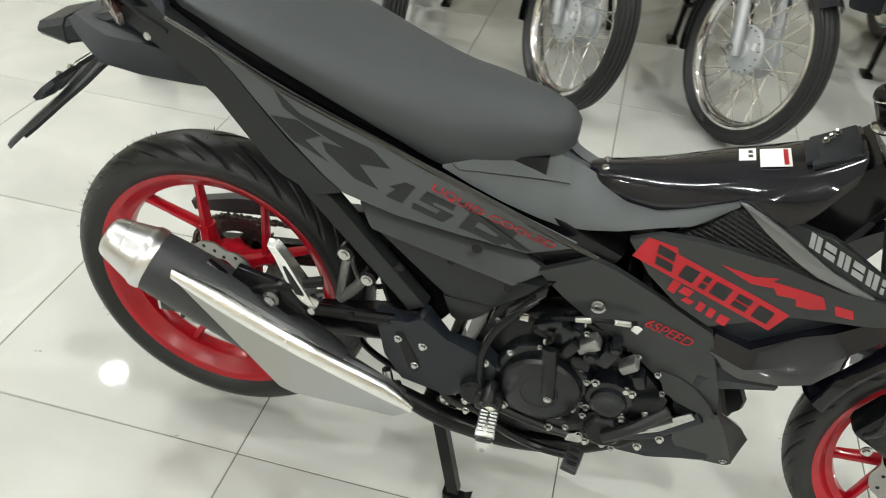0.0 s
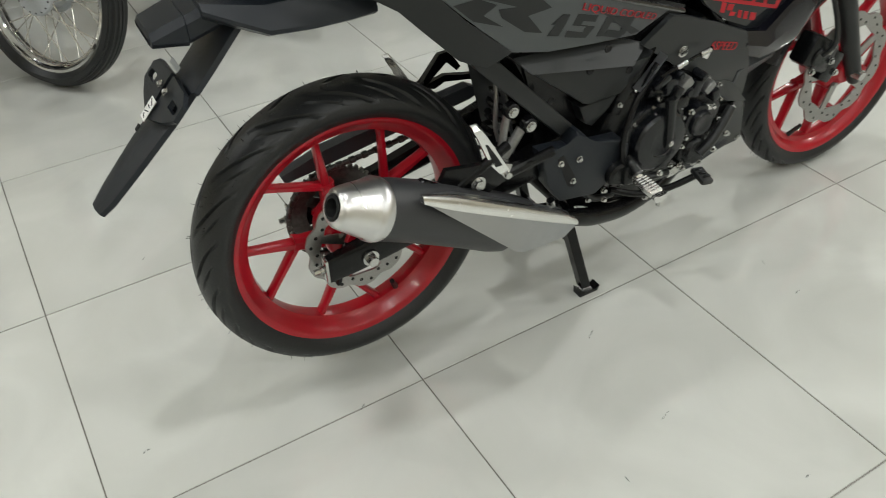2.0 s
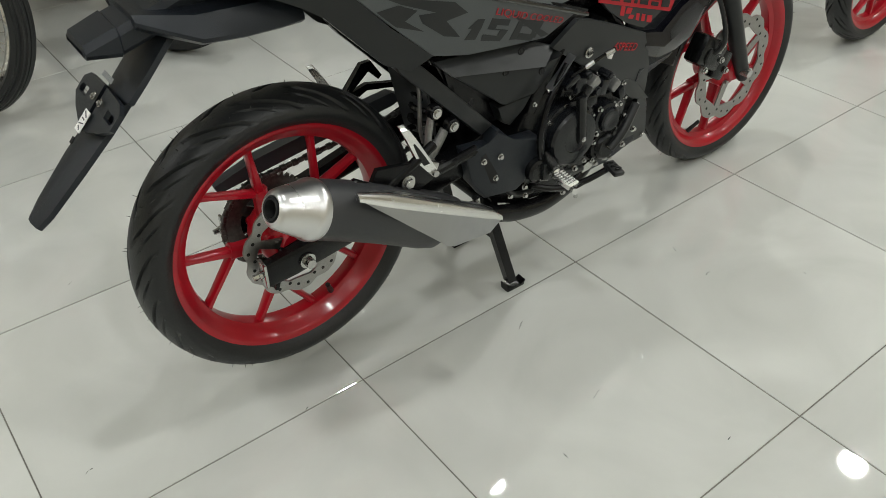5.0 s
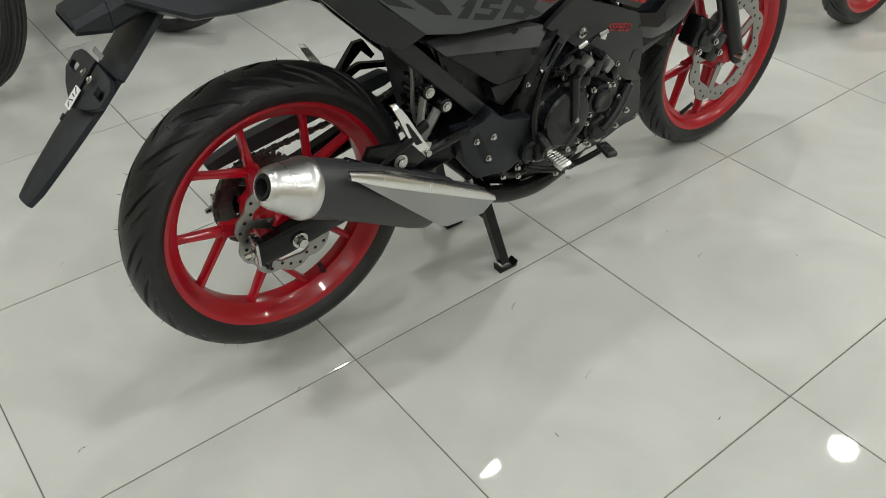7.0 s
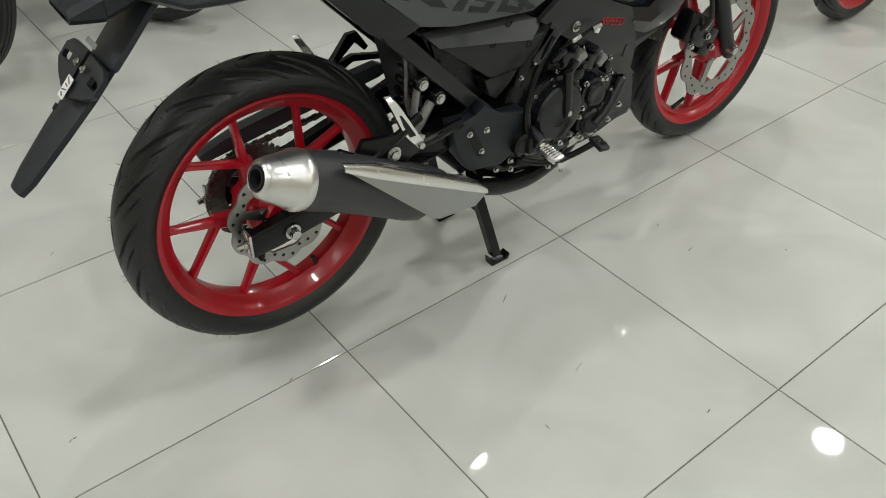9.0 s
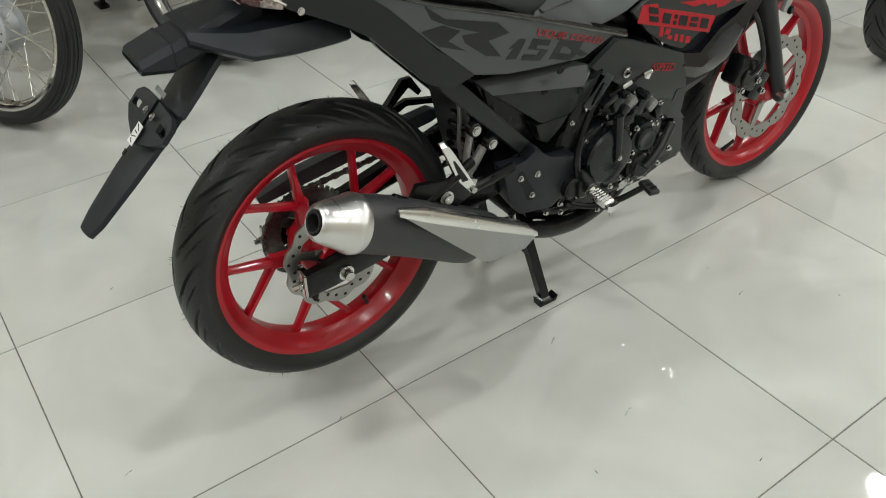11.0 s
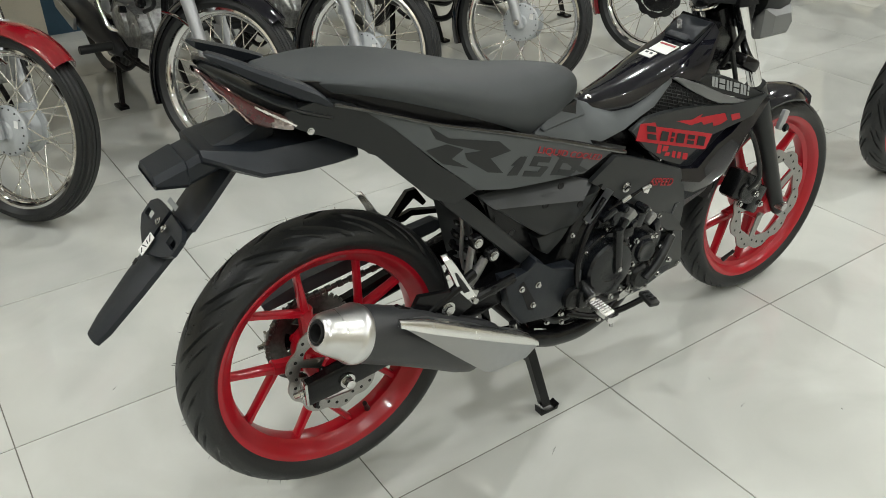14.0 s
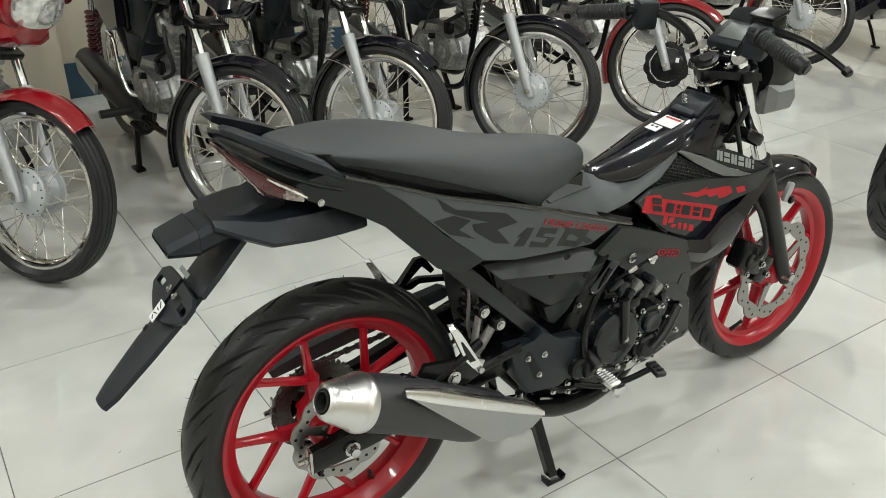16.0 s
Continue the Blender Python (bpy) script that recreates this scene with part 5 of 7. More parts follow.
        loft(bm, [[Vector((x, s * yo, zt)), Vector((x, s * (yo + 0.008), (zt + zb) / 2)), Vector((x, s * yo, zb)), Vector((x, s * (yo - 0.04), zb)), Vector((x, s * (yo - 0.04), zt))] for x, yo, zt, zb in ((0.825, 0.086, 0.465, 0.40), (0.88, 0.082, 0.458, 0.415), (0.94, 0.074, 0.452, 0.425))])
        P("lower_duct", bm, PLASTIC, root)
        # frame cover strut and airbox side cover
        bm = plate(B(), [(0.186, 0.648), (0.221, 0.638), (0.256, 0.615), (0.408, 0.454), (0.381, 0.438), (0.209, 0.618)], s * 0.112, s * 0.085, 0.003)
        P("frame_cover", bm, PANEL, root, "satin black diagonal frame cover")
        bm = plate(B(), [(0.318, 0.5785), (0.45, 0.552), (0.534, 0.535), (0.582, 0.547), (0.560, 0.520), (0.515, 0.482), (0.445, 0.480), (0.434, 0.484)], s * 0.107, s * 0.06, 0.004)
        ab = P("airbox_cover", bm, PANEL, root, "satin black side cover with screw recesses")
        bm = plate(B(), [(0.290, 0.606), (0.37, 0.597), (0.45, 0.586), (0.54, 0.570), (0.580, 0.553), (0.534, 0.535), (0.45, 0.552), (0.316, 0.579)], s * 0.112, s * 0.085, 0.0)
        for v in bm.verts:
            v.co.y -= s * 1.0 * max(0.0, v.co.z - (0.579 - 0.202 * (v.co.x - 0.316)))
        # Paler than the cover below it: light from above is put into the colour.
        P("cover_bevel", bm, mat_grey2(), ab, "bevelled upper edge in a paler grey that stands in for light on it")
        for x, z in ((0.44, 0.55), (0.529, 0.526), (0.36, 0.515), (0.475, 0.582)):
            bm = B()
            lathe(bm, [(0.0001, s * 0.1078), (0.004, s * 0.1076), (0.0065, s * 0.1092), (0.008, s * 0.107)], "Y", 16, m=Matrix.Translation((x, 0, z)))
            P("screw_recess", bm, HOLE, ab)
        bm = plate(B(), [(0.43, 0.476), (0.515, 0.478), (0.495, 0.452), (0.462, 0.428), (0.445, 0.438)], s * 0.100, s * 0.06, 0.003)
        P("lower_airbox", bm, PANEL, root)
        bm = plate(B(), [(0.595, 0.548), (0.575, 0.545), (0.515, 0.475), (0.505, 0.44), (0.525, 0.43), (0.545, 0.478)], s * 0.100, s * 0.075, 0.003)
        P("frame_rail", bm, BLACKMETAL, root)
    bm = bolt(B(), (0.661, -0.0985, 0.523), (0, -1, 0), 0.0105, 0.006)
    P("cowl_bolt", bm, STEEL, root)


MADE = {}


def mat_grey2():
    if "g2" not in MADE:
        MADE["g2"] = mat("dark_grey_paint", (0.031, 0.0335, 0.034), 0.36, spec=0.35, metal=0.1, grain=0.05, grain_scale=1200, stain=0.04)
    return MADE["g2"]


def build_front(root):
    P = part
    f = Vector((0.94, 0, 0.89)) - Vector((1.238, 0, 0.292))
    fd = f.normalized()
    base = Vector((1.236, 0, 0.292))
    for s in (-1, 1):
        y = s * 0.068
        at = lambda d: base + fd * d + Vector((0, y, 0))
        bm = B()
        tube(bm, [at(-0.03), at(0.0), at(0.10), at(0.20), at(0.33), at(0.40)], [0.014, 0.019, 0.021, 0.023, 0.025, 0.024], seg=18)
        leg = P("fork_leg", bm, PANEL, root, "satin black fork lower leg")
        bm = cyl(B(), at(0.395), at(0.675), 0.0165, seg=20)
        P("fork_tube", bm, CHROME, root, "chromed upper fork tube")
        bm = bolt(B(), at(0.0) + Vector((0, s * 0.022, 0)), (0, s, 0), 0.011, 0.010)
        P("axle_bolt", bm, STEEL, leg)
        bm = B()
        box(bm, 1.165, s * 0.086, 0.545, 0.022, 0.012, 0.05, 0.004, pose(0, 0, 0, 0, 20, 0))
        P("fender_bolt", bolt(B(), (1.172, s * 0.092, 0.525), (0, s, 0), 0.010, 0.008), CAST, root)
        P("fender_bracket", bm, FORKGREY, root)
    bm = cyl(B(), (1.228, -0.10, 0.292), (1.228, 0.10, 0.292), 0.010)
    P("front_axle", bm, STEEL, root)
    bm = B()
    rings = []
    n = 26
    for k in range(n + 1):
        a = math.radians(56 + 106 * k / n)
        r = 0.298 + 0.012 * math.sin(math.pi * k / n)
        w = 0.052 * (0.35 + 0.65 * min(1, k / 5.0))
        c = Vector((1.228 + r * math.cos(a), 0, 0.292 + r * math.sin(a)))
        d = Vector((math.cos(a), 0, math.sin(a)))
        out = []
        for u in (-1, -0.9, -0.55, 0, 0.55, 0.9, 1):
            out.append(c + Vector((0, w * u, 0)) - d * (0.030 * abs(u) ** 2.6))
        inn = [p - d * 0.005 for p in out[::-1]]
        rings.append(out + inn)
    loft(bm, rings)
    P("front_fender", bm, GLOSS, root, "gloss black pointed front fender")
    # caliper, hose
    bm = B()
    box(bm, 1.075, -0.066, 0.385, 0.10, 0.05, 0.075, 0.012, pose(0, 0, 0, 0, 30, 0))
    box(bm, 1.12, -0.075, 0.345, 0.05, 0.03, 0.075, 0.008, pose(0, 0, 0, 0, 30, 0))
    cyl(bm, (1.06, -0.098, 0.385), (1.06, -0.07, 0.385), 0.022, seg=20, bevel=0.003)
    cal = P("front_caliper", bm, CAST, root, "black front brake caliper")
    for x, z in ((1.105, 0.365), (1.045, 0.355), (1.10, 0.405), (1.13, 0.33)):
        P("caliper_bolt", bolt(B(), (x, -0.092, z), (0, -1, 0), 0.008, 0.008), STEEL, cal)
    bm = tube(B(), [(1.075, -0.095, 0.40), (1.085, -0.11, 0.44), (1.075, -0.085, 0.52), (1.03, -0.065, 0.60), (0.99, -0.045, 0.74)], 0.0055)
    P("brake_hose", bm, RUBBER, root)
    bm = B()
    cyl(bm, (1.077, -0.100, 0.395), (1.083, -0.108, 0.425), 0.007, seg=12)
    P("hose_union", bm, CASTGREY, root)
    # yokes, bars, clocks
    bm = B()
    loft(bm, [[Vector((0.925 + x + 0.42 * (0.875 - z), y, z)) for x, y in ((-0.030, -0.022), (-0.012, -0.040), (0.026, -0.092), (0.052, -0.094), (0.064, -0.070), (0.058, 0.0), (0.064, 0.070), (0.052, 0.094), (0.026, 0.092), (-0.012, 0.040), (-0.030, 0.022))] for z in (0.846, 0.850, 0.861, 0.864)])
    for y in (-0.068, 0.068):
        cyl(bm, (0.972, y, 0.845), (0.965, y, 0.872), 0.025, seg=20, bevel=0.003)
    P("top_yoke", bm, BLACKMETAL, root)
    bm = B()
    box(bm, 1.01, 0, 0.71, 0.060, 0.185, 0.03, 0.010, pose(0, 0, 0, 0, 27, 0))
    P("lower_yoke", bm, BLACKMETAL, root)
    bm = cyl(B(), base + fd * 0.44, base + fd * 0.60, 0.03, seg=24)
    P("steering_head", bm, BLACKMETAL, root)
    bm = B()
    sm = Matrix.Translation(Vector((0.917, 0.005, 0.884))) @ pose(0, 0, 0, 0, -27, 0)
    lathe(bm, [(0.0001, 0.002), (0.014, 0.002), (0.016, -0.002), (0.026, -0.004), (0.028, -0.008), (0.028, -0.05), (0.02, -0.055)], "Z", 28, m=sm)
    stem = P("stem_nut", bm, BLACKMETAL, root, "black steering stem nut with chrome rings")
    for r, z in ((0.027, -0.006), (0.034, -0.046)):
        bm = B()
        lathe(bm, [(r - 0.006, z), (r, z - 0.001), (r + 0.002, z - 0.004), (r, z - 0.008), (r - 0.006, z - 0.009)], "Z", 32, closed=True, m=sm)
        P("chrome_ring", bm, CHROME, stem)
    for s in (-1, 1):
        t = base + fd * 0.676 + Vector((0, s * 0.068, 0))
        bm = B()
        cyl(bm, t, t + fd * 0.012, 0.017, 0.014, seg=6)
        P("fork_cap", bm, STEEL, root)
        if s < 0:
            mid, root_pt, end = (0.905, -0.112, 0.955), (0.8965, -0.136, 0.962), (0.905, -0.255, 0.916)
        else:
            mid, root_pt, end = (0.905, 0.15, 0.958), (0.868, 0.206, 0.9565), (0.815, 0.315, 0.940)
        bm = B()
        tube(bm, [(0.935, s * 0.06, 0.895), (0.928, s * 0.085, 0.93), mid, root_pt, end], 0.011)
        P("handlebar", bm, BLACKMETAL, root)
        bm = B()
        d = (Vector(end) - Vector(root_pt)).normalized()
        o = Vector(root_pt)
        m = Matrix.Translation(o) @ d.to_track_quat("Z", "Y").to_matrix().to_4x4()
        prof = [(0.012, 0), (0.021, 0.0), (0.021, 0.006)]
        for k in range(14):
            prof += [(0.0168, 0.008 + k * 0.007), (0.0182, 0.010 + k * 0.007), (0.0182, 0.013 + k * 0.007)]
        prof += [(0.0175, 0.110), (0.0165, 0.120), (0.012, 0.124), (0.0001, 0.125)]
        lathe(bm, prof, "Z", 20, m=m)
        P("grip", bm, RUBBER, root, "ribbed black rubber handlebar grip")
        bm = B()
        c = (0.914, -0.124, 0.944) if s < 0 else (0.888, 0.172, 0.955)
        box(bm, *c, 0.05, 0.05, 0.068, 0.010, pose(0, 0, 0, 10, 0, -s * 25))
        box(bm, c[0] - 0.02, c[1], c[2] + 0.017, 0.02, 0.02, 0.012, 0.003)
        P("switch_box", bm, PLASTIC, root)
        bm = B()
        if s < 0:
            tube(bm, [(0.94, -0.140, 0.966), (0.967, -0.19, 0.951), (0.978, -0.24, 0.932), (0.982, -0.285, 0.911)], [0.009, 0.0075, 0.006, 0.006], seg=10)
            cyl(bm, (0.982, -0.281, 0.913), (0.980, -0.297, 0.906), 0.010, 0.009, seg=14, bevel=0.003)
        else:
            tube(bm, [(0.925, 0.185, 0.96), (0.928, 0.235, 0.955), (0.915, 0.285, 0.945), (0.898, 0.325, 0.934)], [0.009, 0.0075, 0.006, 0.006], seg=10)
            cyl(bm, (0.90, 0.322, 0.935), (0.890, 0.338, 0.931), 0.010, 0.009, seg=14, bevel=0.003)
        P("lever", bm, BLACKMETAL, root, "black brake lever" if s < 0 else "black clutch lever")
    bm = B()
    box(bm, 0.952, -0.112, 0.975, 0.045, 0.06, 0.035, 0.008, pose(0, 0, 0, 0, -15, 0))
    box(bm, 0.949, -0.112, 0.995, 0.05, 0.065, 0.008, 0.003, pose(0, 0, 0, 0, -15, 0))
    P("brake_reservoir", bm, CAST, root)
    bm = B()
    m = Matrix.Translation((1.003, -0.012, 0.918)) @ pose(0, 0, 0, 0, -30, 0)
    box(bm, 0, 0, 0, 0.086, 0.135, 0.032, 0.012)
    put(bm, bm.verts, m)
    clock = P("instrument_panel", bm, PLASTIC, root, "black digital instrument panel")
    bm = B()
    box(bm, 0.0, 0.0, 0.0165, 0.048, 0.085, 0.003, 0.001)
    put(bm, bm.verts, m)
    P("display", bm, LCD, clock, "dark grey unlit display")
    bm = B()
    rings = []
    for k in range(9):
        u = -1 + 0.25 * k
        rings.append([m @ Vector((x - 0.006, 0.070 * u, z - 0.014 * u * u)) for x, z in ((0.040, 0.014), (0.056, 0.030), (0.072, 0.034), (0.072, 0.031), (0.054, 0.024))])
    loft(bm, rings)
    P("visor", bm, PLASTIC, clock, "low arched black visor over the display")
    # bar holder in front of the stem with two bright rings, and the yoke bolts
    bm = B()
    loft(bm, [[Vector((0.974 + x * k - 0.42 * (z - 0.86), y * k, z)) for x, y in ((-0.022, -0.038), (0.022, -0.038), (0.028, 0.0), (0.022, 0.038), (-0.022, 0.038), (-0.028, 0.0))] for z, k in ((0.862, 1.0), (0.882, 0.98), (0.889, 0.9), (0.891, 0.8))])
    for s in (-1, 1):
        cyl(bm, (0.962, s * 0.020, 0.888), (0.960, s * 0.020, 0.893), 0.016, seg=22, bevel=0.002)
    P("bar_clamp", bm, CAST, root)
    for s in (-1, 1):
        bm = B()
        lathe(bm, [(0.0075, 0.0), (0.0085, 0.003), (0.0115, 0.003), (0.0125, 0.0)], "Z", 20, closed=True, m=Matrix.Translation((0.9597, s * 0.020, 0.8935)) @ pose(0, 0, 0, 0, -22, 0))
        P("clamp_bolt", bm, CHROME, root, "bright ring round a clamp bolt")
        bm = bolt(B(), (0.940, s * 0.040, 0.868), (-0.4, 0, 1), 0.0085, 0.013)
        P("clamp_bolt", bm, STEEL, root, "bright hexagon yoke bolt")
    # headlight cowl and front lamp
    bm = B()
    rings = []
    for x, w, zt, zb in ((1.02, 0.095, 0.93, 0.79), (1.06, 0.100, 0.945, 0.765), (1.10, 0.092, 0.915, 0.765), (1.13, 0.065, 0.86, 0.79)):
        zm, h = (zt + zb) / 2, (zt - zb) / 2
        rings.append([Vector((x, w * math.copysign(abs(math.cos(a)) ** 0.8, math.cos(a)), zm + h * math.sin(a))) for a in (2 * math.pi * i / 20 for i in range(20))])
    loft(bm, rings)
    P("headlight_cowl", bm, PANEL, root, "black headlight cowl")
    for s in (-1, 1):
        bm = B()
        loft(bm, [[Vector((x, s * (y + d), z)) for x, z in ((x0, zt), (x1, zt), (x1 + 0.01, (zt + zb) / 2), (x1, zb), (x0, zb))] for y, d, x0, x1, zt, zb in ((0.07, 0, 1.02, 1.10, 0.82, 0.76), (0.09, 0, 1.02, 1.105, 0.83, 0.765), (0.104, 0, 1.04, 1.09, 0.815, 0.775))])
        P("side_lens", bm, STRIP, root, "grey plastic side fin of the headlight")
    bm = B()
    tube(bm, [(0.99, -0.05, 0.90), (1.0, -0.07, 0.84), (0.99, -0.06, 0.76), (0.97, -0.04, 0.70)], 0.007)
    P("throttle_cable", bm, RUBBER, root)
    P("clutch_cable", tube(B(), [(1.0, 0.03, 0.92), (1.04, 0.0, 0.88), (1.01, -0.03, 0.78)], 0.006), RUBBER, root)


def build_engine(root):
    P = part
    # crankcase
    bm = plate(B(), [(0.46, 0.34), (0.50, 0.435), (0.56, 0.47), (0.66, 0.46), (0.74, 0.43), (0.80, 0.37), (0.79, 0.29), (0.72, 0.235), (0.58, 0.215), (0.48, 0.222), (0.455, 0.26)], -0.095, 0.095, 0.012)
    P("crankcase", bm, CAST, root, "black painted engine crankcase")
    bm = B()
    c = (0.604, 0.365)
    m = Matrix.Translation((c[0], 0, c[1]))
    lathe(bm, [(0.0001, -0.1405), (0.028, -0.1405), (0.030, -0.142), (0.046, -0.141), (0.057, -0.139), (0.062, -0.134), (0.064, -0.118), (0.073, -0.116), (0.077, -0.108), (0.078, -0.09)], "Y", 56, m=m)
    cl = P("clutch_cover", bm, CLUTCH, root, "round satin black clutch cover")
    bm = B()
    loft(bm, [[Vector((x + w * u, -0.139 - 0.010 * v * k, z)) for u, v in ((-1, 0), (-0.8, 0.75), (-0.3, 1), (0.3, 1), (0.8, 0.75), (1, 0))] for x, z, w, k in ((0.618, 0.352, 0.008, 0.6), (0.619, 0.362, 0.0115, 1.0), (0.615, 0.40, 0.0115, 1.0), (0.610, 0.440, 0.012, 1.1), (0.607, 0.462, 0.012, 1.2))])
    P("cover_rib", bm, CAST, cl)
    P("centre_bolt", bolt(B(), (0.619, -0.148, 0.363), (0, -1, 0), 0.0055, 0.004), STEEL, cl)
    for k in range(9):
        a = math.radians(20 + 40 * k)
        r = 0.0715
        P("cover_bolt", bolt(B(), (c[0] + r * math.cos(a), -0.116, c[1] + r * math.sin(a)), (0, -1, 0), 0.0050, 0.007), STEEL, cl)
    bm = B()
    lathe(bm, [(0.0001, -0.136), (0.012, -0.136), (0.014, -0.137), (0.022, -0.137), (0.026, -0.134), (0.028, -0.126), (0.035, -0.124), (0.037, -0.11), (0.038, -0.08)], "Y", 40, m=Matrix.Translation((0.709, 0, 0.370)))
    of = P("oil_filter_cover", bm, CLUTCH, root, "round black oil filter cover")
    for a in (40, 130, 220, 310):
        P("cover_bolt", bolt(B(), (0.709 + 0.040 * math.cos(radians(a)), -0.122, 0.370 + 0.040 * math.sin(radians(a))), (0, -1, 0), 0.0058, 0.010), STEEL, of)
    bm = B()
    lathe(bm, [(0.0001, -0.132), (0.024, -0.132), (0.028, -0.129), (0.031, -0.122), (0.038, -0.120), (0.041, -0.112), (0.041, -0.08)], "Y", 32, m=Matrix.Translation((0.712, 0, 0.302)))
    wp = P("water_pump", bm, CAST, root, "round black water pump cover")
    for a in (150, 215, 300):
        P("cover_bolt", bolt(B(), (0.712 + 0.041 * math.cos(radians(a)), -0.120, 0.302 + 0.041 * math.sin(radians(a))), (0, -1, 0), 0.0048, 0.008), STEEL, wp)
    # cylinder and head, leaning forward
    for k in range(6):
        bm = B()
        box(bm, 0.665 + 0.022 * k, 0, 0.455 + 0.017 * k, 0.014, 0.17 - 0.004 * k, 0.11, 0.003, pose(0, 0, 0, 0, -38, 0))
        P("cylinder_fin", bm, CAST, root)
    bm = B()
    box(bm, 0.60, -0.07, 0.47, 0.10, 0.04, 0.035, 0.008, pose(0, 0, 0, 0, -20, 0))
    box(bm, 0.66, -0.085, 0.455, 0.05, 0.03, 0.06, 0.006, pose(0, 0, 0, 0, 20, 0))
    cyl(bm, (0.575, -0.11, 0.47), (0.625, -0.11, 0.455), 0.012, seg=14, bevel=0.003)
    cyl(bm, (0.64, -0.115, 0.435), (0.66, -0.115, 0.40), 0.011, seg=14, bevel=0.003)
    box(bm, 0.655, -0.118, 0.43, 0.03, 0.02, 0.025, 0.004)
    box(bm, 0.635, -0.122, 0.455, 0.018, 0.02, 0.03, 0.003, pose(0, 0, 0, 0, 30, 0))
    P("clutch_arm", bm, CAST, root, "black clutch release arm")
    P("hose", tube(B(), [(0.715, -0.135, 0.30), (0.75, -0.135, 0.33), (0.80, -0.118, 0.372)], 0.010), RUBBER, root, "black coolant hose")
    P("hose", tube(B(), [(0.68, -0.115, 0.285), (0.74, -0.11, 0.30), (0.81, -0.09, 0.335)], 0.009), RUBBER, root, "black coolant hose")
    P("hose", tube(B(), [(0.48, -0.105, 0.31), (0.53, -0.115, 0.29), (0.60, -0.115, 0.272), (0.66, -0.11, 0.26)], 0.008), RUBBER, root, "black coolant hose")
    P("hose", tube(B(), [(0.40, -0.10, 0.34), (0.44, -0.115, 0.30), (0.47, -0.115, 0.27), (0.52, -0.11, 0.26)], 0.007), RUBBER, root, "black coolant hose")
    for x, z, w, h, a in ((0.622, 0.472, 0.030, 0.034, 10), (0.660, 0.462, 0.036, 0.020, -35), (0.690, 0.448, 0.022, 0.034, 20), (0.600, 0.486, 0.040, 0.014, -25), (0.725, 0.440, 0.028, 0.016, -40), (0.655, 0.425, 0.018, 0.028, 15), (0.745, 0.418, 0.018, 0.026, -20)):
        bm = B()
        box(bm, x, -0.112, z, w, 0.026, h, 0.004, pose(0, 0, 0, 0, a, 0))
        P("casting_boss", bm, CASTGREY if x in (0.660, 0.725, 0.655) else CLUTCH, root)
    for x, z, r in ((0.668, 0.447, 0.012), (0.700, 0.472, 0.009), (0.640, 0.490, 0.009)):
        bm = B()
        lathe(bm, [(0.0001, -0.130), (r * 0.55, -0.130), (r * 0.6, -0.127), (r * 0.85, -0.128), (r, -0.124), (r, -0.10)], "Y", 20, m=Matrix.Translation((x, 0, z)))
        P("sensor_plug", bm, CLUTCH, root)
    bm = B()
    for x, y, z, r in ((0.56, -0.105, 0.478, 0.007), (0.53, -0.117, 0.29, 0.009), (0.645, -0.10, 0.49, 0.0065)):
        lathe(bm, [(r, -0.006), (r + 0.002, -0.006), (r + 0.002, 0.006), (r, 0.006)], "X", 16, closed=True, m=Matrix.Translation((x, y, z)))
    tagged(P("hose_clip", bm, STEEL, root), kind="stuff")
    for x, z, y in ((0.52, 0.455, -0.10), (0.655, 0.475, -0.105), (0.70, 0.475, -0.10), (0.735, 0.45, -0.10), (0.77, 0.425, -0.10), (0.785, 0.385, -0.095), (0.66, 0.33, -0.12), (0.655, 0.285, -0.118), (0.62, 0.275, -0.10), (0.56, 0.27, -0.105), (0.51, 0.30, -0.11), (0.47, 0.34, -0.105), (0.73, 0.285, -0.11), (0.76, 0.31, -0.105), (0.43, 0.33, -0.10), (0.45, 0.285, -0.10)):
        P("engine_bolt", bolt(B(), (x, y, z), (0, -1, 0.1), 0.0046, 0.009), STEEL, root)
    for x, z in ((0.73, 0.395), (0.768, 0.355), (0.799, 0.312), (0.717, 0.269), (0.69, 0.265), (0.629, 0.275), (0.552, 0.299), (0.504, 0.394), (0.601, 0.452), (0.489, 0.285), (0.77, 0.284), (0.599, 0.227)):
        P("engine_bolt", bolt(B(), (x, -0.118, z), (0, -1, 0.15), 0.0062, 0.010), STEEL, root)
    bm = tube(B(), [(0.60, -0.115, 0.495), (0.66, -0.118, 0.512), (0.72, -0.112, 0.520)], 0.0035, seg=8)
    P("cable", bm, BLACKMETAL, root)
    for x, z, a in ((0.645, 0.508, -16), (0.70, 0.519, -8)):
        bm = B()
        cyl(bm, (-0.012, 0, 0), (0.012, 0, 0), 0.0055, seg=12, bevel=0.001)
        put(bm, bm.verts, pose(x, -0.117, z, 0, a, 0))
        P("cable_adjuster", bm, STEEL, root)
    bm = B()
    box(bm, 0.722, -0.100, 0.499, 0.012, 0.004, 0.012, 0.001, pose(0, 0, 0, 0, 25, 0))
    P("tag", bm, WHITE, root, "small white paper tag")
    bm = plate(B(), [(0.655, 0.262), (0.675, 0.272), (0.690, 0.268), (0.705, 0.280), (0.700, 0.262), (0.680, 0.250), (0.660, 0.248)], -0.115, -0.108, 0.001)
    P("gasket_tab", bm, STEEL, root, "bright steel gasket tab")
    for x, z in ((0.452, 0.277), (0.470, 0.300), (0.492, 0.262)):
        P("engine_bolt", bolt(B(), (x, -0.118, z), (0, -1, 0.1), 0.0058, 0.009), STEEL, root)
    bm = B()
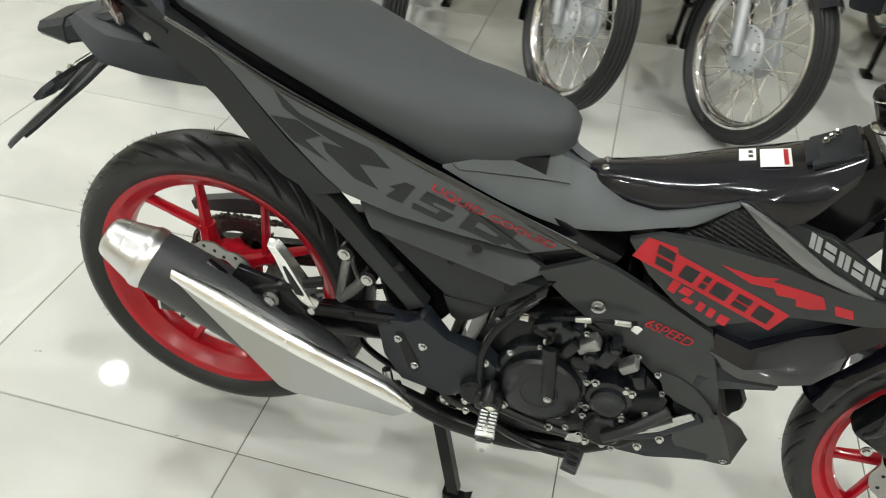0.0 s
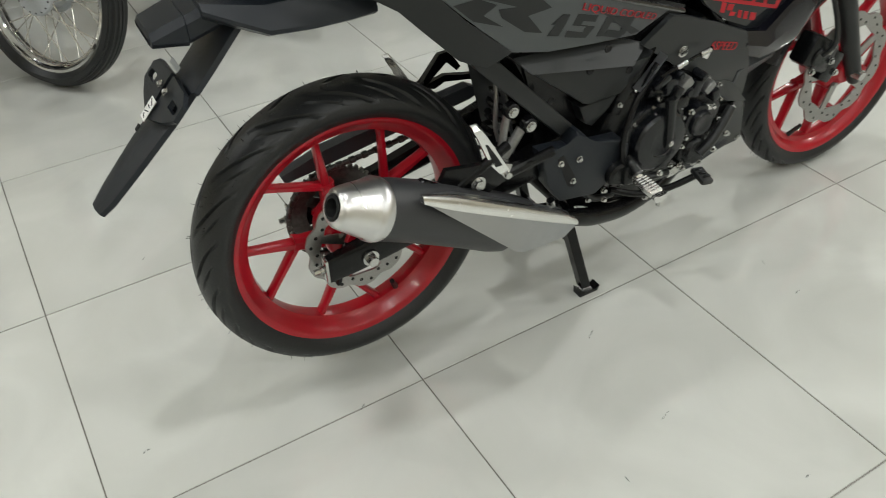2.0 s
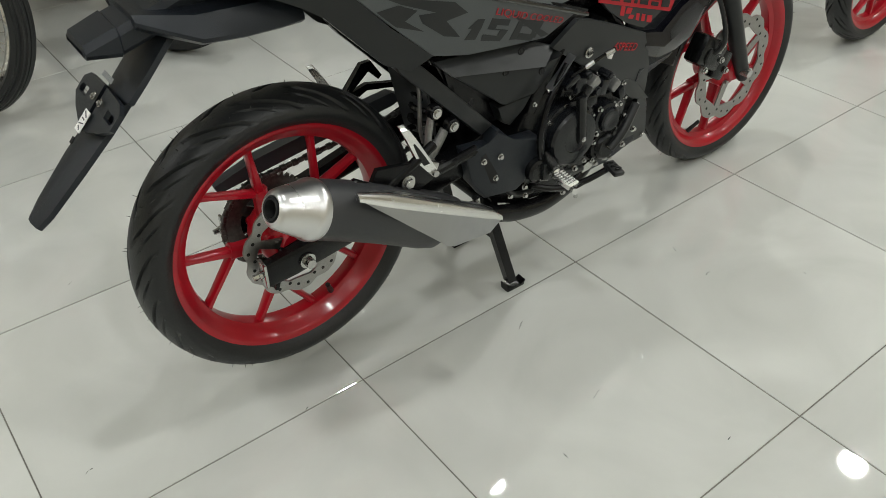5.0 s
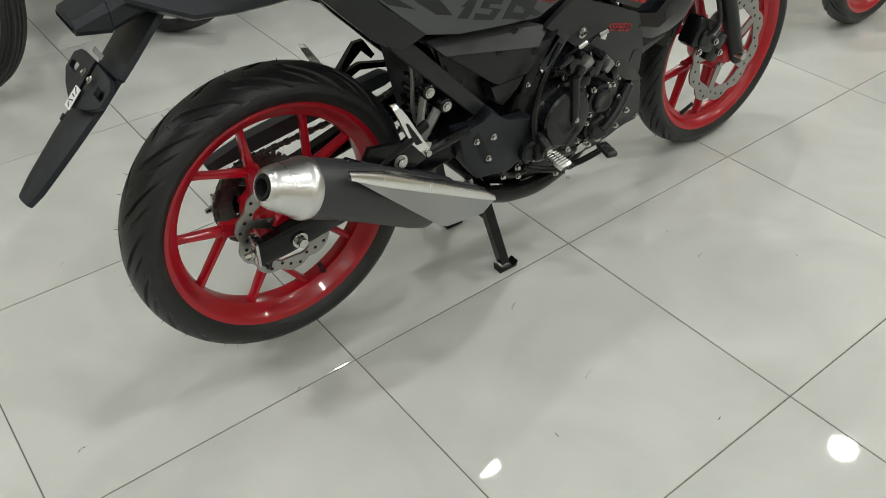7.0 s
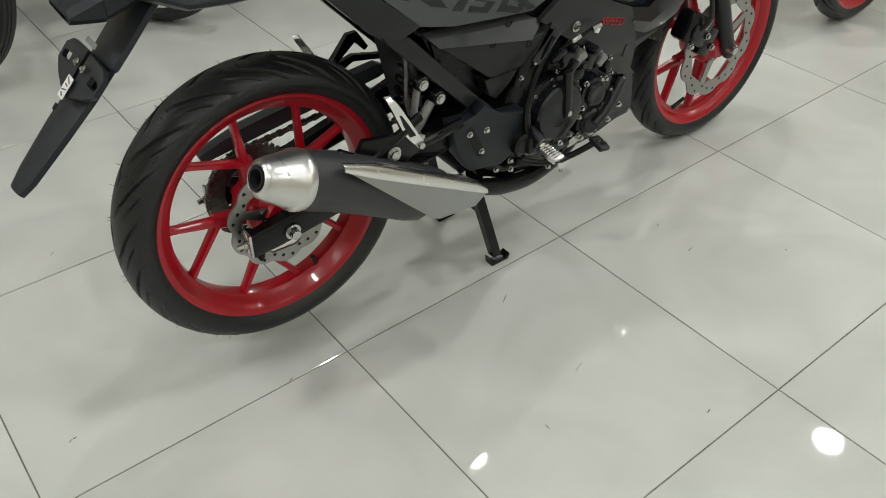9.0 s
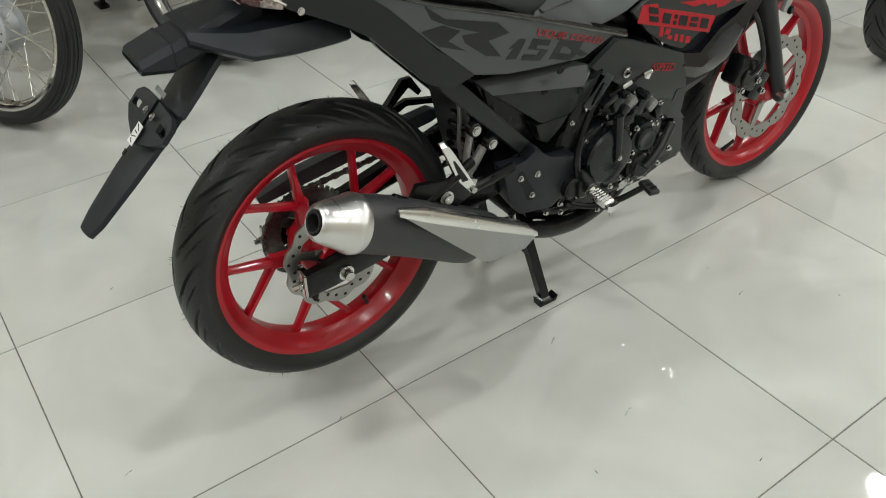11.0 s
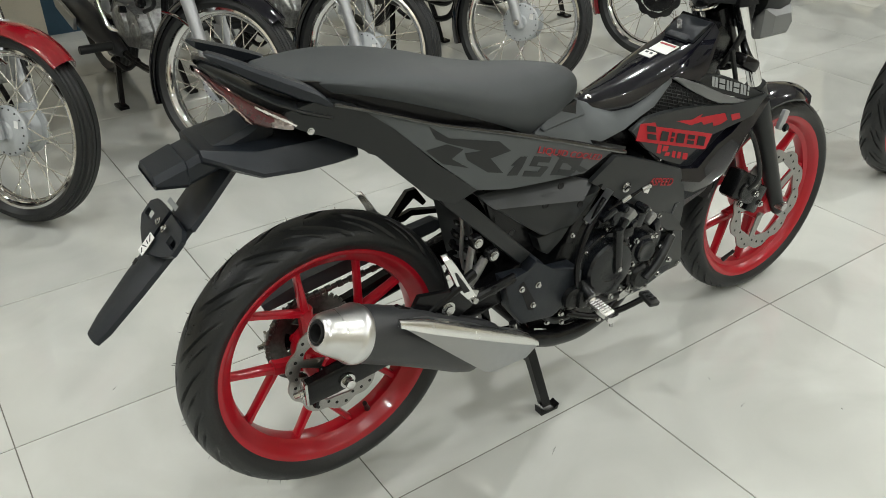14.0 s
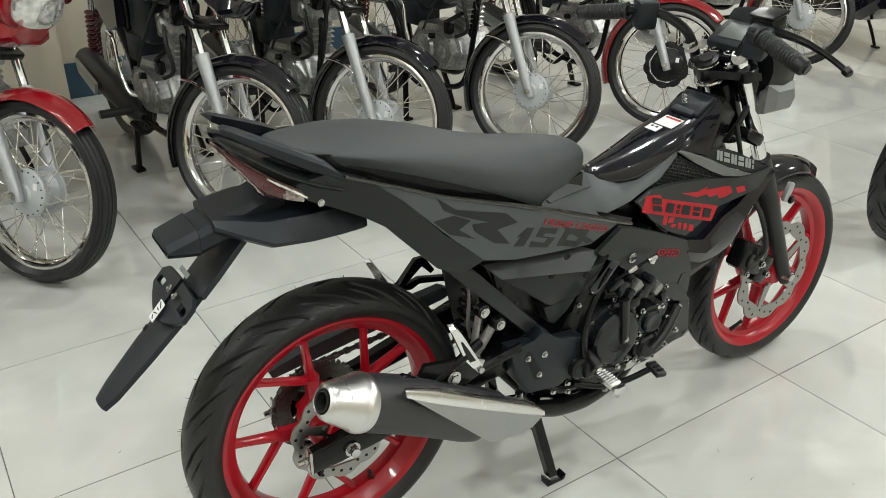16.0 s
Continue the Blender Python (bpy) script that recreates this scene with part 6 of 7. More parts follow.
    lathe(bm, [(0.0001, -0.146), (0.018, -0.146), (0.024, -0.142), (0.026, -0.13), (0.034, -0.126), (0.036, -0.10)], "Y", 28, m=Matrix.Translation((0.505, 0, 0.328)))
    sp = P("pivot_cover", bm, CAST, root)
    P("pivot_bolt", bolt(B(), (0.520, -0.145, 0.322), (0, -1, 0), 0.008, 0.006), STEEL, sp)
    # belly: lower engine, exhaust shield, front silver guard
    bm = plate(B(), [(0.45, 0.24), (0.56, 0.222), (0.70, 0.225), (0.80, 0.27), (0.86, 0.33), (0.845, 0.355), (0.79, 0.30), (0.70, 0.255), (0.56, 0.25), (0.46, 0.27)], -0.085, 0.085, 0.006)
    P("belly_pan", bm, PLASTIC, root)
    bm = plate(B(), [(0.64, 0.190), (0.70, 0.180), (0.80, 0.190), (0.895, 0.212), (0.90, 0.25), (0.80, 0.262), (0.66, 0.240)], -0.050, 0.050, 0.008)
    P("belly_tray", bm, PLASTIC, root, "black belly tray")
    bm = plate(B(), [(0.735, 0.262), (0.80, 0.30), (0.845, 0.345), (0.835, 0.357), (0.78, 0.312), (0.735, 0.28)], -0.094, -0.086, 0.002)
    P("belly_plate", bm, STEEL, root, "bright steel plate at the front of the belly")
    # rearset bracket with slot
    bm = plate(B(), [(0.330, 0.430), (0.390, 0.424), (0.404, 0.450), (0.412, 0.450), (0.447, 0.408), (0.512, 0.400), (0.532, 0.380), (0.533, 0.360), (0.515, 0.325), (0.460, 0.292), (0.380, 0.305), (0.348, 0.350)], -0.130, -0.100, 0.0065)
    rb = P("rearset_bracket", bm, PLASTIC, root, "satin black rearset bracket plate")
    # no opening is cut: a thin near-black plate gives the slot its shade
    bm = plate(B(), [(0.366, 0.405), (0.378, 0.41), (0.412, 0.345), (0.405, 0.332), (0.392, 0.338)], -0.1312, -0.1298, 0)
    P("slot", bm, HOLE, rb)
    for x, z, r in ((0.413, 0.391, 0.0065), (0.512, 0.39, 0.0075), (0.372, 0.395, 0.006), (0.402, 0.347, 0.006)):
        P("bracket_bolt", bolt(B(), (x, -0.1305, z), (0, -1, 0), r, 0.008), STEEL, rb)
    bm = plate(B(), [(0.40, 0.30), (0.47, 0.31), (0.53, 0.34), (0.56, 0.30), (0.54, 0.255), (0.47, 0.242), (0.42, 0.262)], -0.104, -0.08, 0.005)
    P("lower_bracket", bm, BLACKMETAL, root)
    # linkage and shock behind
    bm = B()
    cyl(bm, (0.313, -0.10, 0.485), (0.313, -0.118, 0.485), 0.014, seg=18, bevel=0.002)
    cyl(bm, (0.276, -0.10, 0.524), (0.276, -0.118, 0.524), 0.014, seg=18, bevel=0.002)
    P("subframe_boss", bm, BLACKMETAL, root)
    for x, z in ((0.313, 0.485), (0.276, 0.524)):
        P("boss_bolt", bolt(B(), (x, -0.118, z), (0, -1, 0), 0.009, 0.006), STEEL, root)
    bm = tube(B(), [(0.305, -0.10, 0.475), (0.285, -0.10, 0.445), (0.262, -0.10, 0.42)], 0.009)
    tube(bm, [(0.276, -0.10, 0.515), (0.268, -0.10, 0.47), (0.262, -0.10, 0.42)], 0.007)
    P("link_strut", bm, CASTGREY, root, "bare aluminium strut")
    bm = plate(B(), [(0.305, 0.64), (0.325, 0.59), (0.345, 0.53), (0.365, 0.47), (0.375, 0.42), (0.350, 0.42), (0.342, 0.46), (0.334, 0.53), (0.318, 0.585)], -0.078, 0.078, 0.006)
    P("rear_subframe", bm, BLACKMETAL, root)
    bm = B()
    m = Matrix.Translation((0.33, 0, 0.40)) @ pose(0, 0, 0, 0, 12, 0)
    for k in range(1):
        pts = [Vector((0.033 * math.cos(a), 0.033 * math.sin(a), 0.18 * a / (2 * math.pi * 7))) for a in (2 * math.pi * 7 * i / 120 for i in range(121))]
        tube(bm, [m @ p for p in pts], 0.006, seg=6, steps=1)
    P("shock_spring", bm, BLACKMETAL, root)
    bm = tube(B(), [(0.575, -0.128, 0.535), (0.552, -0.13, 0.505), (0.522, -0.135, 0.46), (0.508, -0.138, 0.405), (0.515, -0.138, 0.35), (0.535, -0.135, 0.315)], 0.0065, seg=10)
    P("pedal_rod", bm, BLACKMETAL, root)
    bm = B()
    loft(bm, [[Vector((x, y, z)) + Vector((0.004 * u, 0.010 * v, 0.004 * u)) for u, v in ((-1, -1), (1, -1), (1, 1), (-1, 1))] for x, y, z in ((0.538, -0.125, 0.497), (0.560, -0.127, 0.52), (0.583, -0.128, 0.547))])
    P("heel_guard", bm, SATIN, root, "bright heel guard tip")
    # rider pegs and brake pedal
    for s in (-1, 1):
        bm = B()
        d = (Vector((0.543, s * 0.252, 0.308)) - Vector((0.535, s * 0.15, 0.322))).normalized()
        m = Matrix.Translation((0.535, s * 0.15, 0.322)) @ d.to_track_quat("X", "Z").to_matrix().to_4x4()
        box(bm, 0.036, 0, 0, 0.050, 0.030, 0.013, 0.003)
        cyl(bm, (-0.004, 0, 0), (0.014, 0, 0), 0.011, seg=16, bevel=0.002)
        loft(bm, [[Vector((x, w * v, h * u)) for u, v in ((-1, -1), (1, -1), (1, 1), (-1, 1))] for x, w, h in ((0.060, 0.013, 0.004), (0.070, 0.014, 0.006), (0.076, 0.010, 0.008))])
        put(bm, bm.verts, m)
        peg = P("rider_peg", bm, POLISHED, root, "ribbed bare aluminium rider footpeg")
        for k in range(7):
            for v in (-1, 1):
                bm = B()
                box(bm, 0.017 + 0.0065 * k, 0.0075 * v, 0.006, 0.0035, 0.011, 0.004, 0.0008)
                put(bm, bm.verts, m)
                P("peg_tooth", bm, POLISHED, peg)
        bm = B()
        tube(bm, [m @ Vector((0.066, 0, -0.002)), m @ Vector((0.069, 0, -0.012)), m @ Vector((0.071, 0, -0.022))], 0.004, seg=8)
        P("peg_feeler", bm, STEEL, peg)
        bm = B()
        box(bm, 0.53, s * 0.135, 0.325, 0.045, 0.04, 0.04, 0.008)
        cyl(bm, (0.53, s * 0.13, 0.35), (0.53, s * 0.165, 0.335), 0.012, seg=14)
        P("peg_mount", bm, CAST, root)
    bm = tube(B(), [(0.50, -0.125, 0.285), (0.56, -0.14, 0.262), (0.62, -0.155, 0.262), (0.67, -0.175, 0.285)], 0.007)
    P("brake_pedal", bm, BLACKMETAL, root)
    bm = B()
    box(bm, 0.676, -0.188, 0.291, 0.026, 0.044, 0.011, 0.003, pose(0, 0, 0, 8, 5, -8))
    pad = P("pedal_pad", bm, RUBBER, root, "ribbed black brake pedal pad")
    for k in range(3):
        bm = B()
        box(bm, 0.676, -0.200 + 0.012 * k, 0.298, 0.016, 0.005, 0.003, 0.001, pose(0, 0, 0, 8, 5, -8))
        P("pad_rib", bm, CAST, pad)
    # small bright fittings below the bracket
    bm = B()
    box(bm, 0.375, -0.125, 0.268, 0.02, 0.016, 0.045, 0.004, pose(0, 0, 0, 0, -20, 0))
    cyl(bm, (0.36, -0.13, 0.295), (0.355, -0.13, 0.32), 0.008, seg=12)
    box(bm, 0.40, -0.13, 0.262, 0.04, 0.012, 0.012, 0.003, pose(0, 0, 0, 0, 12, 0))
    P("exhaust_clamp", bm, STEEL, root, "bright exhaust clamp")
    bm = tube(B(), [(0.28, -0.06, 0.325), (0.285, -0.06, 0.30), (0.31, -0.06, 0.275), (0.36, -0.07, 0.262), (0.41, -0.08, 0.26)], 0.006)
    P("stand_spring", bm, BLACKMETAL, root)


def shield_y(x, z):
    return cowl_y(x, z) - 0.003


def build_decals(root):
    # large dark letter shapes on the grey panel, right flank
    decal(root, "panel_graphic", [
        [(0.173, 0.778), (0.211, 0.748), (0.316, 0.717), (0.343, 0.692), (0.298, 0.689), (0.327, 0.653), (0.292, 0.664), (0.249, 0.698), (0.243, 0.713), (0.277, 0.709), (0.211, 0.738), (0.186, 0.752)],
        [(0.166, 0.736), (0.207, 0.738), (0.241, 0.721), (0.217, 0.709), (0.252, 0.683), (0.199, 0.704)],
    ], flank, DECAL, label="large dark angular graphic on the grey panel")
    decal(root, "panel_numeral", [[(0.343, 0.663), (0.366, 0.675), (0.381, 0.671), (0.362, 0.637), (0.337, 0.644), (0.352, 0.661)]], flank, DECAL)
    decal(root, "panel_numeral", [[(0.375, 0.631), (0.378, 0.643), (0.412, 0.630), (0.418, 0.639), (0.387, 0.650), (0.397, 0.668), (0.440, 0.654), (0.436, 0.643), (0.409, 0.652), (0.406, 0.646), (0.438, 0.634), (0.422, 0.616)]], flank, DECAL)
    decal(root, "panel_numeral", [[(0.445, 0.612), (0.462, 0.648), (0.478, 0.643), (0.463, 0.607)], [(0.478, 0.643), (0.530, 0.624), (0.524, 0.612), (0.473, 0.631)], [(0.463, 0.607), (0.469, 0.619), (0.514, 0.600), (0.505, 0.590)], [(0.505, 0.620), (0.524, 0.612), (0.514, 0.594), (0.498, 0.600)]], flank, DECAL)
    decal(root, "slash_graphic", [[(0.440, 0.662), (0.452, 0.660), (0.552, 0.590), (0.530, 0.591)]], lambda x, z: flank(x, z) - 0.0012, DECAL)
    text_mesh("LIQUID COOLED", 0.0175, Matrix.Translation((0.402, -0.1205, 0.6735)) @ pose(0, 0, 0, 90, 0, 6.3) @ pose(0, 0, 0, 0, 0, -21.0), "red_lettering", RED_DECAL, root, squash=1.45, yfun=flank)
    text_mesh("6SPEED", 0.024, Matrix.Translation((0.729, -0.0995, 0.508)) @ pose(0, 0, 0, 90, 0, 2) @ pose(0, 0, 0, 0, 0, -16), "red_lettering", RED_DECAL, root, shear=0.2, squash=0.95, yfun=cowl_y)
    # red brand shapes on the leg shield
    def bar(x0, z0, x1, z1, h, sh=0.006):
        return [(x0, z0), (x1, z1), (x1 + sh, z1 + h), (x0 + sh, z0 + h)]
    decal(root, "brand_outline", [[(0.690, 0.613), (0.706, 0.644), (0.747, 0.638), (0.750, 0.629), (0.913, 0.579), (0.893, 0.549), (0.746, 0.595)]], shield_y, RED_DECAL, 0.001, "red outlined brand shape")
    a, b = Vector((0.722, 0.610)), Vector((0.893, 0.5565))
    pos = 0.0
    for k, w in enumerate((0.17, 0.14, 0.06, 0.155, 0.14, 0.15)):
        p, q = a.lerp(b, pos), a.lerp(b, pos + w)
        h = 0.0185 if k else 0.028
        up = Vector((0.007, h)) if k else Vector((0.0, h))
        def quad(u0, u1, v0, v1):
            c = [p.lerp(q, u0) + up * v0, p.lerp(q, u1) + up * v0, p.lerp(q, u1) + up * v1, p.lerp(q, u0) + up * v1]
            return [(t.x, t.y) for t in c]
        bars = [quad(0.0, 0.86, 0, 1)] if k % 2 else [quad(0.0, 0.86, 0.56, 1), quad(0.0, 0.86, 0, 0.40)]
        decal(root, "brand_stroke", bars, lambda x, z: shield_y(x, z) - 0.0016, DECAL, 0.001)
        pos += w + 0.034
    decal(root, "model_mark", [bar(0.747, 0.575, 0.758, 0.571, 0.017), bar(0.763, 0.575, 0.778, 0.571, 0.010), bar(0.769, 0.564, 0.782, 0.560, 0.006), bar(0.791, 0.556, 0.800, 0.552, 0.013, 0.004), bar(0.806, 0.550, 0.816, 0.547, 0.013, 0.004), bar(0.822, 0.544, 0.836, 0.540, 0.013, 0.004)], shield_y, RED_DECAL, 0.0012)
    decal(root, "script_graphic", [[(0.808, 0.628), (0.856, 0.621), (0.886, 0.627), (0.879, 0.62), (0.918, 0.62), (0.944, 0.62), (0.952, 0.604), (0.935, 0.597), (0.916, 0.595), (0.913, 0.605), (0.889, 0.603), (0.883, 0.611), (0.852, 0.61)], [(0.96, 0.614), (0.982, 0.615), (0.987, 0.602), (0.965, 0.6)]], shield_y, RED_DECAL, 0.0012, "red script shape")
    # silver brand mark as plain outlined shapes on the upper cowl
    face = lambda x, z: -front_y(x) - 0.0004
    a, b = Vector((0.905, 0.684)), Vector((1.022, 0.642))
    for k in range(6):
        p = a.lerp(b, k / 6.0)
        q = a.lerp(b, (k + (0.78 if k < 5 else 0.26)) / 6.0)
        up = Vector((-0.003, 0.0225))
        def quad(u0, u1, v0, v1):
            c = [p.lerp(q, u0) + up * v0, p.lerp(q, u1) + up * v0, p.lerp(q, u1) + up * v1, p.lerp(q, u0) + up * v1]
            return [(t.x, t.y) for t in c]
        bars = [quad(0, 1, 0, 0.42), quad(0, 1, 0.56, 1)] if k % 2 else [quad(0, 0.44, 0, 1), quad(0.56, 1, 0, 1)]
        decal(root, "brand_shape", bars, face, MARK, 0.0012)


# ---- commuter motorcycles in the row behind ----
def ribbed_tyre(bm, R, half, bead):
    prof = [(bead, -half * 0.55), (bead + 0.012, -half * 0.85), (R - 0.030, -half), (R - 0.014, -half * 0.93)]
    for k in range(5):
        y0 = -half * 0.8 + k * half * 0.34
        zc = R - 0.016 * (abs(y0) / half) ** 2
        prof += [(zc - 0.004, y0), (zc, y0 + 0.0015), (zc, y0 + half * 0.24), (zc - 0.004, y0 + half * 0.26)]
    prof += [(R - 0.014, half * 0.93), (R - 0.030, half), (bead + 0.012, half * 0.85), (bead, half * 0.55)]
    lathe(bm, prof, "Y", 96)
    return bm


def wire_wheel(name, root, x, z, R, half, spokes_apart=True, disc=False):
    bm = B()
    rf = R - 0.058
    lathe(bm, [(rf + 0.012, -0.026), (rf + 0.010, -0.021), (rf, -0.018), (rf - 0.006, -0.008), (rf - 0.012, 0), (rf - 0.006, 0.008), (rf, 0.018), (rf + 0.010, 0.021), (rf + 0.012, 0.026), (rf + 0.004, 0.027), (rf - 0.006, 0.022), (rf - 0.016, 0.006), (rf - 0.016, -0.006), (rf - 0.006, -0.022), (rf + 0.004, -0.027)], "Y", 80, closed=True)
    w = part(name, bm, CHROME, root, "chromed wire-spoked wheel")
    w.matrix_basis = pose(x, 0, z)
    part("tyre", ribbed_tyre(B(), R, half, rf + 0.008), RUBBER, w, "black ribbed tyre")
    bm = B()
    lathe(bm, [(0.008, -0.062), (0.026, -0.060), (0.032, -0.054), (0.062, -0.050), (0.074, -0.046), (0.078, -0.041), (0.078, -0.034), (0.064, -0.03), (0.054, 0.0), (0.062, 0.03), (0.078, 0.034), (0.078, 0.042), (0.03, 0.048), (0.008, 0.05)], "Y", 48)
    hub = part("hub", bm, CAST if disc else HUBGREY, w, "pale grey cast drum brake hub")
    bm = B()
    for k in range(18):
        a = 2 * math.pi * k / 18
        cyl(bm, (0.069 * math.cos(a), -0.0492, 0.069 * math.sin(a)), (0.069 * math.cos(a), -0.047, 0.069 * math.sin(a)), 0.0028, seg=6)
    tagged(part("spoke_holes", bm, HOLE, hub), kind="stuff")
    if disc:
        part("brake_disc", wave_disc(B(), 0.11, -0.05, 0.004, 10, 0.08), CAST, w)
    bm = B()
    box(bm, 0.045, -0.0535, 0.03, 0.016, 0.001, 0.022)
    part("hub_sticker", bm, WHITE, hub)
    joined = B()
    for k in range(36):
        side = -1 if k % 2 else 1
        cross = 1 if (k // 2) % 2 else -1
        a = 2 * math.pi * k / 36
        b = a + cross * 0.55
        p = (0.072 * math.cos(b), side * 0.038, 0.072 * math.sin(b))
        q = ((rf - 0.012) * math.cos(a), side * 0.004, (rf - 0.012) * math.sin(a))
        if spokes_apart:
            part("spoke", cyl(B(), p, q, 0.0021, seg=5), SPOKE, w)
        else:
            cyl(joined, p, q, 0.0021, seg=5)
    if spokes_apart:
        joined.free()
    else:
        tagged(part("spoke_set", joined, SPOKE, w), kind="stuff")
    return w


FRONT_PARTS = ("front_wheel", "fork_leg", "fork_tube", "axle_nut", "handlebar", "grip", "yoke", "front_fender", "fender_brace", "headlight_cowl", "chin_cowl", "turn_signal")


def build_commuter(m, paint, paint_word, fender, disc=False, R=0.295, steer=32.0):
    root = thing("commuter_motorcycle", "%s commuter motorcycle with spoked wheels, parked in a row" % paint_word, "motorcycle", m, "commuter motorcycles in the row")
    P = part
    wire_wheel("front_wheel", root, 0, R, R, 0.040, True, disc)
    wire_wheel("rear_wheel", root, -1.25, R, R, 0.045, False)
    base, top = Vector((0, 0, R)), Vector((-0.335, 0, 0.99))
    fd = (top - base).normalized()
    for s in (-1, 1):
        o = Vector((0, s * 0.078, 0))
        bm = tube(B(), [base + o - fd * 0.025, base + o + fd * 0.03, base + o + fd * 0.18, base + o + fd * 0.30, base + o + fd * 0.335], [0.017, 0.020, 0.021, 0.024, 0.026], seg=14)
        box(bm, *(base + o + fd * 0.17 + Vector((-0.02, -s * 0.012, 0))), 0.03, 0.02, 0.05, 0.004)
        P("fork_leg", bm, FORKGREY, root, "silver painted fork lower leg")
        P("fork_tube", cyl(B(), base + o + fd * 0.33, base + o + fd * 0.70, 0.0155, seg=16), CHROME, root, "chromed fork tube")
        P("axle_nut", bolt(B(), base + Vector((0, s * 0.098, 0)), (0, s, 0), 0.011, 0.012), STEEL, root)
        bm = B()
        tube(bm, [top + Vector((0.02, s * 0.04, 0.02)), top + Vector((0.0, s * 0.10, 0.10)), top + Vector((-0.03, s * 0.24, 0.13)), top + Vector((-0.13, s * 0.36, 0.10))], 0.011)
        P("handlebar", bm, CHROME, root)
        bm = cyl(B(), top + Vector((-0.05, s * 0.27, 0.122)), top + Vector((-0.13, s * 0.37, 0.098)), 0.017, seg=12, bevel=0.003)
        P("grip", bm, RUBBER, root)
    for k in (0.45, 0.67):
        bm = B()
        c = base + fd * k
        box(bm, c.x, 0, c.z, 0.06, 0.20, 0.028, 0.008, pose(0, 0, 0, 0, 26, 0))
        P("yoke", bm, BLACKMETAL, root)
    # fender
    bm = B()
    rings = []
    n = 24
    for k in range(n + 1):
        a = math.radians(50 + 156 * k / n)
        r = R + 0.030
        w = 0.056 * (0.75 + 0.25 * min(1, k / 4.0))
        c = Vector((r * math.cos(a), 0, R + r * math.sin(a)))
        d = Vector((math.cos(a), 0, math.sin(a)))
        out = [c + Vector((0, w * u, 0)) - d * (0.034 * abs(u) ** 2.4) for u in (-1, -0.9, -0.6, -0.25, 0.25, 0.6, 0.9, 1)]
        rings.append(out + [p - d * 0.004 for p in out[::-1]])
    loft(bm, rings)
    P("front_fender", bm, fender, root, "glossy front fender")
    bm = B()
    for s in (-1, 1):
        tube(bm, [(-0.04, s * 0.075, R + 0.13), (-0.16, s * 0.068, R + 0.19), (-0.24, s * 0.058, R + 0.20)], 0.006)
    P("fender_brace", bm, CHROME, root)
    # headlight
    bm = B()
    hl = Matrix.Translation((-0.055, 0, 0.885)) @ pose(0, 0, 0, 0, 12, 0)
    rings = []
    for x, w, h in ((-0.24, 0.05, 0.05), (-0.15, 0.09, 0.09), (-0.03, 0.105, 0.105), (0.03, 0.108, 0.102), (0.045, 0.100, 0.094)):
        rings.append([hl @ Vector((x, w * math.copysign(abs(math.cos(a)) ** 0.75, math.cos(a)), h * math.copysign(abs(math.sin(a)) ** 0.75, math.sin(a)))) for a in (2 * math.pi * i / 24 for i in range(24))])
    loft(bm, rings)
    head = P("headlight_cowl", bm, paint, root, "glossy headlight cowl")
    bm = B()
    rings = []
    for x, w, h in ((0.04, 0.092, 0.086), (0.06, 0.088, 0.080), (0.075, 0.06, 0.055), (0.08, 0.02, 0.02)):
        rings.append([hl @ Vector((x, w * math.copysign(abs(math.cos(a)) ** 0.75, math.cos(a)), h * math.copysign(abs(math.sin(a)) ** 0.75, math.sin(a)))) for a in (2 * math.pi * i / 24 for i in range(24))])
    loft(bm, rings)
    P("headlight_lens", bm, LENS_CLEAR, head, "clear headlight lens")
    bm = B()
    rings = []
    for x, w, zt, zb in ((-0.015, 0.04, 0.81, 0.775), (-0.04, 0.075, 0.81, 0.745), (-0.09, 0.09, 0.82, 0.73), (-0.16, 0.07, 0.83, 0.76)):
        rings.append([Vector((x, w * u, z)) for u, z in ((-1, zb + 0.02), (-0.6, zb), (0.6, zb), (1, zb + 0.02), (0.9, zt), (-0.9, zt))])
    loft(bm, rings)
    P("chin_cowl", bm, paint, root)
    for s in (-1, 1):
        bm = tube(B(), [(-0.10, s * 0.10, 0.90), (-0.10, s * 0.16, 0.90)], 0.008)
        cyl(bm, (-0.10, s * 0.17, 0.90), (-0.07, s * 0.17, 0.90), 0.028, 0.03, seg=16, bevel=0.004)
        P("turn_signal", bm, LENS_RED, root)
    # tank, seat, side covers
    bm = B()
    rings = []
    for x, w, zt, zb in ((-0.36, 0.06, 0.86, 0.76), (-0.42, 0.115, 0.93, 0.73), (-0.55, 0.135, 0.95, 0.72), (-0.68, 0.115, 0.91, 0.72), (-0.78, 0.07, 0.84, 0.73)):
        zm, h = (zt + zb) / 2, (zt - zb) / 2
        rings.append([Vector((x, w * math.copysign(abs(math.cos(a)) ** 0.7, math.cos(a)), zm + h * math.copysign(abs(math.sin(a)) ** 0.7, math.sin(a)))) for a in (2 * math.pi * i / 24 for i in range(24))])
    loft(bm, rings)
    P("fuel_tank", bm, paint, root, "glossy fuel tank")
    bm = B()
    rings = []
    for x, w, zt, zb in ((-0.74, 0.07, 0.81, 0.76), (-0.82, 0.11, 0.83, 0.75), (-1.05, 0.12, 0.83, 0.76), (-1.30, 0.115, 0.87, 0.80), (-1.42, 0.08, 0.87, 0.82)):
        rings.append([Vector((x, w * u, z)) for u, z in ((-1, zb), (1, zb), (1, zt - 0.03), (0.8, zt), (-0.8, zt), (-1, zt - 0.03))])
    loft(bm, rings)
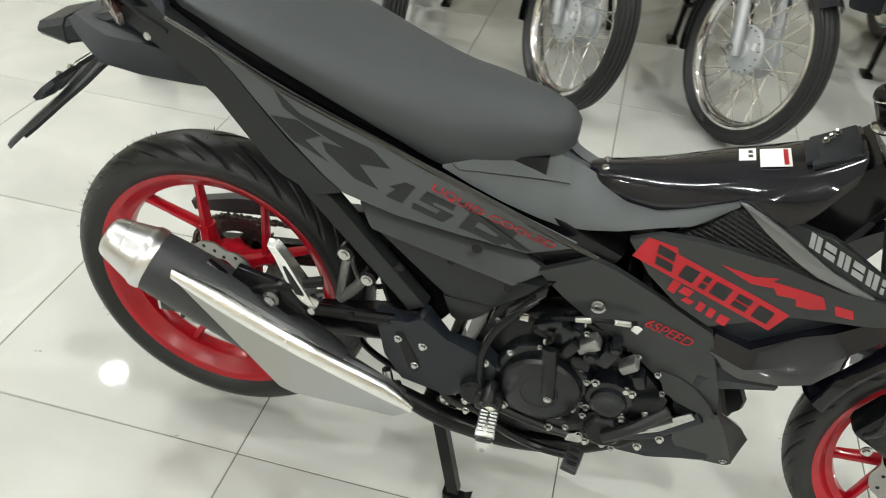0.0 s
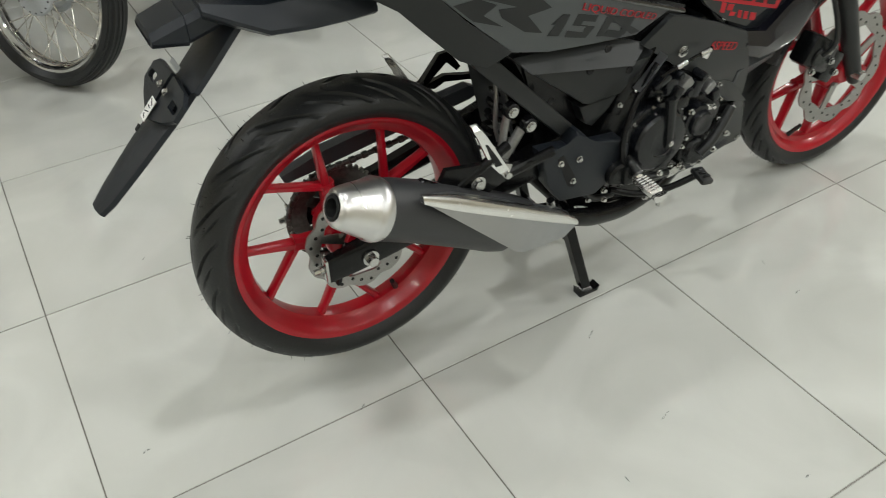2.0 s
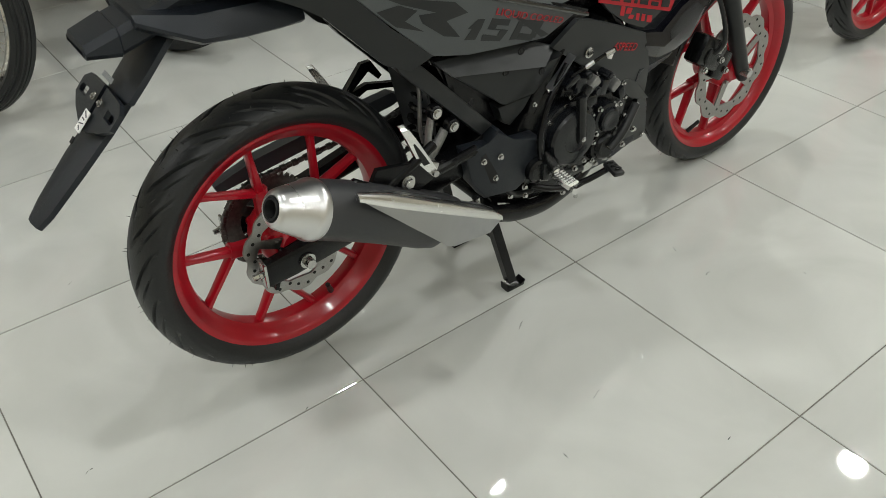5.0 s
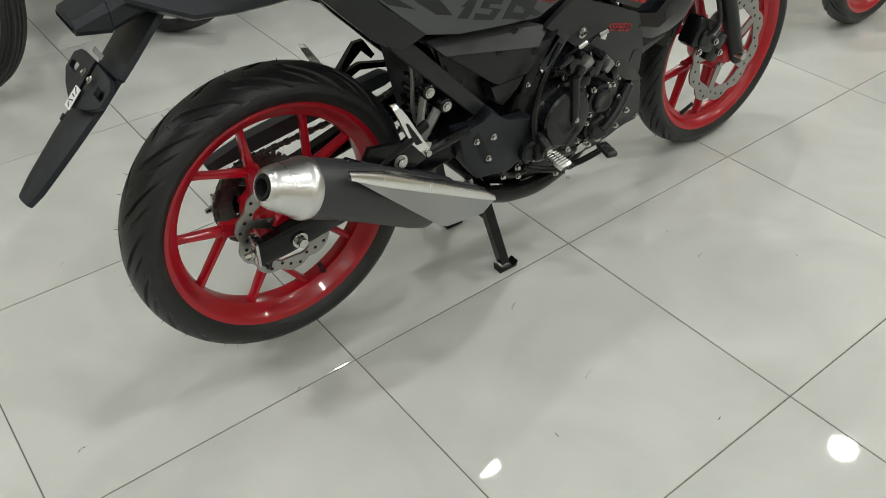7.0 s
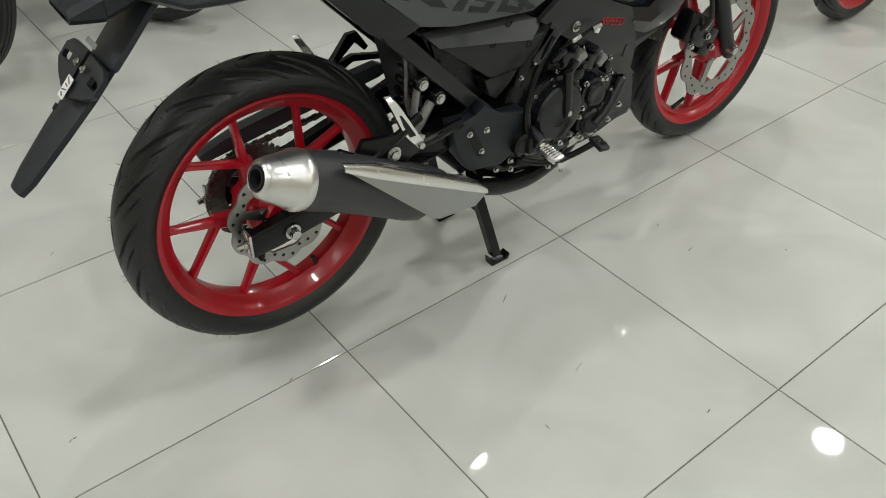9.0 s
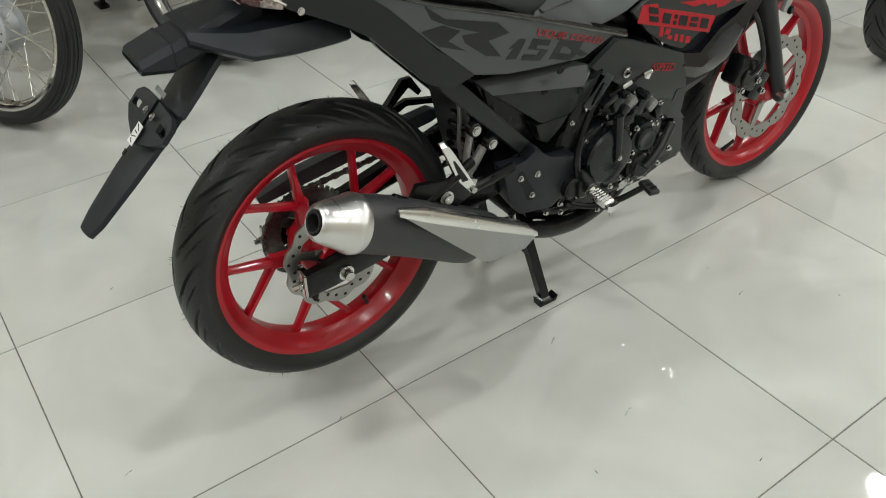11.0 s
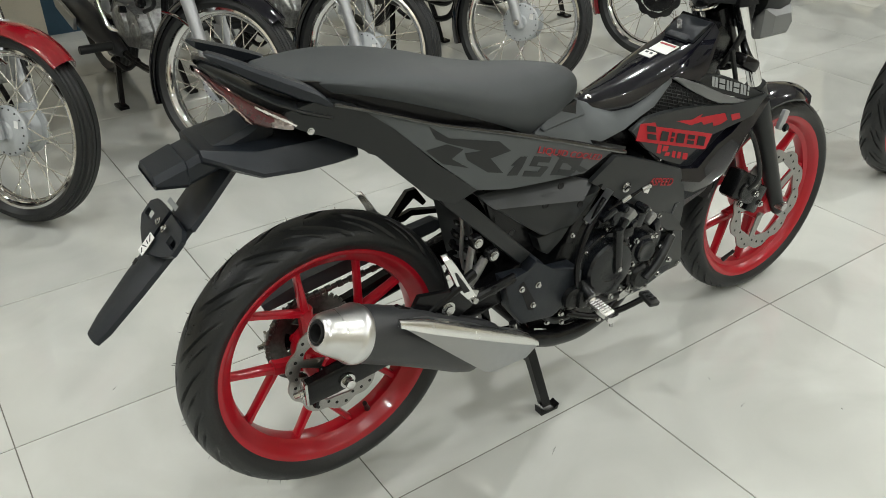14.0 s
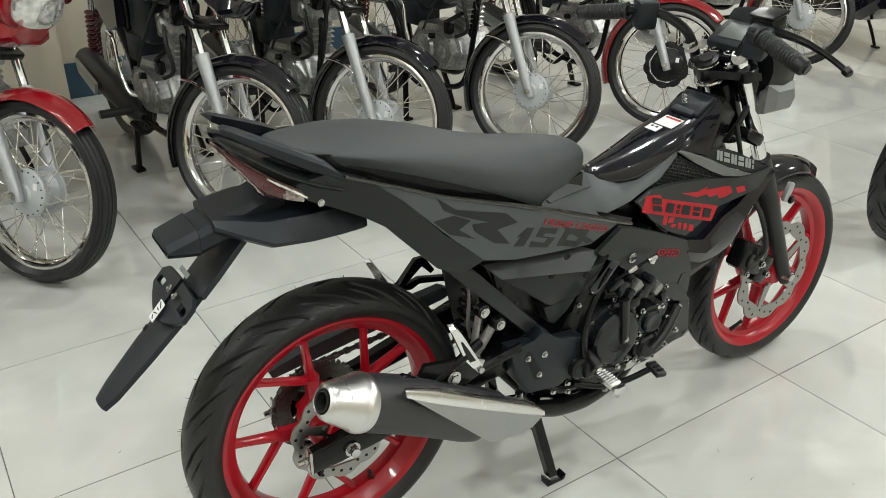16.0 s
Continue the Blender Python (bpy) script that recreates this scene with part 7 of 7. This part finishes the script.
    P("seat", bm, SEAT, root, "black vinyl seat")
    for s in (-1, 1):
        bm = plate(B(), [(-0.80, 0.74), (-1.05, 0.75), (-1.10, 0.66), (-0.95, 0.56), (-0.82, 0.60)], s * 0.12, s * 0.09, 0.006, crown=0.006)
        P("side_cover", bm, paint, root)
        bm = B()
        pts = [Vector((0.026 * math.cos(a), 0.026 * math.sin(a), 0.22 * a / (2 * math.pi * 10))) for a in (2 * math.pi * 10 * i / 120 for i in range(121))]
        mm = Matrix.Translation((-1.20, s * 0.125, 0.40)) @ pose(0, 0, 0, 0, 14, 0)
        tube(bm, [mm @ p for p in pts], 0.005, seg=6, steps=1)
        P("shock_spring", bm, DARK_RED, root, "dark red rear shock spring")
        P("shock_damper", cyl(B(), mm @ Vector((0, 0, -0.06)), mm @ Vector((0, 0, 0.30)), 0.014, seg=12), CHROME, root)
        bm = tube(B(), [(-0.62, s * 0.08, 0.36), (-0.95, s * 0.09, 0.33), (-1.28, s * 0.085, R)], [0.022, 0.02, 0.02], seg=10)
        P("swing_arm", bm, BLACKMETAL, root)
    # frame down tube and cradle
    bm = B()
    tube(bm, [(-0.32, 0, 0.84), (-0.38, 0, 0.68), (-0.44, 0, 0.48), (-0.50, 0, 0.30), (-0.62, 0, 0.26), (-0.84, 0, 0.28)], 0.019)
    tube(bm, [(-0.33, 0, 0.82), (-0.60, 0, 0.72), (-0.85, 0, 0.70), (-1.35, 0, 0.76)], 0.02)
    for s in (-1, 1):
        tube(bm, [(-0.85, s * 0.07, 0.70), (-0.86, s * 0.07, 0.5), (-0.84, s * 0.07, 0.28)], 0.014)
    P("frame", bm, BLACKMETAL, root)
    # engine: crankcase, covers, finned cylinder, carburettor
    before = set(root.children)
    bm = plate(B(), [(-0.40, 0.34), (-0.44, 0.42), (-0.55, 0.455), (-0.74, 0.44), (-0.80, 0.36), (-0.76, 0.27), (-0.58, 0.235), (-0.44, 0.26)], -0.085, 0.085, 0.015)
    P("crankcase", bm, SILVER_ENGINE, root, "grey cast engine crankcase")
    bm = plate(B(), [(-0.42, 0.345), (-0.46, 0.405), (-0.55, 0.43), (-0.68, 0.42), (-0.74, 0.36), (-0.71, 0.285), (-0.60, 0.255), (-0.47, 0.275)], -0.118, -0.083, 0.012, crown=0.006, inset=0.02)
    cov = P("clutch_cover", bm, SILVER_ENGINE, root, "cast aluminium clutch cover")
    bm = B()
    lathe(bm, [(0.0001, -0.146), (0.040, -0.144), (0.056, -0.138), (0.062, -0.128), (0.066, -0.115)], "Y", 32, m=Matrix.Translation((-0.63, 0, 0.345)))
    P("cover_dome", bm, SILVER_ENGINE, cov)
    bm = B()
    lathe(bm, [(0.0001, -0.136), (0.018, -0.135), (0.026, -0.130), (0.028, -0.115)], "Y", 24, m=Matrix.Translation((-0.50, 0, 0.34)))
    P("filter_cap", bm, SILVER_ENGINE, cov)
    bm = B()
    cyl(bm, (-0.565, -0.118, 0.405), (-0.565, -0.15, 0.41), 0.013, seg=14, bevel=0.003)
    P("filler_cap", bm, CAST, cov)
    for x, z in ((-0.43, 0.345), (-0.455, 0.40), (-0.54, 0.425), (-0.67, 0.415), (-0.73, 0.36), (-0.70, 0.29), (-0.60, 0.26), (-0.48, 0.28)):
        P("cover_bolt", bolt(B(), (x, -0.117, z), (0, -1, 0), 0.007, 0.008), STEEL, cov)
    bm = B()
    lathe(bm, [(0.0001, 0.135), (0.05, 0.133), (0.07, 0.125), (0.08, 0.085)], "Y", 32, m=Matrix.Translation((-0.62, 0, 0.35)))
    P("engine_cover", bm, SILVER_ENGINE, root)
    tilt = pose(0, 0, 0, 0, 14, 0)
    for k in range(5):
        bm = B()
        box(bm, -0.470 + 0.0055 * k, 0, 0.462 + 0.022 * k, 0.100 - 0.004 * abs(k - 2), 0.105, 0.004, 0.0015, tilt)
        P("cooling_fin", bm, SILVER_ENGINE, root)
    bm = B()
    box(bm, -0.462, 0, 0.51, 0.085, 0.09, 0.16, 0.006, tilt)
    P("cylinder_block", bm, CASTGREY, root)
    bm = B()
    box(bm, -0.440, 0, 0.605, 0.125, 0.135, 0.06, 0.016, tilt)
    box(bm, -0.430, 0, 0.645, 0.095, 0.11, 0.035, 0.014, tilt)
    hd = P("cylinder_head", bm, SILVER_ENGINE, root)
    bm = B()
    lathe(bm, [(0.0001, -0.084), (0.022, -0.083), (0.030, -0.076), (0.032, -0.06)], "Y", 24, m=Matrix.Translation((-0.440, 0, 0.612)))
    P("cam_cap", bm, SILVER_ENGINE, hd)
    for x, z in ((-0.478, 0.585), (-0.405, 0.598), (-0.47, 0.65), (-0.392, 0.64)):
        P("head_bolt", bolt(B(), (x, -0.068, z), (0, -1, 0), 0.007, 0.009), STEEL, hd)
    bm = B()
    cyl(bm, (-0.50, 0, 0.60), (-0.62, 0, 0.61), 0.022, seg=16)
    box(bm, -0.585, -0.01, 0.585, 0.055, 0.06, 0.09, 0.01)
    P("carburettor", bm, CASTGREY, root)
    bm = B()
    box(bm, -0.72, 0, 0.60, 0.20, 0.15, 0.20, 0.03)
    P("air_box", bm, PLASTIC, root, "black plastic air box")
    bm = B()
    box(bm, -0.80, -0.02, 0.47, 0.12, 0.14, 0.12, 0.02)
    P("battery_case", bm, PLASTIC, root)
    bm = B()
    box(bm, -0.50, -0.085, 0.445, 0.05, 0.03, 0.05, 0.008)
    tube(bm, [(-0.52, -0.09, 0.47), (-0.45, -0.10, 0.50), (-0.40, -0.085, 0.53)], 0.010)
    P("starter_motor", bm, CAST, root)
    bm = B()
    tube(bm, [(-0.42, -0.075, 0.62), (-0.38, -0.09, 0.56), (-0.37, -0.08, 0.46), (-0.43, -0.10, 0.42)], 0.008)
    P("oil_line", bm, RUBBER, root)
    bm = B()
    box(bm, -0.39, 0, 0.66, 0.05, 0.11, 0.09, 0.015, pose(0, 0, 0, 0, 20, 0))
    P("horn_bracket", bm, BLACKMETAL, root)
    for ob in set(root.children) - before:
        ob.location.z += 0.045
    bm = tube(B(), [(-0.405, -0.02, 0.63), (-0.365, -0.03, 0.595), (-0.365, -0.05, 0.45), (-0.39, -0.07, 0.28), (-0.46, -0.09, 0.225), (-0.60, -0.105, 0.225), (-0.72, -0.13, 0.265)], 0.0135, seg=12)
    P("exhaust_pipe", bm, BLACKMETAL, root)
    bm = tube(B(), [(-0.68, -0.125, 0.25), (-0.76, -0.14, 0.275), (-0.90, -0.15, 0.315), (-1.10, -0.16, 0.365), (-1.22, -0.16, 0.395), (-1.24, -0.16, 0.400)], [0.018, 0.040, 0.052, 0.054, 0.052, 0.040], seg=20)
    muff = P("muffler", bm, MUFFLER, root, "black muffler with a silver shield")
    bm = plate(B(), [(-0.93, 0.355), (-0.96, 0.300), (-1.16, 0.355), (-1.18, 0.415), (-1.05, 0.385)], -0.226, -0.212, 0.003)
    P("heat_shield", bm, SATIN, muff)
    bm = tube(B(), [(-0.66, -0.10, 0.35), (-0.68, -0.16, 0.36), (-0.72, -0.175, 0.46), (-0.74, -0.175, 0.57), (-0.76, -0.19, 0.60)], 0.0085, seg=10)
    P("kick_lever", bm, CHROME, root, "chromed kick start lever")
    bm = tube(B(), [(-0.60, -0.10, 0.24), (-0.64, -0.14, 0.20), (-0.70, -0.17, 0.235)], 0.010)
    P("peg_bar", bm, BLACKMETAL, root)
    bm = B()
    tube(bm, [(-0.40, 0.0, 0.86), (-0.50, -0.06, 0.74), (-0.60, -0.09, 0.60), (-0.66, -0.12, 0.46)], 0.006)
    P("clutch_cable", bm, RUBBER, root)
    P("speedometer_cable", tube(B(), [(-0.33, 0.05, 0.95), (-0.24, 0.06, 0.80), (-0.20, 0.07, 0.62), (-0.08, 0.085, 0.42)], 0.005), RUBBER, root)
    P("brake_cable", tube(B(), [(-0.30, -0.04, 0.98), (-0.22, -0.07, 0.86), (-0.28, -0.05, 0.74)], 0.006), RUBBER, root)
    for s in (-1, 1):
        bm = cyl(B(), (-0.70, s * 0.16, 0.285), (-0.70, s * 0.29, 0.29), 0.018, seg=12, bevel=0.003)
        P("footpeg", bm, RUBBER, root)
        bm = B()
        loft(bm, [[Vector((x + u * 0.010, y + v * 0.010, z)) for u, v in ((-1, -1), (1, -1), (1, 1), (-1, 1))] for x, y, z in ((-0.84, s * 0.10, 0.27), (-0.80, s * 0.13, 0.14), (-0.77, s * 0.15, 0.008))])
        box(bm, -0.765, s * 0.155, 0.007, 0.075, 0.04, 0.014, 0.003)
        P("stand_leg", bm, BLACKMETAL, root)
    bm = B()
    rings = []
    for k in range(17):
        a = math.radians(60 + 105 * k / 16)
        r = R + 0.035
        c = Vector((-1.25 + r * math.cos(a), 0, R + r * math.sin(a)))
        d = Vector((math.cos(a), 0, math.sin(a)))
        out = [c + Vector((0, 0.06 * u, 0)) - d * (0.03 * abs(u) ** 2.4) for u in (-1, -0.6, 0, 0.6, 1)]
        rings.append(out + [p - d * 0.004 for p in out[::-1]])
    loft(bm, rings)
    P("rear_fender", bm, PLASTIC, root)
    bm = B()
    box(bm, -1.47, 0, 0.79, 0.06, 0.12, 0.08, 0.015)
    P("tail_lamp", bm, LENS_RED, root)
    # the bars are turned to the left
    turn = Matrix.Translation(base) @ Matrix.Rotation(radians(steer), 4, fd) @ Matrix.Translation(-base)
    for ob in root.children:
        if ob.name.split(".")[0] in FRONT_PARTS:
            ob.matrix_basis = turn @ ob.matrix_basis
    return root


def build_scooter(m):
    """A dark scooter of which the underside and stand show."""
    root = thing("scooter", "black scooter on its side stand at the far side", "scooter", m)
    bm = B()
    rings = []
    for x, w, zt, zb in ((0.45, 0.05, 0.95, 0.55), (0.38, 0.16, 0.98, 0.33), (0.25, 0.18, 0.55, 0.24), (0.0, 0.19, 0.40, 0.21), (-0.25, 0.19, 0.62, 0.23), (-0.45, 0.18, 0.78, 0.33), (-0.80, 0.15, 0.80, 0.48), (-0.98, 0.06, 0.80, 0.66)):
        rings.append([Vector((x, w * u, z)) for u, z in ((-0.7, zb), (0.7, zb), (1, zb + 0.05), (0.9, zt - 0.04), (0.6, zt), (-0.6, zt), (-0.9, zt - 0.04), (-1, zb + 0.05))])
    loft(bm, rings)
    part("body", bm, GLOSS, root, "gloss black bodywork")
    for x in (0.62, -0.66):
        bm = ribbed_tyre(B(), 0.245, 0.05, 0.17)
        w = part("tyre", bm, RUBBER, root)
        w.location = (x, 0, 0.245)
        bm = B()
        lathe(bm, [(0.02, -0.05), (0.05, -0.05), (0.06, -0.015), (0.15, -0.012), (0.172, -0.03), (0.176, 0.03), (0.15, 0.012), (0.06, 0.015), (0.05, 0.05), (0.02, 0.05)], "Y", 40)
        part("rim", bm, CAST, w)
    bm = tube(B(), [(-0.02, 0.10, 0.24), (0.0, 0.16, 0.12), (0.02, 0.20, 0.012)], 0.010)
    box(bm, 0.03, 0.20, 0.006, 0.06, 0.03, 0.012, 0.003)
    part("side_stand", bm, BLACKMETAL, root)
    bm = tube(B(), [(0.62, -0.06, 0.245), (0.55, -0.06, 0.5), (0.48, -0.05, 0.75)], 0.02)
    part("fork", bm, BLACKMETAL, root)
    bm = B()
    rings = []
    for x, w, zt, zb in ((-0.28, 0.10, 0.80, 0.72), (-0.40, 0.15, 0.84, 0.75), (-0.80, 0.14, 0.88, 0.78), (-0.95, 0.08, 0.88, 0.80)):
        rings.append([Vector((x, w * u, z)) for u, z in ((-1, zb), (1, zb), (1, zt - 0.02), (0.8, zt), (-0.8, zt), (-1, zt - 0.02))])
    loft(bm, rings)
    part("seat", bm, SEAT, root)
    return root


# ---- build ----
floor = build_room()
build_downlights()
bike = build_sport_bike(pose(-0.062, 0.14, 0, 0, 0, -1.9), "black sport underbone motorcycle with red wheels on its centre stand")
copy_thing(bike, pose(3.557, 0.31, 0, 0, 0, 180.0))
ROW_BLACK = [(-1.00, 1.52, -84), (0.40, 1.74, -86), (0.965, 1.72, -86), (1.712, 1.69, -87)]
ROW_RED = [(-0.30, 1.70, -86), (4.06, 2.02, -88)]
first = build_commuter(pose(*ROW_BLACK[0][:2], 0, 0, 0, ROW_BLACK[0][2]), GLOSS, "gloss black", GLOSS)
for x, y, a in ROW_BLACK[1:]:
    copy_thing(first, pose(x, y, 0, 0, 0, a))
red = build_commuter(pose(*ROW_RED[0][:2], 0, 0, 0, ROW_RED[0][2]), RED_GLOSS, "red", RED_GLOSS)
for x, y, a in ROW_RED[1:]:
    copy_thing(red, pose(x, y, 0, 0, 0, a))
build_commuter(pose(2.53, 1.67, 0, 0, 0, -87), RED_GLOSS, "red", RED_GLOSS, disc=True)
build_scooter(pose(4.73, 2.09, 0, 0, 0, -112))
build_tiles(floor)
build_scuffs(floor)
